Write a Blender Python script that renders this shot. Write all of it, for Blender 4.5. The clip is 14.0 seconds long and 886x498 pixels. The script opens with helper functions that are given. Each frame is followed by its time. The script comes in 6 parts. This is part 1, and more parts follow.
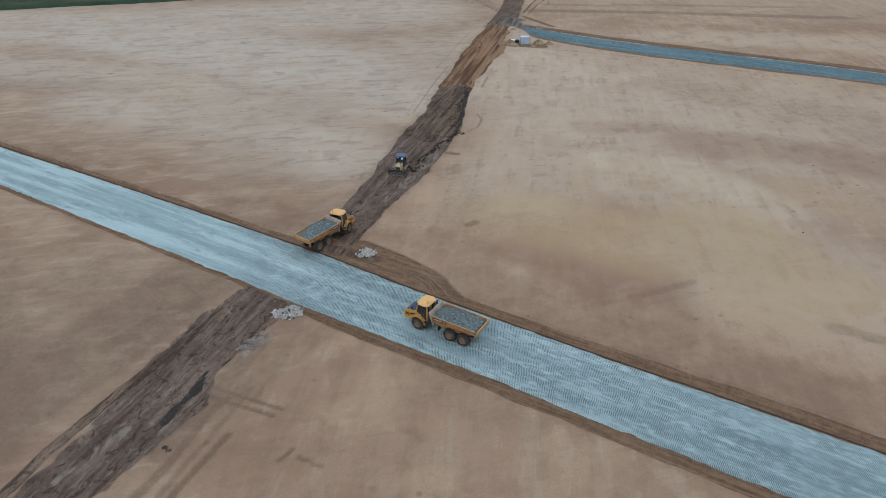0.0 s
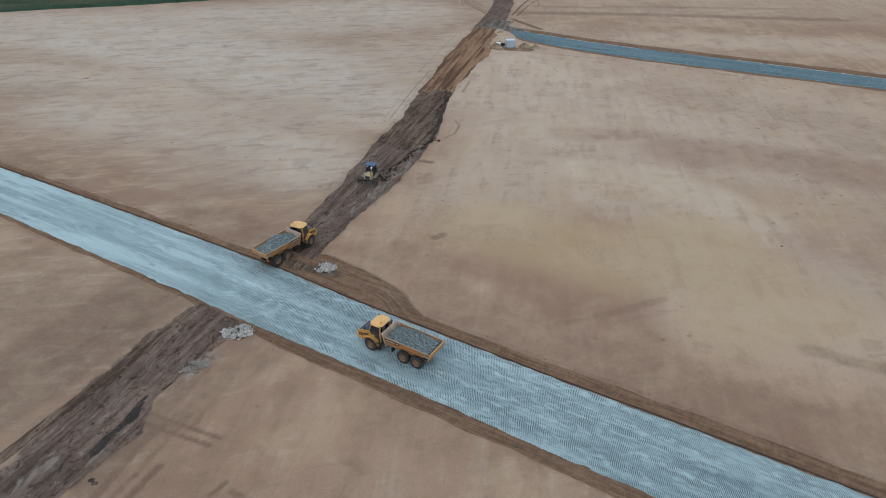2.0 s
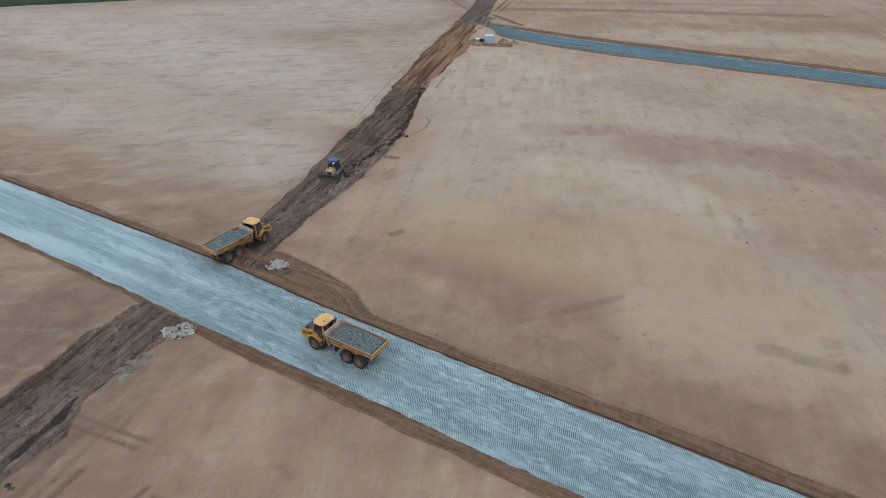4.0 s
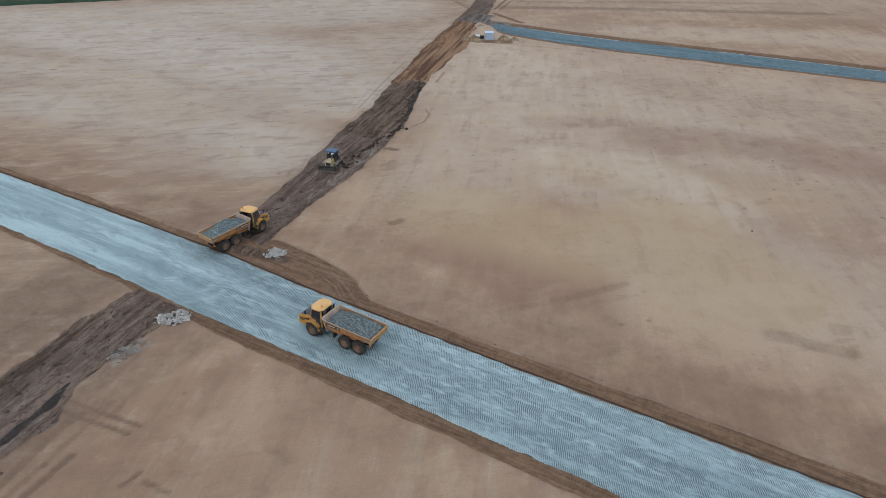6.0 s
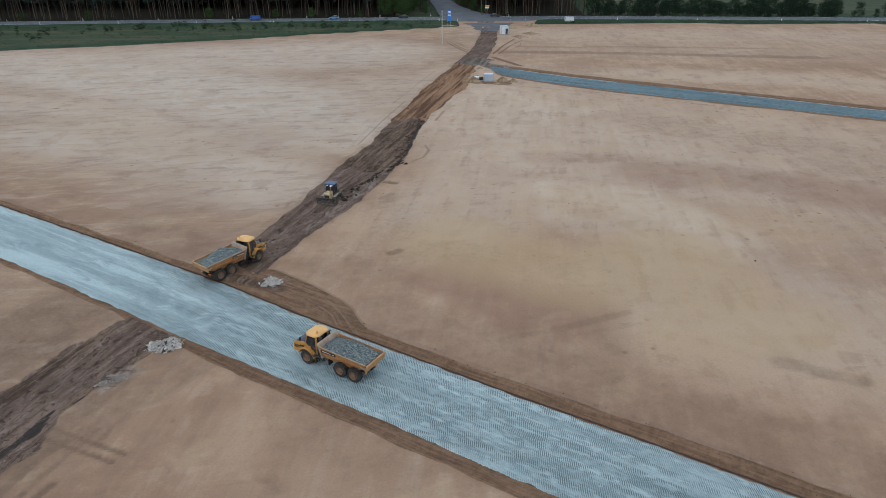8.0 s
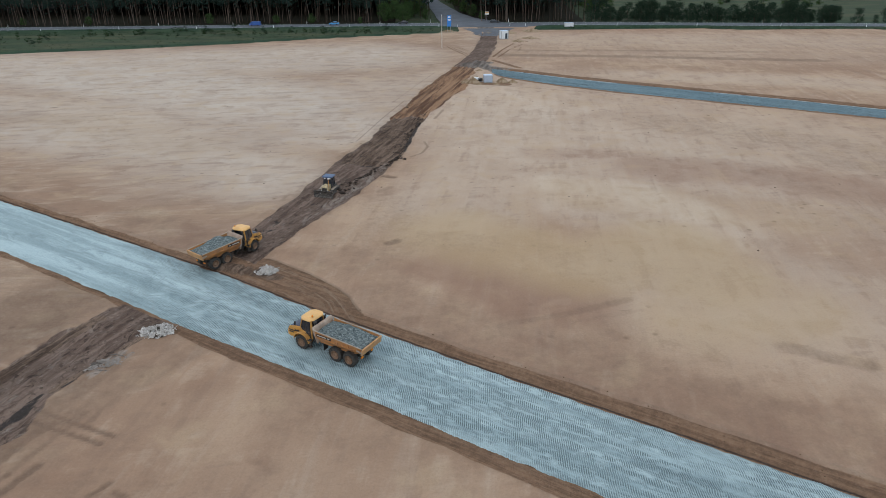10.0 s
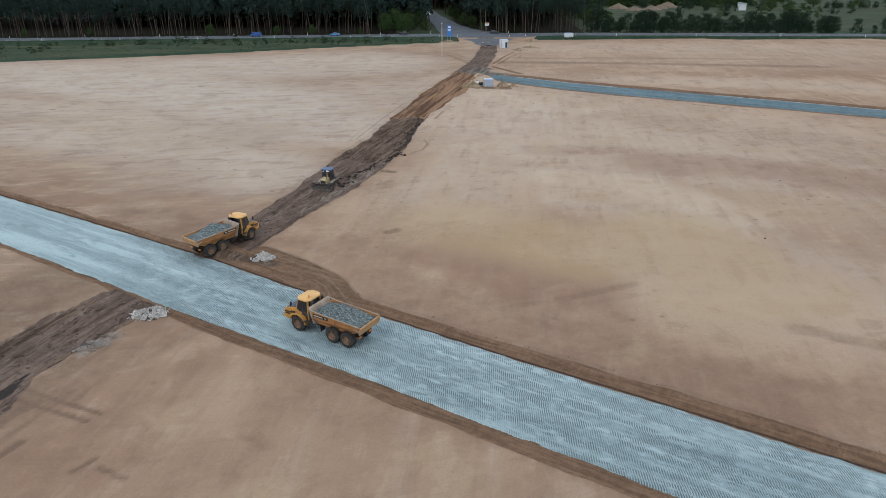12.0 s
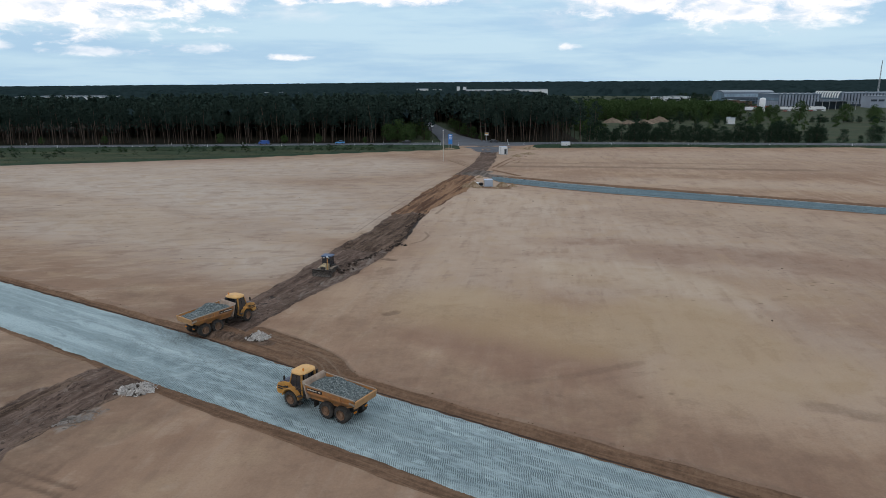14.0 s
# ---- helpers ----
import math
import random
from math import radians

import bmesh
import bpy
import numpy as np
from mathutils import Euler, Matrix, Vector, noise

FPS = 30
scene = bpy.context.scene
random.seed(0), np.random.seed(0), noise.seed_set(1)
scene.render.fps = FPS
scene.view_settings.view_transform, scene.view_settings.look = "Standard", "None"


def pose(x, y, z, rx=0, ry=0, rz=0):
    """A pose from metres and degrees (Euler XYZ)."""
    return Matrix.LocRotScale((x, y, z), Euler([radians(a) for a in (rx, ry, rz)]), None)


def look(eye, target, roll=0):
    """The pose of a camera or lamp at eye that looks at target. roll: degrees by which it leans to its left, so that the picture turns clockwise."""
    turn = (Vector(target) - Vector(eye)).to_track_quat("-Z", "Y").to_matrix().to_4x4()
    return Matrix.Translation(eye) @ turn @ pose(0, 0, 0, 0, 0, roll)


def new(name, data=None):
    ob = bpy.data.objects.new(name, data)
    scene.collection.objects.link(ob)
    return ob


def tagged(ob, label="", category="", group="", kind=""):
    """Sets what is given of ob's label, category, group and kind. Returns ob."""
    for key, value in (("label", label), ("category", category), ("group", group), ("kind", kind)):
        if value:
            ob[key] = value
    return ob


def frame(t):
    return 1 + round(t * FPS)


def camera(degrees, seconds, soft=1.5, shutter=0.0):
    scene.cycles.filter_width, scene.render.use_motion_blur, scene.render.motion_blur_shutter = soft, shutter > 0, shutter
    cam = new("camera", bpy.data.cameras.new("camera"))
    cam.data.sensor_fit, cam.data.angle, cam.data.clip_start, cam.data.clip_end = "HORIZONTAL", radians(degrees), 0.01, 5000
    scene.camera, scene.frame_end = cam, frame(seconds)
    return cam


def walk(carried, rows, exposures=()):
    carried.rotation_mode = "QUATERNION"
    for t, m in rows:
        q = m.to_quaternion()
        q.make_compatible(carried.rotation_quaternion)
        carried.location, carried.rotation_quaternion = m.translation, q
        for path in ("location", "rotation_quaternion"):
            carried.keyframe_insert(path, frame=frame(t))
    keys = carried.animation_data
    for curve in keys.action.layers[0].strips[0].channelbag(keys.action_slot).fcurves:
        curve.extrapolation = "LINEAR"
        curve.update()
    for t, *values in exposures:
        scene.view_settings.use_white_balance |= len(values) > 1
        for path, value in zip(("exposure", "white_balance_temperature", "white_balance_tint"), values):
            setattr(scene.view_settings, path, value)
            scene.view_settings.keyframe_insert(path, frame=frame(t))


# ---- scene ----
cam = camera(67.15, 14.0, 0.9)
ROWS = [
    (0.0, 0.17, 0.01, 46.11, 59.297, 0.209, 0.091),
    (0.5, 1.24, 1.37, 46.12, 59.319, 0.237, 0.167),
    (1.0, 2.45, 2.35, 46.14, 59.329, 0.267, 0.259),
    (1.5, 3.89, 3.17, 46.11, 59.333, 0.299, 0.328),
    (2.0, 5.41, 3.81, 46.01, 59.313, 0.323, 0.350),
    (2.5, 7.03, 4.38, 45.77, 59.299, 0.334, 0.357),
    (3.0, 8.67, 4.90, 45.36, 59.302, 0.352, 0.392),
    (3.5, 10.13, 5.37, 44.93, 59.291, 0.343, 0.351),
    (4.0, 10.83, 5.61, 44.45, 59.306, 0.260, 0.208),
    (6.5, 10.78, 5.64, 41.11, 60.316, 0.323, 0.180),
    (7.0, 10.85, 5.66, 40.44, 61.462, 0.308, 0.214),
    (7.5, 10.87, 5.66, 39.83, 62.935, 0.282, 0.190),
    (10.0, 11.14, 5.49, 36.17, 64.894, 0.280, 0.225),
    (10.5, 11.13, 5.42, 35.11, 64.933, 0.280, 0.206),
    (11.0, 11.11, 5.42, 34.06, 64.963, 0.304, 0.200),
    (11.5, 11.06, 5.46, 32.98, 65.076, 0.292, 0.181),
    (12.0, 11.09, 5.50, 32.01, 66.476, 0.305, 0.230),
    (12.5, 11.14, 5.46, 31.08, 68.607, 0.285, 0.269),
    (13.0, 11.19, 5.38, 30.21, 71.163, 0.256, 0.309),
    (13.5, 11.19, 5.38, 29.23, 73.764, 0.209, 0.331),
    (14.0, 11.20, 5.35, 28.18, 75.973, 0.187, 0.375),
]
walk(cam, [(t, pose(x, y, z, rx, ry, rz)) for t, x, y, z, rx, ry, rz in ROWS],
     [(0.0, -0.38, 6650, 14), (4.0, -0.36, 6720, 16), (7.5, -0.36, 6770, 17), (10.0, -0.26, 6920, 17), (12.5, -0.22, 6920, 18), (12.9, -0.25, 6980, 20), (13.2, -0.32, 7080, 20), (13.5, -0.46, 7300, 20), (14.0, -0.69, 7000, 19)])


# ---- node helper ----
class Graph:
    """Short calls for building a node tree; values may be numbers, tuples or sockets."""

    def __init__(self, tree):
        self.tree = tree

    def node(self, kind, **props):
        n = self.tree.nodes.new(kind)
        for key, value in props.items():
            setattr(n, key, value)
        return n

    def put(self, socket, value):
        if isinstance(value, bpy.types.NodeSocket):
            self.tree.links.new(value, socket)
        elif value is not None:
            if socket.type == "RGBA" and len(value) == 3:
                value = (*value, 1)
            socket.default_value = value

    def coords(self, kind="Object", scale=(1, 1, 1), turn=0.0):
        src = self.node("ShaderNodeTexCoord").outputs[kind]
        for key, value in (("Rotation", (0, 0, radians(turn))), ("Scale", scale)):
            m = self.node("ShaderNodeMapping")
            self.put(m.inputs["Vector"], src)
            m.inputs[key].default_value = value
            src = m.outputs[0]
        return src

    def noise(self, vec, scale, detail=4.0, rough=0.55, distort=0.0):
        n = self.node("ShaderNodeTexNoise")
        self.put(n.inputs["Vector"], vec)
        for key, value in (("Scale", scale), ("Detail", detail), ("Roughness", rough), ("Distortion", distort)):
            n.inputs[key].default_value = value
        return n.outputs["Fac"]

    def wave(self, vec, scale, distort=0.0, detail=2.0, dscale=1.0, axis="X", profile="SIN"):
        n = self.node("ShaderNodeTexWave", wave_type="BANDS", bands_direction=axis, wave_profile=profile)
        self.put(n.inputs["Vector"], vec)
        for key, value in (("Scale", scale), ("Distortion", distort), ("Detail", detail), ("Detail Scale", dscale)):
            n.inputs[key].default_value = value
        return n.outputs["Fac"]

    def cells(self, vec, scale, feature="F1"):
        n = self.node("ShaderNodeTexVoronoi", feature=feature)
        self.put(n.inputs["Vector"], vec)
        n.inputs["Scale"].default_value = scale
        return n.outputs["Distance"], n.outputs["Color"]

    def calc(self, op, a, b=0.0, c=None, clamp=False):
        n = self.node("ShaderNodeMath", operation=op, use_clamp=clamp)
        self.put(n.inputs[0], a)
        self.put(n.inputs[1], b)
        if c is not None:
            self.put(n.inputs[2], c)
        return n.outputs[0]

    def step(self, value, low, high):
        n = self.node("ShaderNodeMapRange", interpolation_type="SMOOTHSTEP")
        self.put(n.inputs["Value"], value)
        n.inputs["From Min"].default_value, n.inputs["From Max"].default_value = low, high
        return n.outputs[0]

    def mix(self, fac, a, b, blend="MIX"):
        n = self.node("ShaderNodeMix", data_type="RGBA", blend_type=blend)
        self.put(n.inputs["Factor"], fac)
        self.put(n.inputs["A"] if n.inputs["A"].type == "RGBA" else n.inputs[6], a)
        self.put(n.inputs[7], b)
        return n.outputs[2]

    def attr(self, name):
        n = self.node("ShaderNodeAttribute")
        n.attribute_name = name
        return n.outputs["Fac"]

    def bump(self, height, strength=0.5, distance=0.05):
        n = self.node("ShaderNodeBump")
        self.put(n.inputs["Height"], height)
        n.inputs["Strength"].default_value, n.inputs["Distance"].default_value = strength, distance
        return n.outputs[0]


def material(name, rough=0.8, metal=0.0, gloss=0.25):
    m = bpy.data.materials.new(name)
    m.use_nodes = True
    g = Graph(m.node_tree)
    b = m.node_tree.nodes["Principled BSDF"]
    b.inputs["Roughness"].default_value = rough
    b.inputs["Metallic"].default_value = metal
    b.inputs["Specular IOR Level"].default_value = gloss
    return m, g, b


# ---- world, sun ----
SUN_ELEVATION, SUN_AZIMUTH = 48.0, 215.0
world = bpy.data.worlds.new("sky")
scene.world = world
world.use_nodes = True
wg = Graph(world.node_tree)
sky = wg.node("ShaderNodeTexSky", sky_type="NISHITA")
sky.sun_disc = False
sky.sun_elevation, sky.sun_rotation = radians(SUN_ELEVATION), radians(SUN_AZIMUTH)
sky.dust_density, sky.ozone_density = 2.0, 1.5
way = wg.node("ShaderNodeSeparateXYZ")
wg.put(way.inputs[0], wg.node("ShaderNodeTexCoord").outputs["Generated"])
turned = wg.node("ShaderNodeMapping")
wg.put(turned.inputs["Vector"], wg.node("ShaderNodeTexCoord").outputs["Generated"])
turned.inputs["Rotation"].default_value = (0, 0, radians(-31))
turned.inputs["Scale"].default_value = (1, 1, 2.6)
heap = wg.noise(turned.outputs[0], 4.6, 10.0, 0.60, 0.15)
grey = wg.noise(turned.outputs[0], 7.5, 6.0, 0.55, 0.1)
fleecy = wg.noise(turned.outputs[0], 26.0, 8.0, 0.62, 0.3)
# cumulus low over the horizon: bearing, height, half width, half height, fullness
CLOUDS = [(-0.57, 0.104, 0.24, 0.044, 1.0), (-0.45, 0.075, 0.06, 0.012, 0.7), (-0.585, 0.046, 0.025, 0.006, 0.5), (-0.47, 0.040, 0.055, 0.006, 0.5), (-0.335, 0.046, 0.045, 0.008, 0.6),
          (-0.225, 0.035, 0.026, 0.0045, 0.7), (-0.305, 0.108, 0.03, 0.016, 1.0), (-0.22, 0.112, 0.02, 0.012, 0.9), (-0.10, 0.116, 0.10, 0.011, 0.9), (0.26, 0.104, 0.09, 0.017, 1.0),
          (0.19, 0.112, 0.03, 0.014, 0.95), (0.375, 0.092, 0.075, 0.026, 0.85), (0.48, 0.090, 0.05, 0.022, 0.8), (0.58, 0.108, 0.10, 0.014, 0.7), (0.17, 0.048, 0.016, 0.005, 0.7)]
bearing = wg.calc("ARCTAN2", way.outputs[0], way.outputs[1])
puffs = 0.0
for turn_to, rise, wide, tall, full in CLOUDS:
    u = wg.calc("DIVIDE", wg.calc("SUBTRACT", bearing, turn_to), wide)
    v = wg.calc("DIVIDE", wg.calc("SUBTRACT", way.outputs[2], rise), tall)
    r = wg.calc("SQRT", wg.calc("ADD", wg.calc("MULTIPLY", u, u), wg.calc("MULTIPLY", v, v)))
    r = wg.calc("ADD", r, wg.calc("MULTIPLY", wg.calc("SUBTRACT", fleecy, 0.5), 2.6))
    puffs = wg.calc("MAXIMUM", puffs, wg.calc("MULTIPLY", wg.step(r, 1.25, 0.35), full))
high = wg.calc("MULTIPLY", wg.step(way.outputs[2], 0.10, 0.26), 0.16)
cover = wg.calc("MULTIPLY", wg.calc("MULTIPLY", wg.step(wg.calc("ADD", heap, high), 0.53, 0.70), wg.step(way.outputs[2], 0.03, 0.16)), 0.85)
cloud_colour = wg.mix(wg.step(grey, 0.36, 0.56), (10.4, 12.8, 15.4), (15.4, 16.5, 17.3))
streaks = wg.node("ShaderNodeMapping")
wg.put(streaks.inputs["Vector"], wg.node("ShaderNodeTexCoord").outputs["Generated"])
streaks.inputs["Scale"].default_value = (1, 1, 9)
haze = wg.noise(streaks.outputs[0], 3.4, 6.0, 0.6, 0.2)
blue = wg.mix(wg.step(haze, 0.38, 0.62), (7.0, 11.9, 16.0), (9.2, 14.2, 17.2))
veil = wg.mix(0.82, sky.outputs[0], blue)
sky_colour = wg.mix(cover, veil, cloud_colour)
sky_colour = wg.mix(wg.calc("MULTIPLY", puffs, 0.9), sky_colour, wg.mix(wg.step(fleecy, 0.40, 0.58), (19.5, 20.0, 20.0), (15.0, 16.6, 17.8)))
background = world.node_tree.nodes["Background"]
wg.put(background.inputs["Color"], sky_colour)
background.inputs["Strength"].default_value = 0.1

sun = new("sun", bpy.data.lights.new("sun", "SUN"))
sun.data.energy, sun.data.angle, sun.data.color = 0.6, radians(14), (1.0, 0.97, 0.93)
a, e = radians(SUN_AZIMUTH), radians(SUN_ELEVATION)
sun.matrix_world = look((0, 0, 80), (-80 * math.sin(a) * math.cos(e), -80 * math.cos(a) * math.cos(e), 80 - 80 * math.sin(e)))


# ---- materials ----
def ground_material():
    """Bare sand with drag marks and soils; the point attributes say which soil lies where."""
    m, g, b = material("site_ground", 0.95, 0.0, 0.06)
    co = g.coords()
    fine = g.noise(co, 1.5, 6, 0.7)
    grit = g.noise(co, 4.5, 5, 0.75)
    land = g.noise(co, 0.016, 4, 0.55, 0.3)
    patch = g.noise(co, 0.06, 6, 0.62, 0.5)
    blot = g.noise(co, 0.15, 5, 0.6, 0.35)
    mottle = g.noise(co, 0.42, 5, 0.66, 0.4)
    rows_x = g.noise(g.coords("Object", (0.045, 0.26, 1), -4), 1.0, 4, 0.62, 0.8)
    rows_y = g.noise(g.coords("Object", (0.30, 0.035, 1), 6), 1.0, 5, 0.65, 0.4)
    scrape_x = g.noise(g.coords("Object", (0.13, 0.42, 1), -9), 1.0, 4, 0.62, 0.9)
    scrape_y = g.noise(g.coords("Object", (0.50, 0.08, 1), 8), 1.0, 3, 0.6, 0.4)
    side = g.attr("east")

    def dab(col, mask, amount, colour):
        return g.mix(g.calc("MULTIPLY", mask, amount), col, colour)

    streak = g.mix(side, rows_x, rows_y)
    scrape = g.mix(side, scrape_x, g.mix(0.42, scrape_y, scrape_x))
    sand = g.mix(g.step(land, 0.36, 0.64), (0.268, 0.178, 0.124), (0.327, 0.235, 0.166))
    sand = dab(sand, g.step(patch, 0.36, 0.70), 0.55, (0.208, 0.136, 0.095))
    sand = dab(sand, g.step(patch, 0.52, 0.28), 0.45, (0.362, 0.272, 0.195))
    sand = dab(sand, g.step(streak, 0.50, 0.70), 0.24, (0.186, 0.127, 0.092))
    sand = dab(sand, g.step(streak, 0.48, 0.32), 0.28, (0.354, 0.290, 0.230))
    sand = dab(sand, g.attr("pale"), 0.5, g.mix(side, (0.425, 0.368, 0.308), (0.455, 0.384, 0.306)))
    pale = g.calc("MULTIPLY", g.attr("pale"), g.step(g.calc("ADD", g.calc("MULTIPLY", blot, 0.6), g.calc("MULTIPLY", streak, 0.6)), 0.40, 0.75))
    sand = dab(sand, pale, 0.75, g.mix(side, (0.440, 0.392, 0.335), (0.462, 0.400, 0.328)))
    # soft blotches a few strides across: reddish, ochre and grey
    sand = dab(sand, g.step(blot, 0.50, 0.66), 0.34, (0.205, 0.128, 0.088))
    sand = dab(sand, g.step(blot, 0.47, 0.33), 0.30, (0.385, 0.295, 0.195))
    sand = dab(sand, g.step(scrape, 0.52, 0.64), 0.34, (0.190, 0.130, 0.096))
    sand = dab(sand, g.step(scrape, 0.47, 0.36), 0.30, (0.395, 0.315, 0.238))
    sand = dab(sand, g.step(mottle, 0.54, 0.72), 0.16, (0.168, 0.112, 0.080))
    smudge = g.noise(g.coords("Object", (0.30, 0.60, 1), -18), 1.0, 4, 0.66, 0.5)
    rare = g.step(g.noise(co, 0.045, 3), 0.44, 0.58)
    sand = dab(sand, g.calc("MULTIPLY", g.step(smudge, 0.62, 0.72), rare), 0.28, (0.120, 0.090, 0.074))
    pits, _ = g.cells(co, 0.33)
    pit = g.calc("MULTIPLY", g.step(pits, 0.15, 0.05), g.step(g.noise(co, 0.05, 2), 0.46, 0.60))
    sand = dab(sand, pit, 0.45, (0.085, 0.059, 0.041))
    sand = dab(sand, g.step(g.calc("ADD", g.attr("red"), g.calc("MULTIPLY", g.calc("SUBTRACT", blot, 0.5), 0.9)), 0.15, 0.95), 0.62, (0.205, 0.125, 0.090))
    sand = dab(sand, g.step(g.calc("ADD", g.attr("tan"), g.calc("MULTIPLY", g.calc("SUBTRACT", blot, 0.5), 0.9)), 0.15, 0.95), 0.55, (0.360, 0.270, 0.160))
    sand = g.mix(1.0, sand, g.mix(side, (1.01, 0.988, 0.985), (1.03, 0.985, 0.965)), "MULTIPLY")
    # soils with ragged rims
    rag = g.calc("SUBTRACT", g.calc("ADD", g.calc("MULTIPLY", fine, 0.5), g.calc("MULTIPLY", mottle, 0.5)), 0.5)
    drag = g.noise(g.coords("Object", (1.25, 0.08, 1), 18), 1.0, 6, 0.70, 0.4)
    torn = g.noise(g.coords("Object", (0.80, 0.24, 1), 18), 1.0, 8, 0.74, 0.7)
    clod = g.noise(co, 0.9, 6, 0.7, 0.6)

    def rim(name, spread=0.9, lo=0.35, hi=0.65):
        return g.step(g.calc("ADD", g.attr(name), g.calc("MULTIPLY", rag, spread)), lo, hi)

    def torn_rim(name, spread=0.9, lo=0.42, hi=0.60):
        rough_edge = g.calc("SUBTRACT", g.calc("ADD", g.calc("MULTIPLY", drag, 0.6), g.calc("MULTIPLY", torn, 0.4)), 0.5)
        return g.step(g.calc("ADD", g.attr(name), g.calc("MULTIPLY", rough_edge, spread)), lo, hi)

    col = dab(sand, rim("damp", 0.9, 0.12, 0.95), 0.78, g.mix(scrape, (0.108, 0.071, 0.052), (0.146, 0.096, 0.068)))
    # banks beside the haul roads, scraped lengthwise
    lengthwise = g.noise(g.coords("Object", (0.14, 2.2, 1), 31), 1.0, 5, 0.68, 0.5)
    brown = g.mix(g.step(g.calc("ADD", g.calc("MULTIPLY", fine, 0.4), g.calc("MULTIPLY", lengthwise, 0.6)), 0.36, 0.64), (0.100, 0.057, 0.036), (0.222, 0.134, 0.085))
    col = dab(col, rim("brown", 0.30, 0.44, 0.56), 0.93, brown)
    # thin near-black line at the north bank's foot: its shadow put into the colour
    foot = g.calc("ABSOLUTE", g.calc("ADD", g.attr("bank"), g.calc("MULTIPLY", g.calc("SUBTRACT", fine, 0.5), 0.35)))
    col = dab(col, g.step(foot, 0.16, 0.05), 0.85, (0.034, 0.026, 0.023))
    # ochre soil combed by the dozer
    combed = g.noise(g.coords("Object", (1.1, 0.035, 1), 14), 1.0, 6, 0.66, 0.25)
    ochre = g.mix(g.step(combed, 0.40, 0.60), (0.086, 0.045, 0.028), (0.245, 0.143, 0.086))
    ochre = dab(ochre, g.step(torn, 0.58, 0.72), 0.45, (0.075, 0.045, 0.030))
    col = g.mix(torn_rim("ochre", 0.7), col, ochre)
    # the fan where machines turn: light lines that follow its curve
    fan_way = g.node("ShaderNodeCombineXYZ")
    g.put(fan_way.inputs[0], g.calc("MULTIPLY", g.attr("arc"), 1.0))
    g.put(fan_way.inputs[1], g.calc("MULTIPLY", patch, 2.0))
    rut = g.step(g.noise(fan_way.outputs[0], 1.7, 6, 0.74), 0.47, 0.66)
    broken = g.step(g.noise(co, 0.30, 4, 0.6), 0.38, 0.60)
    arc_mask = g.calc("MULTIPLY", rim("sweep", 0.4), broken)
    col = dab(col, g.calc("MULTIPLY", arc_mask, rut), 0.80, (0.262, 0.184, 0.130))
    # dark topsoil: streaks, crumbs and grey smears
    dark = g.mix(g.step(drag, 0.36, 0.64), (0.080, 0.052, 0.041), (0.190, 0.134, 0.107))
    dark = dab(dark, g.step(blot, 0.44, 0.60), 0.45, (0.070, 0.048, 0.037))
    dark = dab(dark, g.step(mottle, 0.46, 0.34), 0.32, (0.180, 0.142, 0.120))
    dark = dab(dark, g.step(torn, 0.56, 0.64), 0.55, (0.042, 0.030, 0.025))
    dark = dab(dark, g.step(torn, 0.42, 0.32), 0.45, (0.245, 0.200, 0.170))
    dark = dab(dark, g.step(clod, 0.56, 0.64), 0.55, (0.046, 0.033, 0.027))
    crumb = g.noise(g.coords("Object", (1.5, 0.75, 1), 24), 1.0, 5, 0.72, 1.2)
    dark = dab(dark, g.step(crumb, 0.57, 0.62), 0.75, (0.032, 0.022, 0.018))
    dark = dab(dark, g.step(crumb, 0.41, 0.36), 0.55, (0.250, 0.200, 0.168))
    col = g.mix(torn_rim("dark", 1.0), col, dark)
    deep = g.mix(g.step(drag, 0.38, 0.62), (0.062, 0.040, 0.029), (0.182, 0.126, 0.094))
    deep = dab(deep, g.step(clod, 0.55, 0.64), 0.6, (0.034, 0.024, 0.019))
    deep = dab(deep, g.step(crumb, 0.56, 0.61), 0.7, (0.028, 0.020, 0.016))
    deep = dab(deep, g.step(crumb, 0.40, 0.35), 0.4, (0.215, 0.165, 0.132))
    deep = dab(deep, g.step(torn, 0.56, 0.66), 0.6, (0.026, 0.019, 0.016))
    col = g.mix(torn_rim("deep", 0.9), col, deep)
    silt = g.mix(g.step(torn, 0.34, 0.66), (0.110, 0.088, 0.076), (0.275, 0.232, 0.200))
    col = g.mix(g.calc("MULTIPLY", g.step(g.calc("ADD", g.attr("silt"), g.calc("MULTIPLY", g.calc("SUBTRACT", torn, 0.5), 4.0)), 0.45, 0.85), g.calc("MULTIPLY", g.step(g.attr("silt"), 0.02, 0.7), 0.8)), col, silt)
    col = g.mix(g.calc("MULTIPLY", g.step(g.calc("ADD", g.attr("wet"), g.calc("MULTIPLY", g.calc("SUBTRACT", torn, 0.5), 3.2)), 0.35, 0.55), g.step(g.attr("wet"), 0.04, 0.35)), col, g.mix(clod, (0.020, 0.017, 0.016), (0.060, 0.050, 0.046)))
    gravel = g.mix(g.step(g.noise(g.coords("Object", (0.8, 0.12, 1), 12), 1.0, 5, 0.65), 0.35, 0.65), (0.060, 0.050, 0.044), (0.165, 0.142, 0.126))
    col = g.mix(rim("gravel", 0.9), col, gravel)
    # the verge: lush at the field, strawy towards the road
    turf = g.mix(g.step(g.noise(co, 0.10, 6, 0.68), 0.35, 0.65), (0.010, 0.031, 0.019), (0.023, 0.052, 0.029))
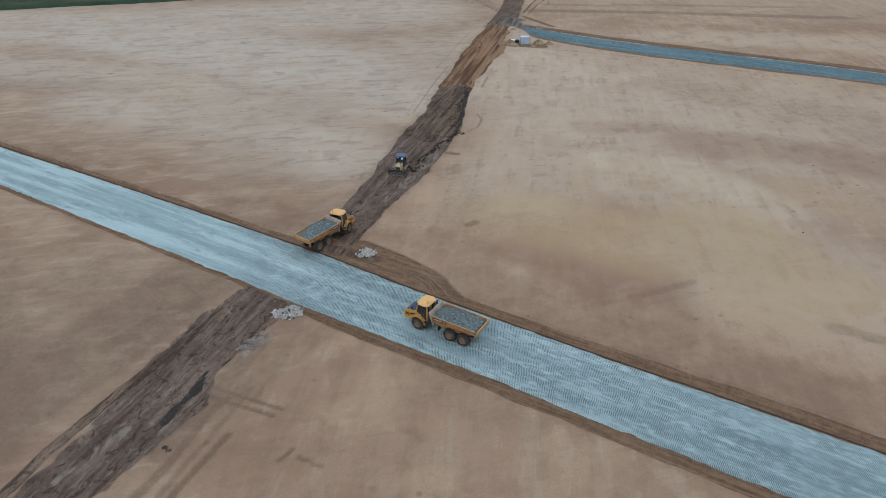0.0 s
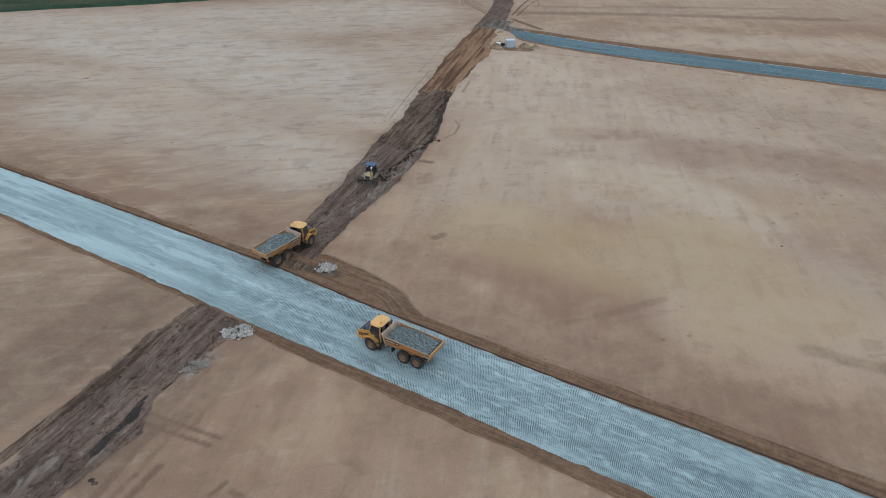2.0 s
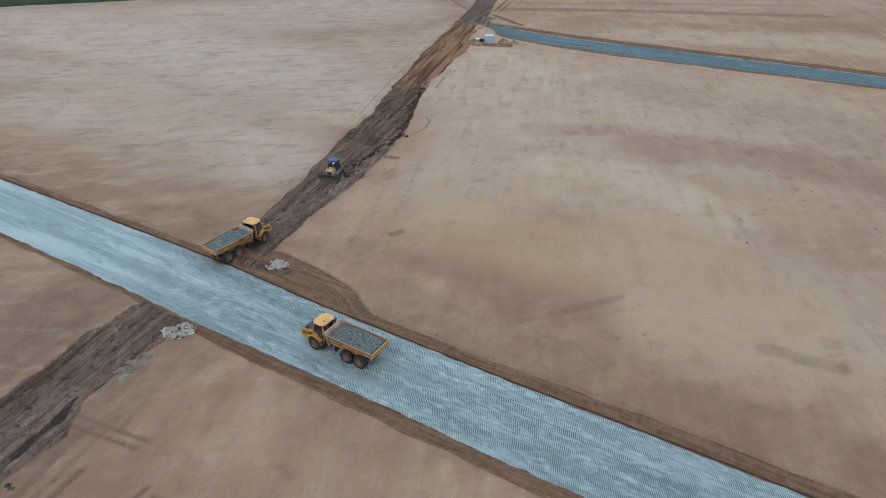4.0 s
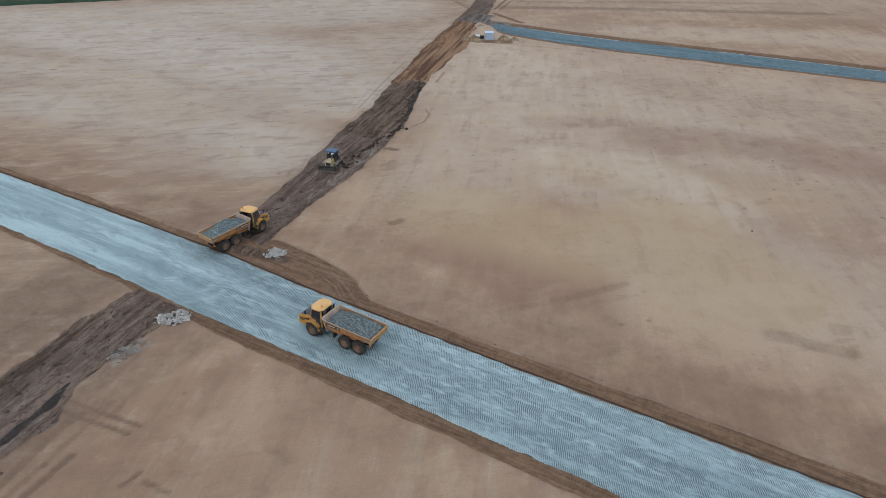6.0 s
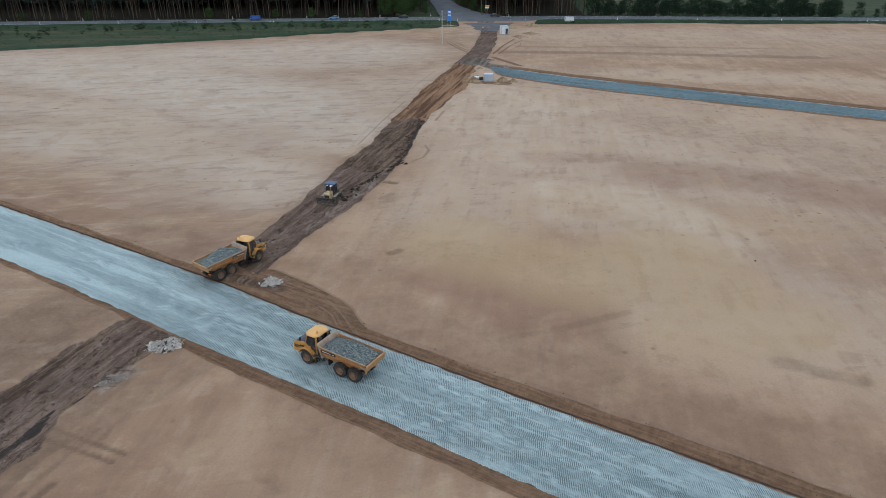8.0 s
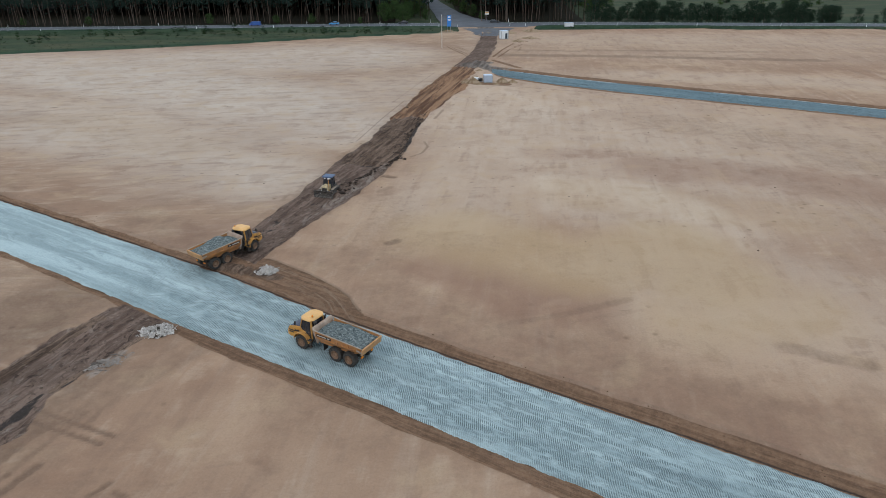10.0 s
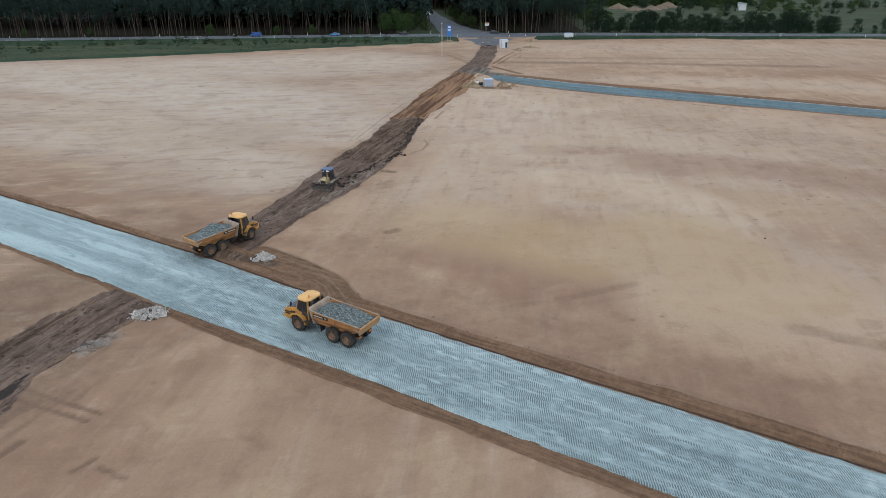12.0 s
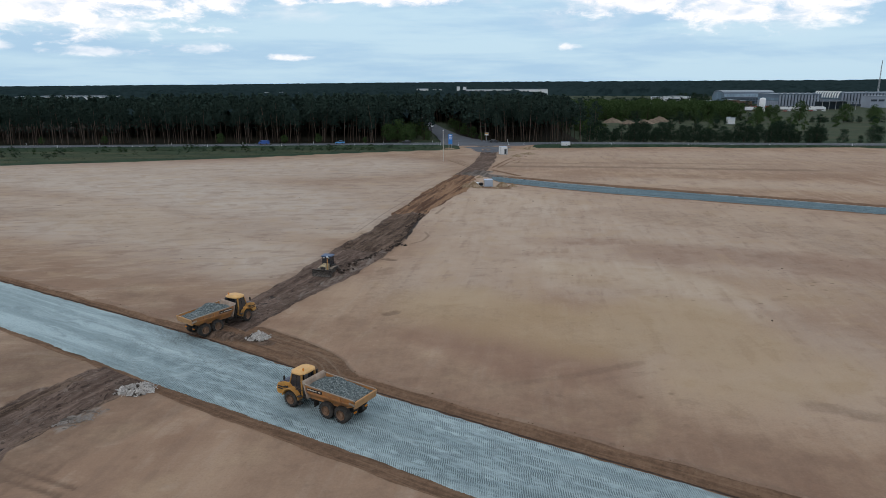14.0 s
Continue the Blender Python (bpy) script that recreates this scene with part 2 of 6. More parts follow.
    dry = g.step(g.noise(g.coords("Object", (0.035, 0.16, 1)), 1.0, 6, 0.65), 0.44, 0.62)
    turf = dab(turf, g.calc("MULTIPLY", dry, g.attr("straw")), 0.6, (0.095, 0.083, 0.050))
    turf = dab(turf, g.attr("straw"), 0.38, (0.050, 0.056, 0.032))
    turf = dab(turf, g.step(fine, 0.45, 0.7), 0.4, (0.018, 0.034, 0.012))
    col = g.mix(rim("turf", 0.35, 0.4, 0.6), col, turf)
    # the wood's floor is near-black: shade under the pines put into its colour
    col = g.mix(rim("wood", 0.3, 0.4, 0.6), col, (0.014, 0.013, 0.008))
    col = dab(col, g.step(grit, 0.46, 0.74), 0.16, (0.075, 0.055, 0.04))
    col = dab(col, g.step(grit, 0.50, 0.30), 0.08, (0.42, 0.36, 0.30))
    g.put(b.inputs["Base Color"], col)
    soft = g.calc("ADD", g.calc("MAXIMUM", g.attr("dark"), g.attr("brown")), 0.08)
    rough_h = g.calc("MULTIPLY", g.calc("ADD", g.calc("ADD", clod, drag), torn), soft)
    height = g.calc("ADD", rough_h, g.calc("MULTIPLY", fine, 0.07))
    height = g.calc("ADD", height, g.calc("MULTIPLY", g.calc("MULTIPLY", rut, arc_mask), 0.3))
    g.put(b.inputs["Normal"], g.bump(height, 0.9, 0.35))
    return m


def road_material(name, tone):
    """Blue-grey crushed stone, rolled, with slanting rows of tread prints."""
    m, g, b = material(name, 0.9, 0.0, 0.12)
    co = g.coords()
    lanes = g.noise(g.coords("Object", (0.03, 0.62, 1)), 1.0, 5, 0.62, 0.15)
    blotch = g.noise(g.coords("Object", (0.16, 0.75, 1)), 1.0, 6, 0.68, 0.6)
    grain = g.noise(co, 6.0, 5, 0.75)
    part_xyz = g.node("ShaderNodeSeparateXYZ")
    g.put(part_xyz.inputs[0], co)
    shift = g.noise(g.coords("Object", (0.05, 1.9, 1)), 1.0, 2, 0.5, 0.0)
    moved = g.node("ShaderNodeCombineXYZ")
    g.put(moved.inputs[0], g.calc("ADD", part_xyz.outputs[0], g.calc("MULTIPLY", shift, 0.22)))
    g.put(moved.inputs[1], part_xyz.outputs[1])
    slant = g.node("ShaderNodeMapping")
    g.put(slant.inputs["Vector"], moved.outputs[0])
    slant.inputs["Rotation"].default_value = (0, 0, radians(-29))
    prints = g.wave(slant.outputs[0], 1.90, 0.25, 2, 1.0, "X")
    breaks = g.step(g.noise(g.coords("Object", (0.9, 2.6, 1)), 1.0, 3, 0.6), 0.34, 0.56)
    bands = g.step(g.noise(g.coords("Object", (0.10, 0.95, 1)), 1.0, 4, 0.62, 0.5), 0.24, 0.58)
    cleat = g.calc("MULTIPLY", g.calc("MULTIPLY", g.step(prints, 0.36, 0.62), bands), g.calc("MULTIPLY", breaks, g.attr("printed")))
    col = g.mix(g.step(lanes, 0.34, 0.66), (0.212, 0.285, 0.299), (0.300, 0.382, 0.394))
    track = g.calc("MULTIPLY", g.step(lanes, 0.47, 0.58), g.calc("SUBTRACT", 0.85, g.calc("MULTIPLY", g.attr("printed"), 0.6)))
    col = g.mix(g.calc("MULTIPLY", track, 0.45), col, (0.395, 0.505, 0.53))
    col = g.mix(g.calc("MULTIPLY", g.step(blotch, 0.50, 0.66), 0.62), col, (0.160, 0.215, 0.230))
    col = g.mix(g.calc("MULTIPLY", g.step(blotch, 0.46, 0.30), 0.55), col, (0.375, 0.475, 0.49))
    col = g.mix(g.calc("MULTIPLY", cleat, 0.88), col, (0.070, 0.095, 0.102))
    col = g.mix(g.calc("MULTIPLY", g.step(grain, 0.48, 0.70), 0.45), col, (0.13, 0.17, 0.18))
    col = g.mix(g.calc("MULTIPLY", g.step(grain, 0.46, 0.28), 0.35), col, (0.46, 0.53, 0.54))
    loop = g.calc("MULTIPLY", g.attr("loops"), g.step(g.noise(co, 0.7, 4, 0.6), 0.36, 0.58))
    col = g.mix(g.calc("MULTIPLY", loop, 0.5), col, (0.41, 0.50, 0.515))
    smear = g.noise(g.coords("Object", (0.25, 1.1, 1), 30), 1.0, 6, 0.72, 0.8)
    col = g.mix(g.calc("MULTIPLY", g.attr("soiled"), g.calc("MULTIPLY", g.step(smear, 0.44, 0.70), 0.7)), col, (0.115, 0.12, 0.115))
    if tone is not None:
        col = g.mix(1.0, col, tone, "MULTIPLY")
    g.put(b.inputs["Base Color"], col)
    g.put(b.inputs["Normal"], g.bump(g.calc("SUBTRACT", g.calc("MULTIPLY", grain, 0.6), g.calc("MULTIPLY", cleat, 0.8)), 0.7, 0.06))
    return m


def plain(name, colour, rough=0.6, metal=0.0, vary=0.25, scale=2.0, dirt=(0.16, 0.12, 0.085), amount=0.0, relief=0.0):
    """A surface of one colour with two scales of variation, and dust or dirt on top."""
    m, g, b = material(name, rough, metal, 0.06 if rough > 0.84 else 0.25)
    co = g.coords()
    big, small = g.noise(co, scale, 4, 0.6), g.noise(co, scale * 9, 4, 0.65)
    dim = tuple(c * (1 - vary) for c in colour)
    col = g.mix(g.step(big, 0.3, 0.7), dim, colour)
    col = g.mix(g.calc("MULTIPLY", small, vary * 0.8), col, tuple(c * 0.6 for c in colour))
    if amount:
        col = g.mix(g.calc("MULTIPLY", g.step(g.noise(co, scale * 1.7, 6, 0.7, 0.5), 0.4, 0.72), amount), col, dirt)
    g.put(b.inputs["Base Color"], col)
    g.put(b.inputs["Roughness"], g.calc("ADD", g.calc("MULTIPLY", small, 0.2), rough - 0.1))
    if relief:
        g.put(b.inputs["Normal"], g.bump(small, 0.6, relief))
    return m


def leaf_material(name, dark, light, scale=0.6):
    m, g, b = material(name, 1.0, 0.0, 0.0)
    info = g.node("ShaderNodeObjectInfo").outputs["Random"]
    isle = g.node("ShaderNodeNewGeometry").outputs["Random Per Island"]
    n = g.noise(g.coords(), scale, 3)
    col = g.mix(isle, dark, light)
    col = g.mix(g.calc("MULTIPLY", info, 0.5), col, tuple((p + q) * 0.4 for p, q in zip(dark, light)))
    col = g.mix(g.step(n, 0.4, 0.7), col, dark)
    g.put(b.inputs["Base Color"], col)
    return m


MAT_GROUND = ground_material()
MAT_ROAD = road_material("crushed_stone_road", None)
MAT_WETROAD = road_material("damp_crushed_stone_road", (0.47, 0.55, 0.60))
MAT_YELLOW = plain("machine_yellow_paint", (0.57, 0.275, 0.062), 0.45, 0, 0.28, 0.9, (0.24, 0.15, 0.09), 0.55)
MAT_PALE_YELLOW = plain("pale_yellow_paint", (0.71, 0.405, 0.155), 0.5, 0, 0.16, 0.8, (0.42, 0.29, 0.16), 0.25)
MAT_BODY = plain("scuffed_dump_body_paint", (0.49, 0.215, 0.072), 0.6, 0, 0.34, 0.9, (0.23, 0.13, 0.085), 0.8, 0.01)
MAT_TAIL = plain("scuffed_tailgate_paint", (0.52, 0.26, 0.10), 0.6, 0, 0.3, 1.2, (0.40, 0.27, 0.18), 0.7, 0.01)
# reflected sky is put into this dark hood panel's colour as blue
MAT_HOODTOP = plain("sky_tinted_hood_top", (0.022, 0.036, 0.075), 0.35, 0, 0.3, 1.5)
MAT_WORNBODY = plain("worn_pinkish_steel", (0.44, 0.34, 0.27), 0.6, 0.1, 0.35, 1.2, (0.30, 0.16, 0.08), 0.5)
MAT_RAIL = plain("worn_bare_steel", (0.44, 0.37, 0.30), 0.45, 0.4, 0.3, 1.5, (0.2, 0.14, 0.09), 0.4)
MAT_BLACK = plain("dark_grey_frame_paint", (0.030, 0.030, 0.032), 0.6, 0, 0.3, 1.5, (0.16, 0.12, 0.085), 0.5)
MAT_TYRE = plain("dusty_black_rubber", (0.048, 0.044, 0.041), 0.9, 0, 0.3, 2.0, (0.115, 0.100, 0.085), 0.5, 0.02)
MAT_RIM = plain("muddy_wheel_rim", (0.24, 0.14, 0.088), 0.7, 0, 0.3, 2.0, (0.16, 0.11, 0.08), 0.6)
MAT_DECAL = plain("dark_decal", (0.035, 0.026, 0.022), 0.5, 0, 0.2, 2.0)
MAT_MARK = plain("pale_decal_marks", (0.55, 0.50, 0.44), 0.5, 0, 0.2, 2.0)
MAT_LAMP = plain("clear_lamp_lens", (0.75, 0.75, 0.72), 0.15, 0, 0.1, 3.0)
MAT_AMBER = plain("amber_beacon", (0.7, 0.22, 0.02), 0.25, 0, 0.1, 3.0)
MAT_LOAD = plain("blue_grey_crushed_stone", (0.075, 0.100, 0.104), 0.9, 0, 0.5, 3.6, (0.40, 0.44, 0.43), 0.65, 0.08)


def glass_material():
    m, g, b = material("tinted_cab_glass", 0.08)
    g.put(b.inputs["Base Color"], g.mix(g.noise(g.coords(), 1.5, 3), (0.012, 0.016, 0.022), (0.03, 0.035, 0.042)))
    b.inputs["Specular IOR Level"].default_value = 0.6
    b.inputs["Coat Weight"].default_value = 0.5
    return m


MAT_GLASS = glass_material()
MAT_ASPHALT = plain("weathered_asphalt", (0.112, 0.122, 0.138), 0.85, 0, 0.25, 0.15)
MAT_FLEECE = plain("dusty_fleece", (0.42, 0.45, 0.45), 0.9, 0, 0.5, 0.5, (0.2, 0.22, 0.22), 0.6)
MAT_LINE = plain("white_road_paint", (0.7, 0.7, 0.68), 0.7, 0, 0.25, 1.0)
MAT_PINE = leaf_material("pine_needles", (0.024, 0.042, 0.035), (0.046, 0.070, 0.056))
MAT_BROAD = leaf_material("broad_leaves", (0.026, 0.050, 0.020), (0.078, 0.122, 0.044))
MAT_SHRUB = leaf_material("dark_shrub_leaves", (0.012, 0.026, 0.018), (0.044, 0.066, 0.040))
MAT_CANOPY = leaf_material("far_canopy", (0.010, 0.020, 0.021), (0.023, 0.040, 0.042), 0.06)
MAT_GRASS = leaf_material("rough_grass", (0.015, 0.034, 0.016), (0.040, 0.058, 0.026), 0.08)
MAT_BARK = plain("pine_bark", (0.150, 0.112, 0.090), 0.9, 0, 0.4, 0.5)
# the same bark darkened for unlit trunks, shade put into its colour
MAT_DARKBARK = plain("shaded_bark", (0.055, 0.04, 0.03), 0.9, 0, 0.4, 0.5)
MAT_WHITE = plain("white_coated_steel", (0.72, 0.74, 0.75), 0.5, 0, 0.1, 0.8, (0.4, 0.36, 0.3), 0.15)
MAT_BLUEWHITE = plain("pale_blue_grey_panel", (0.42, 0.48, 0.56), 0.5, 0, 0.12, 0.8)
MAT_ROOFBLUE = plain("blue_grey_roof_sheet", (0.46, 0.55, 0.68), 0.45, 0, 0.15, 0.8)
MAT_BLUE = plain("blue_sign_face", (0.03, 0.20, 0.55), 0.4, 0, 0.15, 0.8)
MAT_STEEL = plain("galvanised_steel", (0.45, 0.46, 0.47), 0.4, 0.7, 0.2, 3.0)
MAT_FOIL = plain("crumpled_dirty_film", (0.60, 0.57, 0.53), 0.45, 0, 0.4, 3.2, (0.10, 0.078, 0.064), 0.92, 0.08)
MAT_CLOD = plain("dark_earth_clods", (0.12, 0.085, 0.066), 0.95, 0, 0.45, 0.7, (0.26, 0.22, 0.19), 0.5, 0.05)
MAT_SANDHEAP = plain("dug_sand", (0.36, 0.27, 0.18), 0.95, 0, 0.3, 0.4, (0.22, 0.15, 0.1), 0.4, 0.1)


# ---- mesh helpers ----
def part(name, bm, mat, parent=None, label="", smooth=False):
    me = bpy.data.meshes.new(name)
    bm.normal_update()
    bm.to_mesh(me)
    bm.free()
    if smooth:
        me.polygons.foreach_set("use_smooth", [True] * len(me.polygons))
    me.materials.append(mat)
    ob = new(name, me)
    if parent is not None:
        ob.parent = parent
    return tagged(ob, label)


def thing(name, m, label, category, group="", kind=""):
    ob = new(name)
    ob.empty_display_size = 0.5
    ob.matrix_world = m
    return tagged(ob, label, category, group, kind)


def bevel_new(bm, verts, width, segments=1):
    if width > 0:
        edges = list({e for v in verts for e in v.link_edges})
        bmesh.ops.bevel(bm, geom=edges, offset=width, segments=segments, affect="EDGES", profile=0.5)


def box(bm, x0, x1, y0, y1, z0, z1, bev=0.0, m=None):
    r = bmesh.ops.create_cube(bm, size=1.0)["verts"]
    for v in r:
        v.co = Vector((x0 + (v.co.x + 0.5) * (x1 - x0), y0 + (v.co.y + 0.5) * (y1 - y0), z0 + (v.co.z + 0.5) * (z1 - z0)))
        if m is not None:
            v.co = m @ v.co
    bevel_new(bm, r, bev)
    return bm


def rod(bm, p, q, r0, r1=None, seg=8):
    """A round bar from p to q."""
    p, q = Vector(p), Vector(q)
    d = q - p
    m = Matrix.Translation((p + q) / 2) @ d.to_track_quat("Z", "Y").to_matrix().to_4x4()
    bmesh.ops.create_cone(bm, cap_ends=True, segments=seg, radius1=r0, radius2=r0 if r1 is None else r1, depth=d.length, matrix=m)
    return bm


def prism(bm, outline, y0, y1, bev=0.0, taper=0.0):
    """An outline in x and z, pulled from y0 to y1; taper draws the outline's top in."""
    zs = [z for _, z in outline]
    lo, hi = min(zs), max(zs)
    sides = []
    for y in (y0, y1):
        mid = (y0 + y1) / 2
        sides.append([bm.verts.new((x, mid + (y - mid) * (1 - taper * (z - lo) / (hi - lo)), z)) for x, z in outline])
    n = len(outline)
    a_side, b_side = sides
    bm.faces.new(a_side)
    bm.faces.new(list(reversed(b_side)))
    for i in range(n):
        bm.faces.new((a_side[i], b_side[i], b_side[(i + 1) % n], a_side[(i + 1) % n]))
    bmesh.ops.recalc_face_normals(bm, faces=bm.faces)
    bevel_new(bm, a_side + b_side, bev)
    return bm


def lathe(bm, profile, seg=20, m=None):
    """Turns a profile of (radius, along) round the y axis."""
    rings = []
    for r, y in profile:
        ring = []
        for i in range(seg):
            w = 2 * math.pi * i / seg
            co = Vector((r * math.cos(w), y, r * math.sin(w)))
            ring.append(bm.verts.new(m @ co if m is not None else co))
        rings.append(ring)
    for p, q in zip(rings, rings[1:]):
        for i in range(seg):
            bm.faces.new((p[i], p[(i + 1) % seg], q[(i + 1) % seg], q[i]))
    bmesh.ops.recalc_face_normals(bm, faces=bm.faces)
    return bm


# ---- plan of the site ----
ROAD_N = [(-230, 200.42), (-140, 150.42), (-81.5, 115.42), (-59.1, 102.42), (-35.3, 88.42), (-16.4, 77.02), (-5.2, 69.42), (5.4, 62.8), (16.6, 55.8), (26.0, 50.3), (40.9, 41.3), (90, 10.9), (160, -31.1)]
ROAD_S = [(-240, 188.42), (-150, 143.42), (-72.0, 98.72), (-48.7, 84.52), (-28.2, 72.22), (-19.6, 66.62), (-5.4, 58.22), (6.2, 51.32), (15.8, 45.32), (28.8, 37.52), (80, 5.42), (150, -37.58)]
ROAD_TURN = -31.3
FAR_N = [(25.0, 211.5), (29.0, 209.4), (33.0, 206.2), (42.8, 198.6), (56.8, 189.8), (70.2, 182.3), (82.5, 175.4), (93.9, 168.8), (111.2, 158.2), (190, 112.8)]
FAR_S = [(24.5, 205.5), (26.5, 200.5), (30.0, 196.8), (41.0, 187.6), (54.5, 178.7), (67.0, 171.6), (78.6, 165.4), (89.6, 159.4), (106.9, 149.6), (187, 104.5)]
TRACK_W = [(-17.6, 82.0), (-15.2, 90.0), (-11.9, 104.0), (-9.2, 114.7), (-4.3, 132.0), (-1.2, 150), (1.2, 162.0), (7.5, 190), (13.0, 213.6), (17.0, 228.0), (22.0, 256.0), (26.5, 296.0)]
TRACK_E = [(-12.5, 79.0), (-9.0, 88.0), (-3.9, 99.0), (0.6, 112.5), (3.4, 125.0), (4.6, 138.0), (6.9, 154.0), (10.7, 166.9), (15.7, 181.0), (19.5, 208.5), (25.2, 229.0), (28.8, 254.0), (33.0, 296.0)]
SOUTH_W = [(-23.0, 73.2), (-24.1, 70.2), (-28.4, 60.2), (-31.1, 51.9), (-33.5, 44.9), (-35.7, 37.0), (-39.6, 25), (-46, 0), (-54, -40)]
SOUTH_E = [(-15.0, 66.4), (-17.2, 63.4), (-20.3, 58.2), (-21.8, 54.6), (-22.3, 50.4), (-23.3, 46.6), (-25.2, 43.2), (-28.0, 38.9), (-31, 27), (-36, 0), (-44, -40)]
FIELD_END = [(-400, 150), (-220, 214), (-147, 240.2), (-112, 249.5), (-74.6, 261.0), (-34.0, 278.0), (8, 292.5), (24, 300.0), (88, 303.5), (200, 296.0), (420, 270), (900, 220)]
MAIN_S = [(-900, 272), (-400, 293), (-205, 303.0), (-97.5, 308.5), (-14.6, 313.0), (68, 315.0), (211, 303.0), (500, 266), (1000, 190)]
MAIN_WIDTH = 10.5


def polyline(points):
    p = np.array(points, float)
    return p[:-1], p[1:]


def distance_to(points, X, Y):
    """Distance of each place to a line of points."""
    best = np.full(X.shape, 1e9)
    for p, q in zip(*polyline(points)):
        d = q - p
        s = np.clip(((X - p[0]) * d[0] + (Y - p[1]) * d[1]) / (d @ d), 0, 1)
        best = np.minimum(best, np.hypot(X - p[0] - s * d[0], Y - p[1] - s * d[1]))
    return best


def inside(one, two, X, Y):
    """Signed distance to the strip between two lines: positive inside."""
    ring = np.array(list(one) + list(reversed(two)), float)
    hit = np.zeros(X.shape, bool)
    for (x0, y0), (x1, y1) in zip(ring, np.roll(ring, -1, 0)):
        if y0 != y1:
            cross = (y0 > Y) != (y1 > Y)
            hit ^= cross & (X < (x1 - x0) * (Y - y0) / (y1 - y0) + x0)
    d = distance_to(list(ring) + [ring[0]], X, Y)
    return np.where(hit, d, -d)


def smooth(value, low, high):
    s = np.clip((value - low) / (high - low), 0, 1)
    return s * s * (3 - 2 * s)


class Rough:
    """Smooth random relief on a plane, summed over octaves."""

    def __init__(self, seed):
        self.table = np.random.RandomState(seed).rand(256, 256)

    def layer(self, x, y):
        i, j = np.floor(x).astype(int), np.floor(y).astype(int)
        u, v = x - i, y - j
        u, v = u * u * (3 - 2 * u), v * v * (3 - 2 * v)
        t = self.table
        a0, a1 = t[i % 256, j % 256], t[(i + 1) % 256, j % 256]
        b0, b1 = t[i % 256, (j + 1) % 256], t[(i + 1) % 256, (j + 1) % 256]
        return (a0 * (1 - u) + a1 * u) * (1 - v) + (b0 * (1 - u) + b1 * u) * v - 0.5

    def __call__(self, x, y, size, octaves=3):
        out, gain = 0.0, 1.0
        for k in range(octaves):
            out = out + gain * self.layer(x / size * 2 ** k + 17.3 * k, y / size * 2 ** k + 5.1 * k)
            gain *= 0.5
        return out


relief = Rough(3)

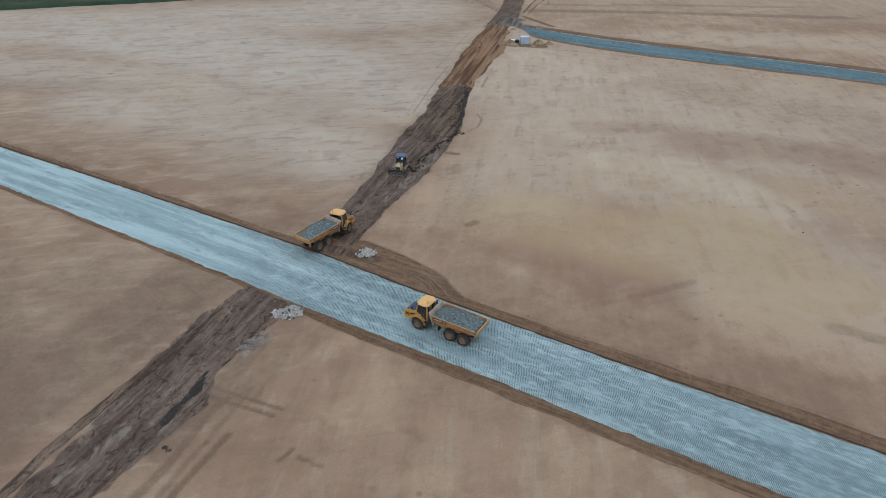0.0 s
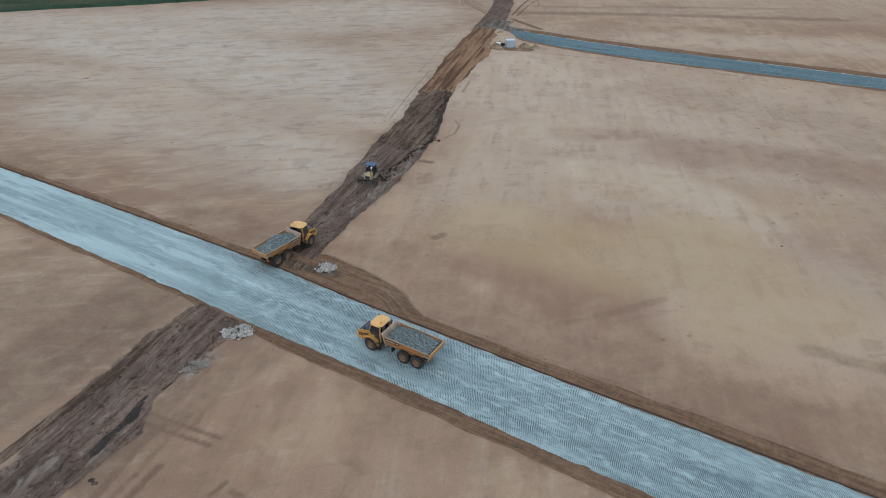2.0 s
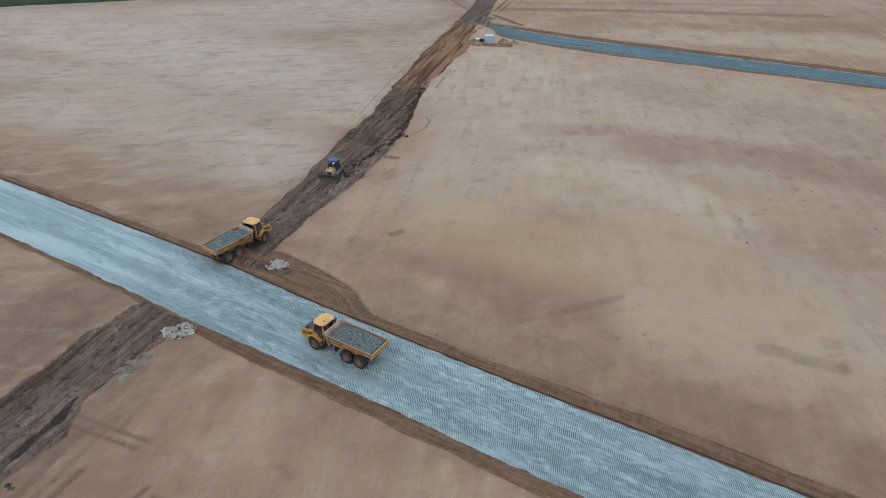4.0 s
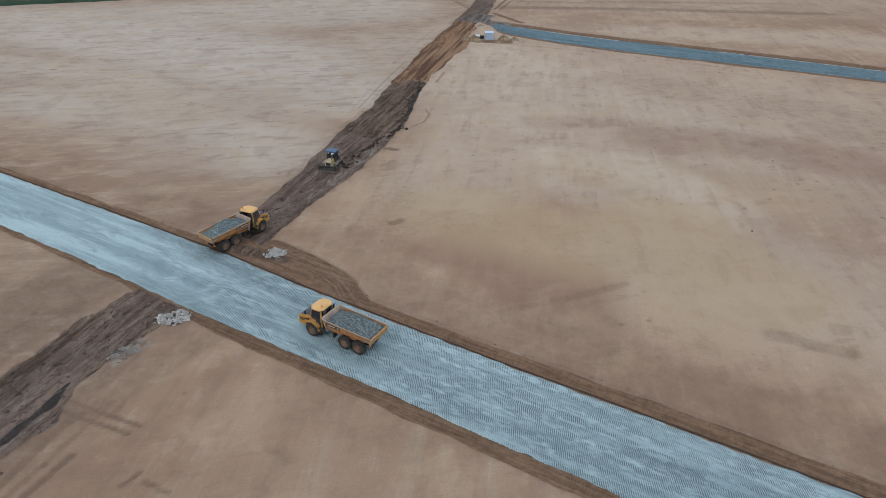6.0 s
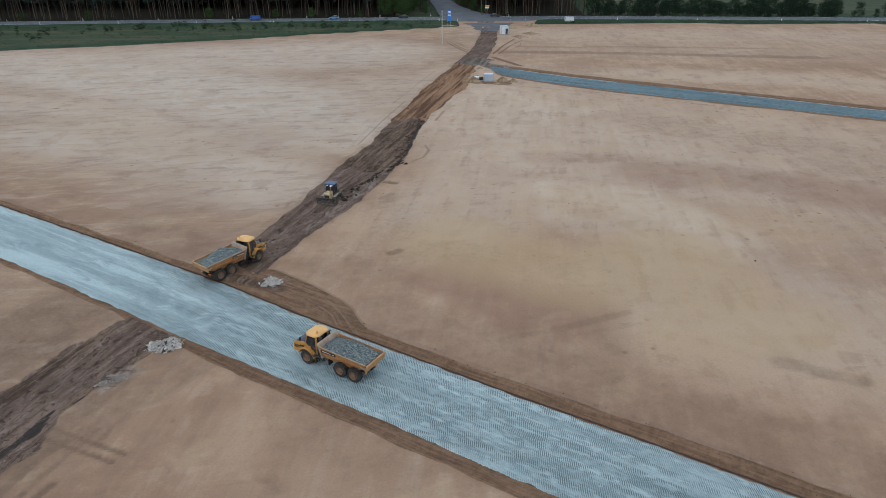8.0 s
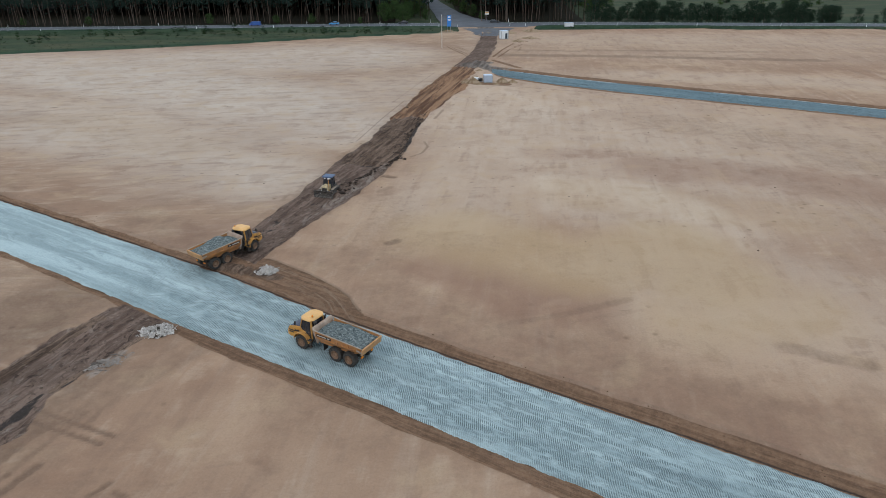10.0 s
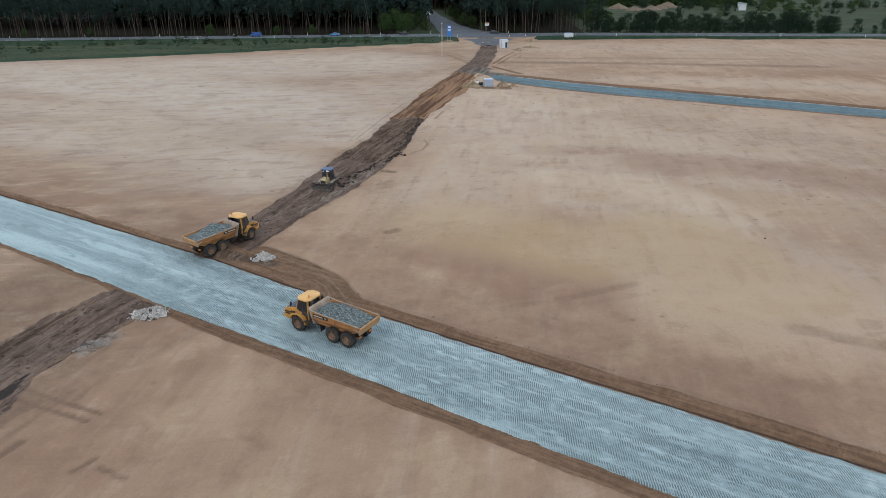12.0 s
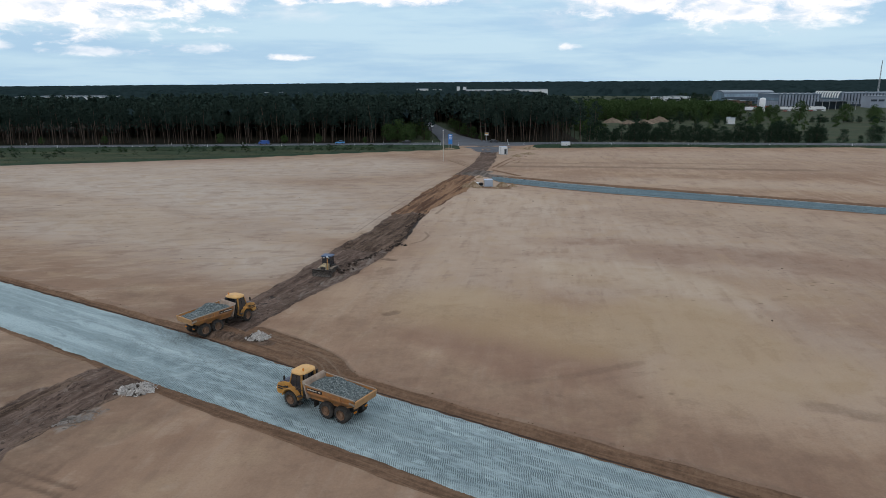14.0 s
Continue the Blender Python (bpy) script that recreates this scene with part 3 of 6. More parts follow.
# strokes on the field: line, half width, strength
STAINS = [
    ([(-30, 73), (-36, 63), (-42, 50), (-46, 38)], 7.0, 0.62), ([(-17, 61), (-20.5, 52), (-23.5, 44)], 3.0, 0.45),
    ([(58, 146), (84, 128), (120, 106)], 9.0, 0.36), ([(76, 120), (92, 108)], 5.0, 0.4), ([(-20, 58), (-22.6, 50), (-25.6, 42)], 1.5, 0.6),
    ([(0, 53), (18, 41)], 7.0, 0.32),
    ([(-40, 60.4), (-34.3, 69.6), (-29, 72)], 2.2, 0.55), ([(-37, 57), (-30, 66)], 2.0, 0.7), ([(-46, 56), (-40, 64)], 1.5, 0.4), ([(-50, 79), (-38, 74)], 3.5, 0.3),
    ([(-23.3, 49.3), (-16.2, 46.6)], 0.27, 0.8), ([(-23.0, 50.5), (-15.6, 47.5)], 0.27, 0.8), ([(-14.6, 41.1), (-13.6, 42.4)], 0.27, 0.75), ([(-12.8, 41.5), (-11.9, 41.1)], 0.3, 0.7), ([(-11.5, 40.8), (-10.6, 40.5)], 0.26, 0.65), ([(-40.4, 60.7), (-36.9, 70.6)], 0.9, 0.6), ([(-39.4, 46.2), (-34.4, 54.6), (-29.8, 64)], 2.3, 0.62), ([(-18.1, 51.3), (-18.4, 49.3)], 0.4, 0.6), ([(-19.6, 51.8), (-20.0, 49.6)], 0.35, 0.6),
    ([(-19.9, 44.2), (-22.3, 38.5), (-24.0, 34.0)], 0.42, 0.8), ([(-21.0, 49.5), (-22.4, 47.0), (-24.4, 40.1), (-26.4, 36.0)], 0.6, 0.7), ([(-19.2, 50.5), (-20.8, 46.0), (-22.9, 40.0), (-24.6, 35.0)], 0.4, 0.6),
    ([(-13, 60), (-18, 53), (-21, 49)], 1.8, 0.5), ([(4, 63), (12, 58), (22, 53)], 1.6, 0.35), ([(10.7, 62.4), (17.7, 64.6), (23.5, 66.3), (31.0, 69.5)], 0.7, 0.45), ([(12, 60.5), (22, 64.2), (32, 67.3)], 0.5, 0.3),
    ([(0, 78), (8, 86), (16, 84)], 3.5, 0.3), ([(-30, 92), (-18, 84)], 3.0, 0.4), ([(3.6, 84.5), (4.6, 85.2)], 0.8, 0.7), ([(0.6, 111.4), (2.4, 110.8)], 0.6, 0.9), ([(62, 113), (70, 104)], 2.0, 0.35),
    ([(30, 236), (70, 232), (130, 222)], 3.0, 0.6), ([(60, 246), (120, 240)], 2.0, 0.5), ([(36, 247), (58, 243)], 2.0, 0.5), ([(-100, 128), (-60, 112)], 6.0, 0.25),
    ([(66, 112), (72, 100), (70, 88)], 6.0, 0.25), ([(4, 70), (12, 64), (24, 58), (44, 46)], 5.0, 0.40), ([(-4, 80), (4, 92), (2, 100)], 5.0, 0.35), ([(-34, 94), (-20, 84)], 4.5, 0.42), ([(-95, 126), (-60, 106)], 5.0, 0.35),
    ([(-110, 156), (-82, 152)], 6.0, 0.38), ([(-46, 70), (-38, 62)], 6.0, 0.5), ([(-70, 70), (-52, 50), (-48, 30)], 13.0, 0.7), ([(-34, 66), (-40, 50), (-43, 36)], 5.0, 0.55), ([(-34, 38), (0, 30), (24, 22)], 17.0, 0.30), ([(-6.5, 132), (-3.0, 150), (1.0, 168)], 0.25, 0.55), ([(-8.0, 130), (-4.6, 150)], 0.2, 0.4), ([(-2, 165), (3, 186), (8, 206)], 0.3, 0.4), ([(4.6, 122), (6.6, 124.5), (7.6, 128.5), (6.8, 132)], 0.3, 0.6), ([(8.6, 150), (10.4, 158)], 0.4, 0.6), ([(-8, 92), (-6, 95)], 0.7, 0.5), ([(0.5, 104), (2.2, 106)], 0.7, 0.5), ([(24, 186), (50, 176), (80, 158)], 0.3, 0.6), ([(-13.8, 100), (-13.2, 104)], 0.5, 0.4), ([(24, 66), (46, 54), (60, 44)], 8.0, 0.16), ([(18, 62), (34, 58)], 6.0, 0.3), ([(-82.5, 161.5), (-81, 162.5)], 0.6, 0.8), ([(-120, 150), (-70, 150)], 4.0, 0.3), ([(20, 80), (40, 74)], 6.0, 0.22), ([(44, 60), (50, 57)], 1.2, 0.5), ([(-5, 52), (10, 44)], 1.2, 0.25),
]
OCHRES = [([(10.9, 256.5), (17.9, 235.1)], 0.35, 1.0), ([(12.4, 256.0), (18.4, 238.0)], 0.3, 0.9), ([(14.2, 256), (18.6, 244)], 0.3, 0.8), ([(15.6, 254), (19.2, 246)], 0.25, 0.7), ([(26.5, 232), (31, 248), (36, 262), (44, 269)], 0.5, 0.9), ([(28, 231), (33.5, 248), (39, 260)], 0.45, 0.8), ([(30, 236), (36.5, 246), (38, 254), (34, 256)], 0.4, 0.7), ([(33.3, 211.6), (29.5, 219), (26, 226)], 1.1, 0.9), ([(33, 262), (40, 277)], 0.6, 0.6),
          ([(16.5, 189), (27, 187)], 2.2, 0.9), ([(27, 187), (33, 189)], 1.2, 0.6), ([(38, 276), (50, 288)], 0.8, 0.6), ([(41, 274), (56, 290)], 0.5, 0.6), ([(36, 283), (46, 296)], 0.7, 0.5)]
PALES = [([(29, 108), (40, 104), (46, 95)], 6.0, 0.85), ([(19, 143), (33, 156)], 10.0, 0.8), ([(24, 178), (44, 150), (70, 118)], 36.0, 0.42), ([(40, 250), (120, 240), (220, 222)], 22.0, 0.2), ([(24, 150), (20, 120), (14, 100)], 12.0, 0.55), ([(36, 150), (44, 116)], 12.0, 0.5), ([(60, 200), (110, 190), (150, 170)], 8.0, 0.4), ([(-60, 160), (0, 172), (16, 168)], 30.0, 0.42), ([(-28, 172), (-10, 142)], 13.0, 0.8), ([(22, 185), (26, 160)], 10.0, 0.7), ([(30, 100), (48, 88)], 8.0, 0.6), ([(40, 76), (60, 64)], 13.0, 0.42), ([(62, 60), (74, 48)], 7.0, 0.4), ([(10, 150), (36, 138), (50, 126)], 16.0, 0.65), ([(-30, 120), (-50, 150)], 16.0, 0.5), ([(-190, 215), (-110, 215), (-20, 235)], 26.0, 0.8), ([(30, 178), (50, 160)], 9.0, 0.5), ([(40, 275), (120, 268), (220, 250)], 18.0, 0.35), ([(-75, 140), (-40, 128), (-18, 110)], 10.0, 0.7), ([(20, 130), (60, 112)], 14.0, 0.65), ([(60, 110), (80, 96), (110, 76)], 9.0, 0.3), ([(-95, 205), (-60, 185), (-30, 165)], 22.0, 1.0), ([(-120, 170), (-50, 150), (-20, 140)], 12.0, 0.6), ([(36, 118), (44, 110)], 5.0, 0.35), ([(46, 104), (40, 96)], 4.0, 0.25), ([(16, 165), (40, 160)], 9.0, 0.7), ([(-60, 130), (-25, 118)], 9.0, 0.5)]
REDS = [([(12, 78), (16, 73), (21, 68), (25, 70)], 6.0, 0.8), ([(46, 116), (62, 112), (80, 102)], 8.0, 0.7), ([(28, 124), (38, 124), (50, 120)], 5.0, 0.5), ([(-62, 96), (-45, 86), (-30, 84), (-18, 88)], 5.0, 0.6), ([(-60, 60), (-48, 50), (-44, 38)], 9.0, 0.6), ([(4, 70), (24, 57), (50, 42)], 6.0, 0.5)]
TANS = [([(12, 88), (18, 84), (28, 78), (40, 84), (42, 74)], 9.0, 0.8), ([(38, 66), (48, 68)], 8.0, 0.6), ([(30, 104), (60, 92)], 8.0, 0.45), ([(-70, 150), (-40, 130)], 12.0, 0.35)]
FAN_TOP = [(-12.6, 80.6), (-9.6, 79.2), (-6.3, 76.9), (-3.9, 74.9), (-2.0, 73.1), (0.2, 70.4), (1.7, 67.4), (3.4, 64.5)]
FAN_FOOT = [(-14.6, 76.3), (-5.2, 69.9), (5.2, 63.0)]


def strokes(rows, X, Y):
    out = np.zeros(X.shape)
    for line, half, strength in rows:
        out = np.maximum(out, strength * smooth(half * 1.6 - distance_to(line, X, Y), 0, half * 1.2))
    return out


def ground_shape(X, Y):
    """Height and soil masks of the site at each place."""
    wob = relief(X, Y, 6.0, 4)
    road = inside(ROAD_N, ROAD_S, X, Y)
    north = distance_to(ROAD_N, X, Y) < distance_to(ROAD_S, X, Y)
    far = inside(FAR_N, FAR_S, X, Y)
    track = inside(TRACK_W, TRACK_E, X, Y) + wob * 1.3
    south = inside(SOUTH_W, SOUTH_E, X, Y) + wob * 2.4
    main = inside(MAIN_S, [(x, y + MAIN_WIDTH) for x, y in MAIN_S], X, Y)
    ragged = road + np.where(north, 0.22 * relief(X, Y, 5.0, 4), 0.45 * relief(X, Y, 3.5, 4))
    reach = np.where(north, 1.0 + 0.25 * smooth(X, -24, -6) + 0.25 * smooth(X, 10, 30), 1.0 + 1.05 * smooth(X, -22, -10))
    brown_road = np.clip(0.5 + (ragged + reach) / 1.4, 0, 1)
    brown_far = smooth(far + 0.8 * wob, -4.0, -0.9) * smooth(X, 23, 27)
    swell = distance_to(FAN_TOP, X, Y)
    sweep = smooth(inside(FAN_TOP, FAN_FOOT, X, Y) + wob * 0.5, -0.1, 0.5)
    ochre_part = smooth(Y + 0.9 * np.abs(X - 3.2), 151.5, 154.5) * (1 - smooth(Y, 212, 218))
    deep = smooth(track, -0.2, 0.9) * smooth(Y + 0.35 * X, 115.5, 118.5) * (1 - smooth(Y, 148, 154))
    dark = np.maximum(smooth(track, -0.6, 0.6) * (1 - ochre_part) * (1 - smooth(Y, 290, 306) * 0.6), 0.9 * smooth(south, -1.6, 0.9))
    ochre = smooth(track, -0.6, 0.6) * ochre_part
    scraped = 0.75 * strokes(OCHRES, X, Y)
    gravel = smooth(4.5 - distance_to([(19, 219), (22, 215), (27, 208), (21, 216), (23, 226), (20, 216), (28.5, 285), (29, 300), (28, 314)], X, Y) - 2.2 * (Y < 285) + 2.4 * (Y < 223) - 2.0 * smooth(Y, 224, 232) * (Y < 290) + wob * 2.5, 0, 2.0) * 0.6
    field = inside([(x, y - 900) for x, y in FIELD_END], FIELD_END, X, Y) + 0.8 * wob
    side = inside([(26, 316), (4, 366), (-5, 429), (-12, 511), (-22, 640)], [(34, 316), (19, 366), (9, 429), (-3, 511), (-12, 640)], X, Y)
    mouth = smooth(inside([(17, 288), (15, 322)], [(44, 288), (54, 322)], X, Y), -1, 2)
    turf = smooth(-field, 0, 1.5) * (1 - mouth)
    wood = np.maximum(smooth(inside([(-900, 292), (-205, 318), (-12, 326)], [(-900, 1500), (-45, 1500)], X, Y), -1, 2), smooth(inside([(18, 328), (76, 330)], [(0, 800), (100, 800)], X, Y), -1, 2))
    wet = np.maximum(strokes([([(-25.0, 50.2), (-25.9, 48.2), (-26.5, 46.0)], 0.5, 0.75), ([(-24.6, 53.0), (-24.9, 50.6)], 0.5, 0.8), ([(-22.6, 55.0), (-23.6, 53.6)], 0.3, 0.5), ([(-25.2, 42.6), (-24.8, 42.4)], 0.4, 0.6), ([(-4.2, 118.6), (-1.0, 117.6), (2.0, 119.6)], 0.5, 0.7), ([(2.8, 121), (3.9, 134), (5.4, 148)], 0.55, 0.7), ([(-4.6, 108), (-1.5, 114)], 0.5, 0.5), ([(-14.5, 84), (-13, 92)], 1.0, 0.4)], X, Y), 0)
    damp = strokes(STAINS, X, Y)
    silt = strokes([([(-22.5, 65), (-25.5, 57), (-28.6, 49), (-32.5, 40)], 1.6, 0.30), ([(-30.2, 55), (-33.4, 46)], 0.8, 0.28), ([(-28.8, 45.6), (-28.0, 48.5), (-27.2, 51.5), (-26.4, 54.4)], 0.8, 0.42), ([(-31.2, 42.2), (-29.6, 44.6)], 1.0, 0.7), ([(-33.4, 43.8), (-32.0, 47.0)], 0.6, 0.5), ([(-21.6, 56.2), (-19.8, 58.8)], 1.1, 0.7), ([(-26.6, 44.2), (-25.8, 46.0), (-24.6, 48.6)], 0.35, 0.6), ([(-29.4, 53), (-26, 60)], 0.5, 0.4), ([(-33, 39), (-31, 42)], 0.8, 0.6), ([(-6.4, 98), (-2.8, 108), (0.2, 117), (1.4, 121)], 1.5, 0.55), ([(-9, 92), (-5, 100)], 1.2, 0.45), ([(19, 219), (23, 215.5), (27, 210), (29, 206)], 2.6, 1.0), ([(24, 213.5), (31, 210.3)], 0.8, 0.8), ([(20, 228), (23, 240)], 0.8, 0.45), ([(27, 286), (29, 300)], 2.0, 0.5)], X, Y)

    z = 0.05 * relief(X, Y, 14.0, 3) * (1 + 0 * X)
    cut = np.where(north, smooth(road, -1.4, -0.1), 0.55 * smooth(road, -2.2, -1.2) + 0.45 * smooth(road, -0.5, 0.0))
    z = z * (1 - cut) - 0.42 * cut
    bank = np.exp(-((road + reach + 0.15) / 0.55) ** 2) * np.where(north, 1.0, 0.45) * (road < 0)
    z = z + 0.12 * bank * (1 + 0.9 * relief(X, Y, 2.6, 3))
    fcut = smooth(far, -1.4, -0.2)
    z = z * (1 - fcut) - 0.3 * fcut
    lumps = np.abs(relief(X, Y, 1.7, 4))
    soft = np.maximum(smooth(track, -1.2, 1.5), smooth(south, -1.2, 1.8)) * (1 - cut)
    z = z - 0.28 * soft + soft * 0.46 * lumps
    rim = np.maximum(np.exp(-((track + 0.7) / 0.7) ** 2), np.exp(-((south + 0.8) / 0.8) ** 2)) * (1 - cut)
    z = z + 0.22 * rim * (0.5 + 1.5 * relief(X, Y, 2.2, 3))
    middle = (distance_to(TRACK_W, X, Y) - distance_to(TRACK_E, X, Y)) / 2
    ruts = np.sin(middle * 2 * np.pi / 1.15 + 1.2 * relief(X, Y, 9.0, 2)) * smooth(track, 0, 1.5) * (0.4 + ochre_part)
    z = z + 0.09 * ruts - 0.45 * deep * (1 - smooth(Y, 135, 160))
    windrow = distance_to([(-6.2, 103), (-2.4, 110), (1.0, 117), (3.4, 125)], X, Y)
    z = z + 0.55 * np.exp(-(windrow / 0.7) ** 2) * (0.6 + 1.6 * relief(X, Y, 1.3, 3))
    z = z + 0.03 * sweep * np.sin(swell * 2 * np.pi / 0.8 + relief(X, Y, 5, 2)) * (1 - cut) - 0.08 * sweep * (1 - cut)
    z = z - 0.12 * np.minimum(damp, 1) * (damp > 0.6) + 0.05 * lumps * (ochre + scraped) - 0.15 * wet
    # the embankment of the country road, and its ditch
    z = z + 0.5 * smooth(main, -6, -0.8) - 0.7 * np.exp(-((main + 11) / 3.0) ** 2) * turf
    masks = dict(dark=dark * (1 - smooth(road, -0.6, 0)), ochre=ochre, brown=np.maximum.reduce([brown_road, brown_far, sweep * 0.95, scraped, strokes([([(-19, 80), (-15, 78.5)], 1.8, 0.9)], X, Y)]), damp=np.maximum(damp, 0.30 * smooth(track, -2.0, -0.4)),
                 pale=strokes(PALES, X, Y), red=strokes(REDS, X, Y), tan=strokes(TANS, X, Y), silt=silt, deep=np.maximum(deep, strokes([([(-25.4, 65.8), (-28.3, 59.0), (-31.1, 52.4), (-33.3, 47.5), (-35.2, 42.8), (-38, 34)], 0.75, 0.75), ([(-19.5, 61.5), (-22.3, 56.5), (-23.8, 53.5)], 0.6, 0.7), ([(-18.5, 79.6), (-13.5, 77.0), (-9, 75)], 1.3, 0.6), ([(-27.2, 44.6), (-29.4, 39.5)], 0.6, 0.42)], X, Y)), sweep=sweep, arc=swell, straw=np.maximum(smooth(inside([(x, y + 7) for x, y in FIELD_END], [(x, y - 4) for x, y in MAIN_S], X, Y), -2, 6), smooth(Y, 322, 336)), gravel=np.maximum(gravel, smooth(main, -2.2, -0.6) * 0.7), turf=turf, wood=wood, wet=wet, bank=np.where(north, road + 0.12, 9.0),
                 east=smooth((X - (-14 + (Y - 80) * 0.24)), -6, 6))
    return z, masks, side, main


def spaced(low, fine0, fine1, high, step, grow):
    mid = list(np.arange(fine0, fine1, step))
    right, s = [mid[-1] + step], step
    while right[-1] < high:
        s *= grow
        right.append(right[-1] + s)
    left, s = [mid[0] - step], step
    while left[-1] > low:
        s *= grow
        left.append(left[-1] - s)
    return np.array(left[::-1] + mid + right)


def add_mask(me, name, values):
    at = me.attributes.new(name, "FLOAT", "POINT")
    at.data.foreach_set("value", np.ascontiguousarray(values, dtype=np.float32).ravel())


def grid_faces(nx, ny):
    i, j = np.meshgrid(np.arange(nx - 1), np.arange(ny - 1), indexing="ij")
    a0 = (i * ny + j).ravel()
    return np.stack([a0, a0 + ny, a0 + ny + 1, a0 + 1], 1)


def mesh_from_arrays(name, verts, quads, mat, smooth_faces=True):
    me = bpy.data.meshes.new(name)
    me.vertices.add(len(verts))
    me.vertices.foreach_set("co", np.ascontiguousarray(verts, dtype=np.float32).ravel())
    n = quads.shape[1]
    me.loops.add(quads.size)
    me.loops.foreach_set("vertex_index", quads.astype(np.int32).ravel())
    me.polygons.add(len(quads))
    me.polygons.foreach_set("loop_start", np.arange(0, quads.size, n, dtype=np.int32))
    me.polygons.foreach_set("loop_total", np.full(len(quads), n, dtype=np.int32))
    me.update(calc_edges=True)
    me.validate()
    if smooth_faces:
        me.polygons.foreach_set("use_smooth", np.ones(len(quads), bool))
    me.materials.append(mat)
    return me


def build_ground():
    xs = spaced(-4500, -44, 38, 4500, 0.27, 1.045)
    ys = np.concatenate([spaced(-400, 36, 100, 100.2, 0.27, 1.06)[:-1], spaced(100, 100.7, 222, 4800, 0.5, 1.05)[2:]])
    X, Y = np.meshgrid(xs, ys, indexing="ij")
    Z, masks, side, main = ground_shape(X, Y)
    verts = np.stack([X, Y, Z], -1).reshape(-1, 3)
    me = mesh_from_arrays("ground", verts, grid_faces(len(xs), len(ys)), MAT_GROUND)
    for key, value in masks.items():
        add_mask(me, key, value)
    return tagged(new("ground", me), "stripped sandy building site, tan and patchy, with dark earth tracks", "ground", kind="structure")


def ground_height(x, y):
    return float(ground_shape(np.array([[x]]), np.array([[y]]))[0][0, 0])


ground = build_ground()


def line_at(points, s):
    """Place at the fraction s of a line's length."""
    p = np.array(points, float)
    d = np.concatenate([[0], np.cumsum(np.hypot(*np.diff(p, axis=0).T))])
    return np.array([np.interp(s * d[-1], d, p[:, 0]), np.interp(s * d[-1], d, p[:, 1])])


def strip(name, one, two, z, mat, label, category, turn=0.0, step=0.5, across=24, ragged=0.14, crown=0.05, soiled=None, follow=False):
    """A road surface between two edge lines, with uneven edges, in its own turned axes."""
    n = int(max(np.hypot(*np.diff(np.array(line), axis=0).T).sum() for line in (one, two)) / step)
    S = np.linspace(0, 1, n)
    A = np.array([line_at(one, s) for s in S])
    B = np.array([line_at(two, s) for s in S])
    W = np.linspace(0, 1, across)[None, :, None]
    wa = ragged * relief(A[:, 0], A[:, 1], 1.1, 4)[:, None, None]
    wb = ragged * relief(B[:, 0] + 40, B[:, 1], 1.1, 4)[:, None, None]
    P = A[:, None, :] * (1 - W) + B[:, None, :] * W
    out = (B - A)[:, None, :] / np.linalg.norm(B - A, axis=1)[:, None, None]
    P = P - out * wa * (1 - W) ** 6 * 2 + out * wb * W ** 6 * 2
    X, Y = P[..., 0], P[..., 1]
    Z = z + crown * (1 - (2 * W[..., 0] - 1) ** 2) + 0.03 * relief(X, Y, 3.0, 3)
    if follow:
        Z = Z + ground_shape(X, Y)[0]
    Z[:, 0] -= 0.14
    Z[:, -1] -= 0.14
    rot = Matrix.Rotation(radians(turn), 4, "Z")
    c, s = math.cos(radians(-turn)), math.sin(radians(-turn))
    verts = np.stack([c * X - s * Y, s * X + c * Y, Z], -1).reshape(-1, 3)
    me = mesh_from_arrays(name, verts, grid_faces(n, across)[:, ::-1], mat)
    if soiled:
        add_mask(me, "soiled", strokes(soiled, X, Y))
        add_mask(me, "loops", strokes(LOOPS, X, Y))
        add_mask(me, "printed", 0.12 + 0.88 * smooth(X + 4 * relief(X, Y, 6, 2), -32, -12))
    ob = new(name, me)
    ob.matrix_world = rot
    return tagged(ob, label, category, kind="structure")


LOOPS = [([(-18.6 + r * math.cos(radians(w)), 70.6 + 0.9 * r * math.sin(radians(w))) for w in range(a0, a1, 20)], 0.22, f) for r, a0, a1, f in ((2.6, -60, 200, 0.9), (3.4, 100, 300, 0.7), (4.6, -120, 60, 0.6))]
LOOPS += [([(-9 + r * math.cos(radians(w)), 66.0 + r * math.sin(radians(w))) for w in range(60, 200, 20)], 0.25, 0.6) for r in (4.2, 6.4)]
strip("haul_road", ROAD_N, ROAD_S, -0.30, MAT_ROAD, "rolled blue-grey crushed-stone haul road with cleat prints", "road", ROAD_TURN,
      soiled=[([(-27, 82.5), (-18, 77), (-12, 73.4)], 0.9, 0.9), ([(-20, 76), (-14, 72), (-8, 68.5)], 1.2, 0.45), ([(-24, 72), (-21, 67)], 1.4, 0.4)])
strip("far_haul_road", FAR_N, FAR_S, -0.22, MAT_WETROAD, "narrower damp blue-grey crushed-stone haul road with soil edges", "road", ROAD_TURN, soiled=[([(22, 213), (27, 206)], 4.0, 1.0), ([(28, 203), (100, 157), (180, 110)], 4.0, 0.2)])
for s0, s1 in ((0.04, 0.20), (0.33, 0.60)):
    rim = [line_at(FAR_N, s0 + (s1 - s0) * k / 12) for k in range(13)]
    strip("fleece_edge", [(p[0] + 0.55, p[1] - 1.1) for p in rim], [(p[0] + 0.75, p[1] - 1.45) for p in rim], -0.12, MAT_FLEECE, "whitish fleece laid along the far haul road edge", "fleece", 0, 0.6, 3, 0.45, 0.02)
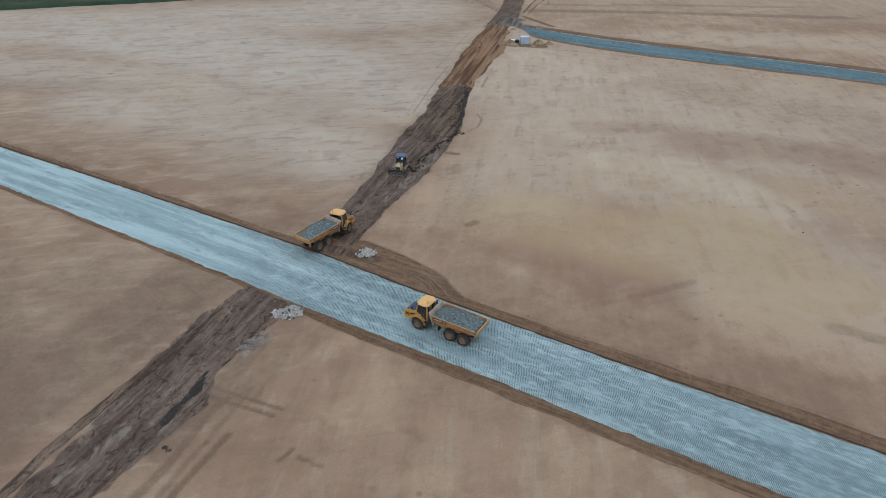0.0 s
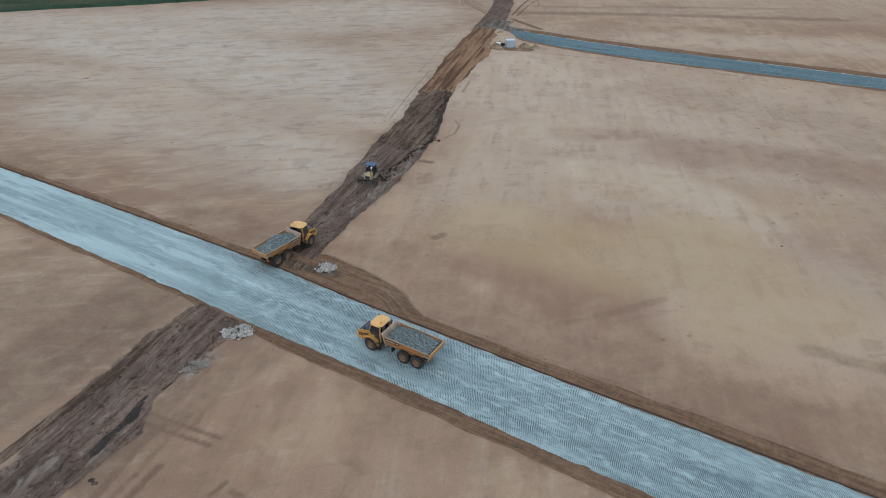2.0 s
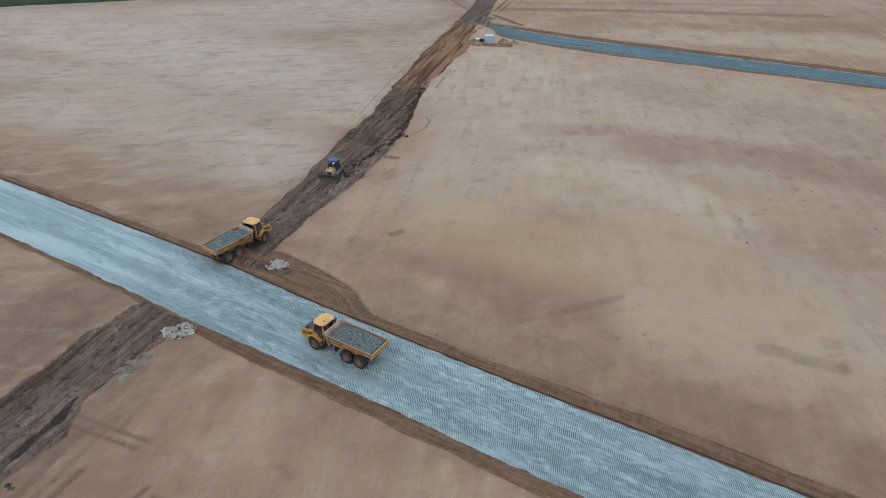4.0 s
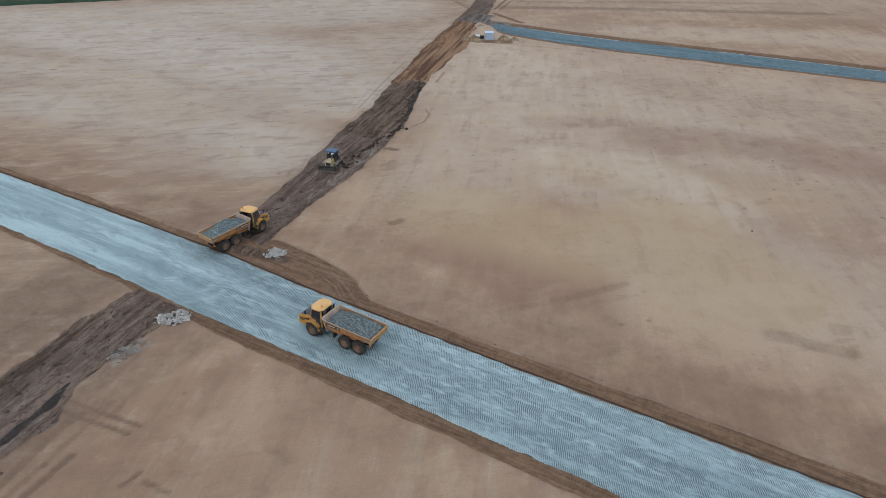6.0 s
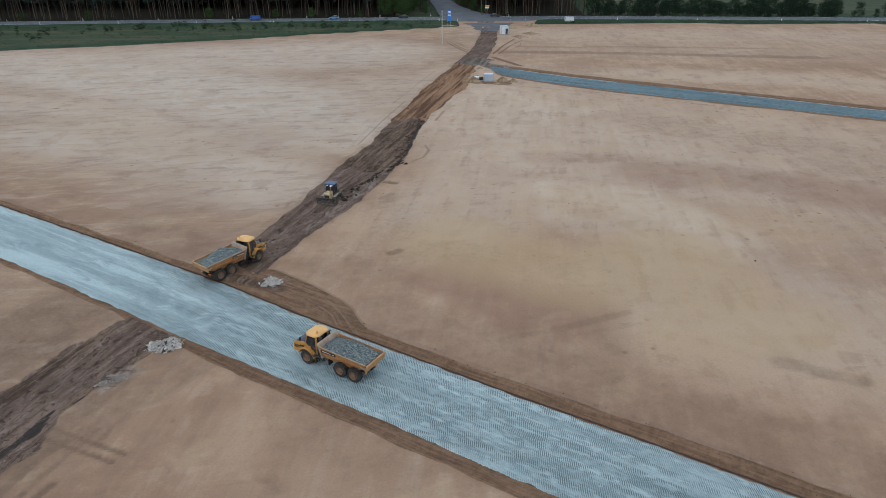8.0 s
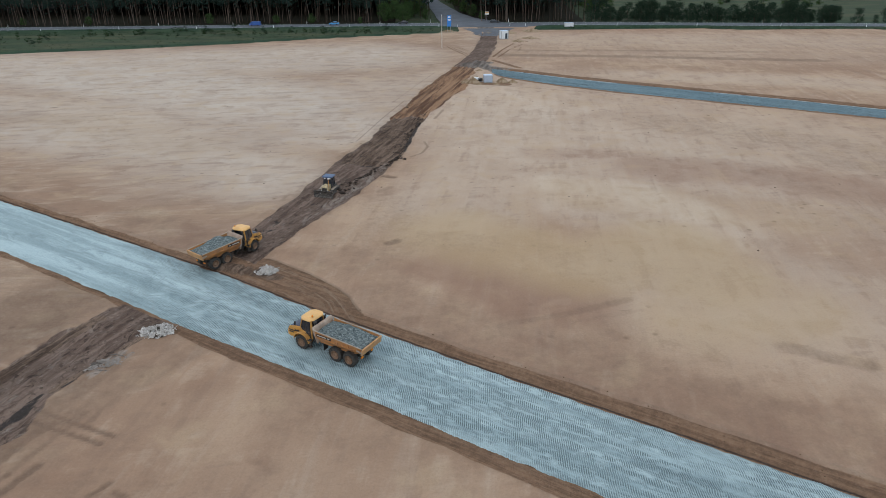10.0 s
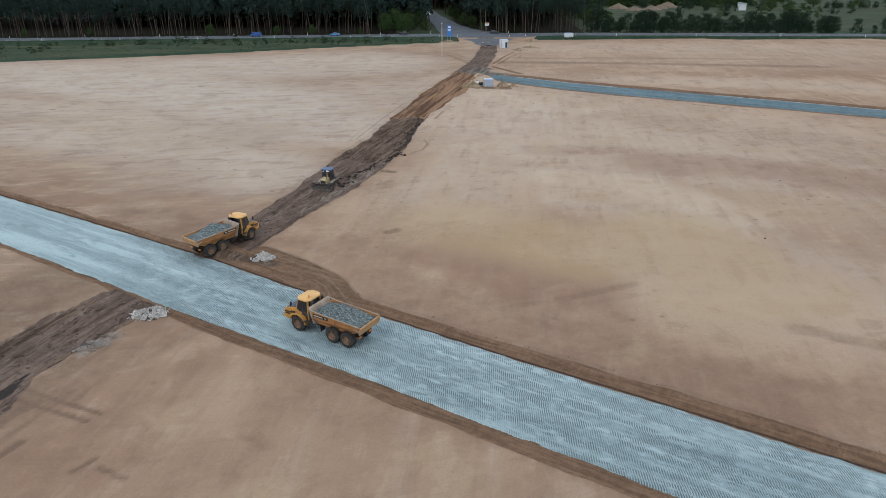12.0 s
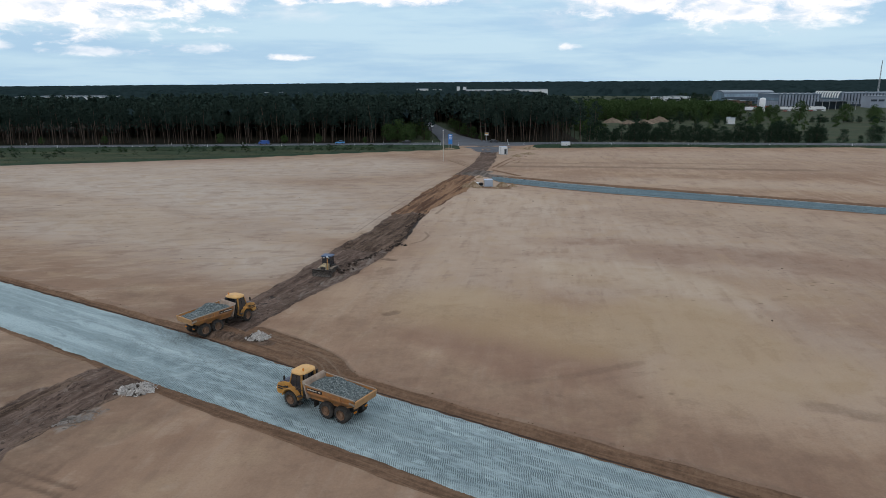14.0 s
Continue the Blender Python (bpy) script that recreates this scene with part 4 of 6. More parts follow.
strip("country_road", MAIN_S, [(x, y + MAIN_WIDTH) for x, y in MAIN_S], 0.58, MAT_ASPHALT, "grey asphalt country road passing the site", "road", 0, 6.0, 6, 0.1, 0.1)
strip("side_road", [(9, 321), (6.5, 345), (5, 366), (-1.5, 429), (-7.5, 511), (-20, 680)], [(40, 321), (25, 345), (18.5, 366), (8, 429), (-2, 511), (-14, 680)], 0.62, MAT_ASPHALT, "asphalt side road leading into the pine wood", "road", 0, 4.0, 6, 0.1, 0.05)
strip("site_entrance", [(23.5, 284), (21, 298), (16, 309), (6, 316)], [(32, 284), (37, 298), (43, 309), (60, 317)], 0.06, MAT_ASPHALT, "asphalt mouth of the site entrance", "road", 0, 1.5, 16, 1.2, 0.0, follow=True)


# ---- articulated haulers ----
def wheel(name, parent, m, r=0.78, w=0.58):
    """A big lugged earthmover tyre on a dished rim; the axle runs along y, the outside is -y."""
    prof = [(0.56 * r, -0.5 * w), (0.66 * r, -0.53 * w), (0.86 * r, -0.5 * w), (0.955 * r, -0.36 * w), (0.97 * r, 0), (0.955 * r, 0.36 * w), (0.86 * r, 0.5 * w), (0.66 * r, 0.53 * w), (0.56 * r, 0.5 * w)]
    bm = lathe(bmesh.new(), prof, 28)
    for i in range(22):
        for side in (-1, 1):
            spin = Matrix.Rotation(2 * math.pi * (i + 0.25 * side) / 22, 4, "Y") @ Matrix.Translation((0, side * 0.24 * w, 0.965 * r)) @ Matrix.Rotation(radians(28 * side), 4, "Z")
            box(bm, -0.055, 0.055, -0.25 * w, 0.25 * w, -0.03, 0.014, 0, spin)
    tyre = part("tyre", bm, MAT_TYRE, parent, smooth=False)
    tyre.matrix_local = m
    prof = [(0.0, -0.30 * w), (0.20 * r, -0.30 * w), (0.22 * r, -0.42 * w), (0.29 * r, -0.42 * w), (0.32 * r, -0.22 * w), (0.50 * r, -0.26 * w), (0.55 * r, -0.48 * w), (0.58 * r, -0.54 * w), (0.58 * r, 0.45 * w), (0.0, 0.45 * w)]
    bm = lathe(bmesh.new(), prof, 20)
    for i in range(10):
        w0 = 2 * math.pi * i / 10
        rod(bm, (0.25 * r * math.cos(w0), -0.40 * w, 0.25 * r * math.sin(w0)), (0.25 * r * math.cos(w0), -0.33 * w, 0.25 * r * math.sin(w0)), 0.025, seg=6)
    part("rim", bm, MAT_RIM, tyre, "muddy ochre wheel rim")
    return tyre


def hauler(name, x, y, z, heading, bend, label):
    """A six-wheeled articulated dump truck. x points ahead of the front axle; the rear turns by bend at the hitch."""
    root = thing(name, pose(x, y, z, 0, 0, heading), label, "dump truck", "articulated dump trucks")
    hitch = Matrix.Translation((-1.35, 0, 0)) @ Matrix.Rotation(radians(bend), 4, "Z") @ Matrix.Translation((1.35, 0, 0))

    def rear(bm):
        bm.transform(hitch)
        return bm

    # front half
    bm = bmesh.new()
    for s in (-1, 1):
        box(bm, -1.25, 1.75, s * 0.45 - 0.09, s * 0.45 + 0.09, 0.72, 1.08, 0.02)
    box(bm, -0.3, 0.3, -0.85, 0.85, 0.62, 0.98, 0.05)
    box(bm, 1.2, 1.85, -0.75, 0.75, 0.62, 1.0, 0.05)
    part("front_frame", bm, MAT_BLACK, root)
    bm = prism(bmesh.new(), [(0.35, 1.05), (1.75, 0.80), (2.05, 0.95), (2.10, 1.40), (1.95, 1.78), (1.2, 2.02), (0.35, 2.12)], -1.08, 1.08, 0.05, 0.22)
    hood = part("hood", bm, MAT_YELLOW, root)
    bm = prism(bmesh.new(), [(0.40, 2.135), (1.2, 2.04), (1.80, 1.88), (1.75, 1.84), (1.2, 1.99), (0.40, 2.09)], -0.80, 0.80)
    part("hood_panel", bm, MAT_HOODTOP, hood, "dark non-slip hood panel with reflected sky painted in")
    for k in range(4):
        bm = box(bmesh.new(), 2.06 - 0.02 * k, 2.13 - 0.03 * k, -0.62, 0.62, 1.10 + 0.14 * k, 1.18 + 0.14 * k, 0.01)
        part("grille_bar", bm, MAT_BLACK, hood)
    for s in (-1, 1):
        bm = box(bmesh.new(), 1.98, 2.115, s * 0.86 - 0.13, s * 0.86 + 0.13, 1.20, 1.36, 0.02)
        part("headlight", bm, MAT_LAMP, hood, "clear headlight")
        for k in range(2):
            bm = box(bmesh.new(), 1.25, 1.85, s * 1.015 - 0.015, s * 1.015 + 0.015, 1.28 + 0.2 * k, 1.40 + 0.2 * k, 0.01)
            part("side_vent", bm, MAT_BLACK, hood, "black side air vent")
        # fender over the wheel
        arc = [(1.02 * math.cos(radians(w)), 0.80 + 1.02 * math.sin(radians(w))) for w in range(12, 173, 20)]
        arc += [(0.94 * math.cos(radians(w)), 0.80 + 0.94 * math.sin(radians(w))) for w in range(172, 11, -20)]
        bm = prism(bmesh.new(), arc, s * 0.82, s * 1.44, 0.012)
        part("fender", bm, MAT_YELLOW, root)
        bm = bmesh.new()
        for k in range(3):
            box(bm, -1.25, -0.85, s * 1.25 - 0.2, s * 1.25 + 0.2, 0.55 + 0.36 * k, 0.60 + 0.36 * k, 0.01)
        for px in (-1.22, -0.88):
            rod(bm, (px, s * 1.42, 0.5), (px, s * 1.42, 1.5), 0.02, seg=6)
        part("ladder", bm, MAT_BLACK, root)
        wheel("wheel", root, pose(0, s * 1.12, 0.80, 0, 0, 0 if s < 0 else 180))
    # cab
    bm = prism(bmesh.new(), [(-1.10, 1.05), (0.42, 1.05), (0.50, 2.06), (0.40, 2.10), (0.10, 1.82), (-1.10, 1.82)], -0.96, 0.96, 0.03)
    cab = part("cab", bm, MAT_YELLOW, root)
    cab.location = (0, 0, 0.06)
    bm = prism(bmesh.new(), [(-1.00, 1.80), (0.12, 1.80), (0.38, 2.06), (0.10, 3.12), (-0.96, 3.12)], -0.93, 0.93, 0.02, 0.14)
    part("cab_glazing", bm, MAT_GLASS, cab, "dark tinted cab windows")
    for s in (-1, 1):
        bm = box(bmesh.new(), -0.98, -0.30, s * 0.975 - 0.02, s * 0.975 + 0.02, 1.14, 1.84, 0.01)
        part("door_panel", bm, MAT_GLASS, cab, "black lower door panel")
    for s in (-1, 1):
        for (x0, x1), w in (((0.43, 0.13), 0.055), ((-0.32, -0.38), 0.045), ((-1.04, -0.98), 0.10)):
            bm = rod(bmesh.new(), (x0, s * 0.92, 1.80 if x0 < 0.4 else 2.05), (x1, s * 0.81, 3.14), w, seg=6)
            part("cab_pillar", bm, MAT_BLACK if w < 0.05 else MAT_YELLOW, cab)
        bm = rod(bmesh.new(), (0.42, s * 0.98, 2.3), (0.72, s * 1.28, 2.35), 0.02, seg=6)
        rod(bm, (0.72, s * 1.28, 2.35), (0.72, s * 1.28, 2.85), 0.02, seg=6)
        box(bm, 0.68, 0.76, s * 1.28 - 0.11, s * 1.28 + 0.11, 2.42, 2.82, 0.02)
        part("mirror", bm, MAT_BLACK, cab)
    bm = bmesh.new()
    rings = []
    for grow, z in ((0.0, 3.08), (0.05, 3.16), (0.0, 3.27), (-0.26, 3.42)):
        x0, x1, hw, cut = -1.20 - grow, 0.32 + grow, 1.00 + grow, 0.36
        plan = [(x0 + cut, -hw), (x1 - cut, -hw), (x1, -hw + cut), (x1, hw - cut), (x1 - cut, hw), (x0 + cut, hw), (x0, hw - cut), (x0, -hw + cut)]
        rings.append([bm.verts.new((px, py, z)) for px, py in plan])
    for lower, upper in zip(rings, rings[1:]):
        for i in range(8):
            bm.faces.new((lower[i], lower[(i + 1) % 8], upper[(i + 1) % 8], upper[i]))
    bm.faces.new(rings[-1])
    bm.faces.new(list(reversed(rings[0])))
    bmesh.ops.recalc_face_normals(bm, faces=bm.faces)
    part("cab_roof", bm, MAT_PALE_YELLOW, cab, "pale yellow cab roof")
    bm = rod(bmesh.new(), (-0.95, 0.55, 3.40), (-0.95, 0.55, 3.50), 0.05)
    rod(bm, (-0.95, 0.55, 3.5), (-0.95, 0.55, 3.64), 0.075, 0.05)
    part("beacon", bm, MAT_AMBER, cab, "amber warning beacon")
    bm = rod(bmesh.new(), (-1.28, -0.82, 1.4), (-1.28, -0.82, 3.05), 0.09)
    rod(bm, (-1.28, -0.82, 3.05), (-1.42, -0.82, 3.2), 0.08)
    part("exhaust", bm, MAT_BLACK, root)
    bm = box(bmesh.new(), -1.55, -1.12, -0.72, 0.95, 1.0, 2.3, 0.06)
    part("engine_bulkhead", bm, MAT_BLACK, root)
    bm = rod(bmesh.new(), (-1.32, 0.62, 2.2), (-1.32, 0.62, 3.05), 0.15, seg=12)
    rod(bm, (-1.32, 0.62, 3.05), (-1.32, 0.62, 3.2), 0.2, 0.17, 12)
    part("air_intake", bm, MAT_BLACK, root)
    for s in (-1, 1):
        bm = prism(bmesh.new(), [(0.55, 1.62), (1.15, 1.50), (1.2, 1.62), (0.6, 1.82)], s * 1.0, s * 1.04)
        part("hood_stripe", bm, MAT_DECAL, hood, "dark stripe along the hood")
        bm = rod(bmesh.new(), (-1.15, s * 0.98, 1.75), (0.25, s * 1.22, 1.75), 0.02, seg=6)
        rod(bm, (0.25, s * 1.22, 1.75), (0.9, s * 1.22, 1.95), 0.02, seg=6)
        part("hand_rail", bm, MAT_BLACK, root)
    # hitch and rear frame
    bm = rod(bmesh.new(), (-1.55, 0, 0.55), (-1.55, 0, 1.25), 0.28, seg=14)
    rod(bm, (-1.2, 0, 0.9), (-2.1, 0, 0.9), 0.34, seg=14)
    part("hitch", bm, MAT_BLACK, root)
    bm = bmesh.new()
    for s in (-1, 1):
        box(bm, -6.9, -1.9, s * 0.42 - 0.1, s * 0.42 + 0.1, 0.85, 1.20, 0.02)
        rod(bm, (-2.6, s * 0.7, 1.1), (-3.9, s * 0.75, 1.55), 0.09)
        box(bm, -5.9, -4.1, s * 0.80 - 0.07, s * 0.80 + 0.07, 0.72, 1.0, 0.03)
    for ax in (-4.175, -5.845):
        rod(bm, (ax, -0.9, 0.8), (ax, 0.9, 0.8), 0.17, seg=10)
        box(bm, ax - 0.3, ax + 0.3, -0.3, 0.3, 0.55, 1.05, 0.08)
    part("rear_frame", rear(bm), MAT_BLACK, root)
    for ax in (-4.175, -5.845):
        for s in (-1, 1):
            wheel("wheel", root, hitch @ pose(ax, s * 1.13, 0.80, 0, 0, 0 if s < 0 else 180))
    # dump body: floor, two sides, headboard
    bm = prism(bmesh.new(), [(-2.0, 1.38), (-2.15, 1.28), (-6.0, 1.28), (-7.40, 1.86), (-7.40, 1.96), (-5.95, 1.40), (-2.2, 1.42)], -1.0, 1.0, 0.01)
    for s in (-1, 1):
        # each station: x, then height of the floor edge, the fold and the top edge
        stations = [(-1.95, 1.40, 2.04, 2.74), (-2.35, 1.40, 2.05, 2.68), (-5.90, 1.42, 2.10, 2.58), (-7.35, 1.90, 2.14, 2.52)]
        rings = []
        for px, z0, z1, z2 in stations:
            ring = [(0.98, z0), (1.39, z1), (1.46, z2), (1.37, z2), (1.30, z1), (0.89, z0)]
            rings.append([bm.verts.new((px, s * py, pz)) for py, pz in ring])
        for ra, rb in zip(rings, rings[1:]):
            for i in range(6):
                j = (i + 1) % 6
                bm.faces.new((ra[i], ra[j], rb[j], rb[i]))
        bm.faces.new(rings[0])
        bm.faces.new(list(reversed(rings[-1])))
        prism(bm, [(-2.2, 1.99), (-6.9, 2.08), (-6.9, 2.17), (-2.2, 2.09)], s * 1.34, s * 1.46)
    head = [(-2.05, 1.36), (-1.62, 2.74), (-1.52, 2.92), (-1.62, 2.94), (-1.74, 2.76), (-2.16, 1.40)]
    bmesh.ops.recalc_face_normals(bm, faces=bm.faces)
    body = part("dump_body", rear(bm), MAT_BODY, root, "scuffed orange-yellow steel dump body")
    part("headboard", rear(prism(bmesh.new(), head, -1.42, 1.42, 0.01)), MAT_WORNBODY, body, "headboard worn to pale bare steel")
    for s in (-1, 1):
        bm = bmesh.new()
        pts = [(-1.65, 2.78), (-2.35, 2.70), (-6.8, 2.57), (-7.48, 2.54)]
        for (xa, za), (xb, zb) in zip(pts, pts[1:]):
            rod(bm, (xa, s * 1.43, za), (xb, s * 1.43, zb), 0.05, seg=8)
        part("top_rail", rear(bm), MAT_RAIL, body, "worn bare-steel top rail")
        bm = box(bmesh.new(), -3.9, -2.15, s * 1.475 - 0.012, s * 1.475 + 0.012, 2.24, 2.52, 0.0)
        part("side_decal", rear(bm), MAT_DECAL, body, "dark decal with pale bars")
        for rx in (-4.6, -5.9):
            bm = prism(bmesh.new(), [(rx - 0.09, 2.02), (rx + 0.09, 2.02), (rx + 0.09, 2.50), (rx - 0.09, 2.50)], s * 1.36, s * 1.50, 0.01, 0.0)
            part("side_rib", rear(bm), MAT_BODY, body)
        for x0, x1 in ((-3.30, -2.25), (-3.75, -3.50)):
            bm = box(bmesh.new(), x0, x1, s * 1.49 - 0.006, s * 1.49 + 0.006, 2.33, 2.43)
            part("decal_bar", rear(bm), MAT_MARK, body)
    bm = prism(bmesh.new(), [(-7.36, 1.84), (-7.50, 1.80), (-7.66, 2.50), (-7.54, 2.54)], -1.47, 1.47, 0.015)
    part("tailgate", rear(bm), MAT_TAIL, body, "scuffed pale orange tailgate")
    for s in (-1, 1):
        bm = prism(bmesh.new(), [(-6.90, 2.20), (-7.50, 2.06), (-7.56, 2.22), (-6.95, 2.34)], s * 1.47, s * 1.54)
        part("tailgate_arm", rear(bm), MAT_RAIL, body)
    for s in (-1, 1):
        bm = box(bmesh.new(), -2.6, -2.55, s * 0.78 - 0.32, s * 0.78 + 0.32, 0.55, 1.25, 0.01)
        part("mudflap", rear(bm), MAT_TYRE, root)
        bm = box(bmesh.new(), -6.98, -6.90, s * 0.75 - 0.16, s * 0.75 + 0.16, 1.02, 1.16, 0.01)
        part("tail_lamp", rear(bm), MAT_AMBER, root, "amber tail lamp")
    # the stone in the body, heaped
    n, k = 92, 46
    U, V = np.meshgrid(np.linspace(-7.35, -1.85, n), np.linspace(-1.33, 1.33, k), indexing="ij")
    hump = np.exp(-((U + 4.3) / 1.75) ** 2 - (V / 1.15) ** 2)
    Z = 2.36 + 0.98 * hump + 0.11 * relief(U + heading, V, 0.4, 4) + 0.10 * relief(U, V + bend, 1.4, 2)
    Z = np.minimum(Z, 2.54 + 1.05 * (1.36 - np.abs(V)))
    edge = (np.abs(V) > 1.3) | (U > -1.9) | (U < -7.3)
    Z = np.where(edge, 2.2, Z)
    w = np.stack([U, V, Z, np.ones_like(U)], -1).reshape(-1, 4) @ np.array(root.matrix_world @ hitch).T
    me = mesh_from_arrays("stone_load", w[:, :3], grid_faces(n, k), MAT_LOAD, False)
    tagged(new("stone_load", me), "heap of blue-grey crushed stone in a dump truck body", "crushed stone", "stone loads", "stuff")
    return root


hauler("articulated_hauler", -2.28, 61.5, -0.27, 148.8, 0.0, "orange-yellow articulated dump truck loaded with stone on the haul road")
hauler("articulated_hauler", -14.6, 83.2, -0.25, 67.0, -14.0, "orange-yellow articulated dump truck turning off the haul road onto earth")


# ---- bulldozer ----
def bulldozer(x, y, heading):
    root = thing("bulldozer", pose(x, y, ground_height(x, y) - 0.02, 0, 0, heading) @ Matrix.Scale(1.0, 4), "small cream-yellow bulldozer with a blue-topped cab pushing dark earth", "bulldozer")
    for s in (-1, 1):
        outline = [(-1.45, 0.12), (-1.2, 0.0), (1.1, 0.0), (1.45, 0.15), (1.6, 0.45), (1.45, 0.78), (1.15, 0.92), (-1.0, 0.98), (-1.5, 0.85), (-1.65, 0.48)]
        bm = prism(bmesh.new(), outline, s * 0.72, s * 1.22, 0.03)
        track = part("crawler_track", bm, MAT_BLACK, root, "muddy steel crawler track")
        for i in range(26):
            w0 = 2 * math.pi * i / 26
            px, pz = 1.50 * math.cos(w0) * (1 if abs(math.cos(w0)) < 0.9 else 1.06), 0.49 + 0.52 * math.sin(w0)
            bm = box(bmesh.new(), -0.07, 0.07, s * 0.97 - 0.26, s * 0.97 + 0.26, -0.02, 0.05, 0, Matrix.Translation((px, 0, pz)) @ Matrix.Rotation(-(w0 - math.pi / 2), 4, "Y"))
            part("track_shoe", bm, MAT_RAIL, track)
    bm = prism(bmesh.new(), [(0.2, 0.5), (1.55, 0.5), (1.62, 1.25), (1.45, 1.5), (0.2, 1.62)], -0.52, 0.52, 0.05)
    part("hood", bm, MAT_DOZER, root)
    bm = box(bmesh.new(), 1.56, 1.66, -0.4, 0.4, 0.6, 1.35, 0.02)
    part("grille", bm, MAT_BLACK, root)
    bm = box(bmesh.new(), -1.4, 0.3, -0.72, 0.72, 0.45, 1.25, 0.05)
    part("chassis", bm, MAT_BLACK, root)
    bm = prism(bmesh.new(), [(-1.0, 1.25), (0.34, 1.25), (0.22, 2.62), (-0.95, 2.62)], -0.74, 0.74, 0.03, 0.08)
    cab = part("cab", bm, MAT_GLASS, root, "dark glazed cab")
    for px in (-0.93, 0.24):
        for s in (-1, 1):
            part("cab_pillar", rod(bmesh.new(), (px, s * 0.67, 1.25), (px * 0.9, s * 0.62, 2.56), 0.05, seg=6), MAT_BLACK, cab)
    part("cab_roof", box(bmesh.new(), -1.1, 0.40, -0.84, 0.84, 2.60, 2.78, 0.06), MAT_BLUEROOF, cab, "blue cab roof")
    part("exhaust", rod(bmesh.new(), (0.9, 0.3, 1.5), (0.9, 0.3, 2.4), 0.05), MAT_BLACK, root)
    part("positioning_mast", rod(bmesh.new(), (1.9, 0.9, 0.9), (1.9, 0.9, 3.0), 0.04), MAT_YELLOW, root)
    part("positioning_antenna", rod(bmesh.new(), (1.9, 0.9, 3.0), (1.9, 0.9, 3.15), 0.14, 0.1, 12), MAT_WHITE, root)
    for s in (-1, 1):
        part("push_arm", box(bmesh.new(), 0.2, 2.1, s * 1.36 - 0.09, s * 1.36 + 0.09, 0.35, 0.6, 0.02), MAT_BLACK, root)
        part("lift_cylinder", rod(bmesh.new(), (1.3, s * 0.42, 1.2), (2.1, s * 0.5, 0.6), 0.06), MAT_STEEL, root)
        part("tail_box", box(bmesh.new(), -1.75, -1.4, s * 0.45 - 0.2, s * 0.45 + 0.2, 0.7, 1.15, 0.03), MAT_BLACK, root)
    blade = [(2.05, 0.02), (2.25, 0.0), (2.12, 0.25), (2.08, 0.55), (2.14, 0.85), (2.28, 1.1), (2.2, 1.14), (2.02, 0.9), (1.98, 0.5)]
    part("blade", prism(bmesh.new(), blade, -1.55, 1.55, 0.0), MAT_BLADE, root, "worn dozer blade caked with earth")
    part("headlamp", box(bmesh.new(), 0.2, 0.3, -0.5, -0.3, 2.4, 2.52, 0.01), MAT_LAMP, cab)
    part("headlamp", box(bmesh.new(), 0.2, 0.3, 0.3, 0.5, 2.4, 2.52, 0.01), MAT_LAMP, cab)
    return root


MAT_BLADE = plain("earth_caked_blade", (0.035, 0.029, 0.026), 0.7, 0, 0.4, 2.5, (0.30, 0.26, 0.22), 0.55)
MAT_DOZER = plain("dusty_cream_yellow_paint", (0.52, 0.41, 0.24), 0.6, 0, 0.3, 1.6, (0.06, 0.047, 0.038), 0.95)
MAT_BLUEROOF = plain("blue_roof_paint", (0.040, 0.090, 0.185), 0.4, 0, 0.2, 1.0, (0.2, 0.17, 0.14), 0.25)
bulldozer(-7.3, 104.0, -104.0)


# ---- woods ----
def tube_arrays(points, radii, seg=6):
    """Vertices and quads of a tapering tube along points."""
    verts, faces = [], []
    for k, (p, r) in enumerate(zip(points, radii)):
        for i in range(seg):
            w = 2 * math.pi * i / seg
            verts.append((p[0] + r * math.cos(w), p[1] + r * math.sin(w), p[2]))
        if k:
            for i in range(seg):
                a0, b0 = (k - 1) * seg + i, (k - 1) * seg + (i + 1) % seg
                faces.append((a0, b0, b0 + seg, a0 + seg))
    return np.array(verts), np.array(faces)


def clump_arrays(rng, centres, radii, leaves, size):
    """Many small leaf cards in clumps round the centres."""
    n = len(centres) * leaves
    c = np.repeat(np.array(centres), leaves, 0)
    r = np.repeat(np.array(radii), leaves)
    d = rng.normal(size=(n, 3))
    d /= np.linalg.norm(d, axis=1)[:, None]
    c = c + d * (r * rng.uniform(0.35, 1.0, n) ** 0.5)[:, None] * np.array([1, 1, 0.62])
    u = rng.normal(size=(n, 3))
    u /= np.linalg.norm(u, axis=1)[:, None]
    v = np.cross(u, rng.normal(size=(n, 3)))
    v /= np.linalg.norm(v, axis=1)[:, None]
    s = size * rng.uniform(0.6, 1.3, n)[:, None]
    quad = np.stack([c - u * s, c - v * s * 0.55, c + u * s, c + v * s * 0.55], 1)
    return quad.reshape(-1, 3), np.arange(n * 4).reshape(-1, 4)


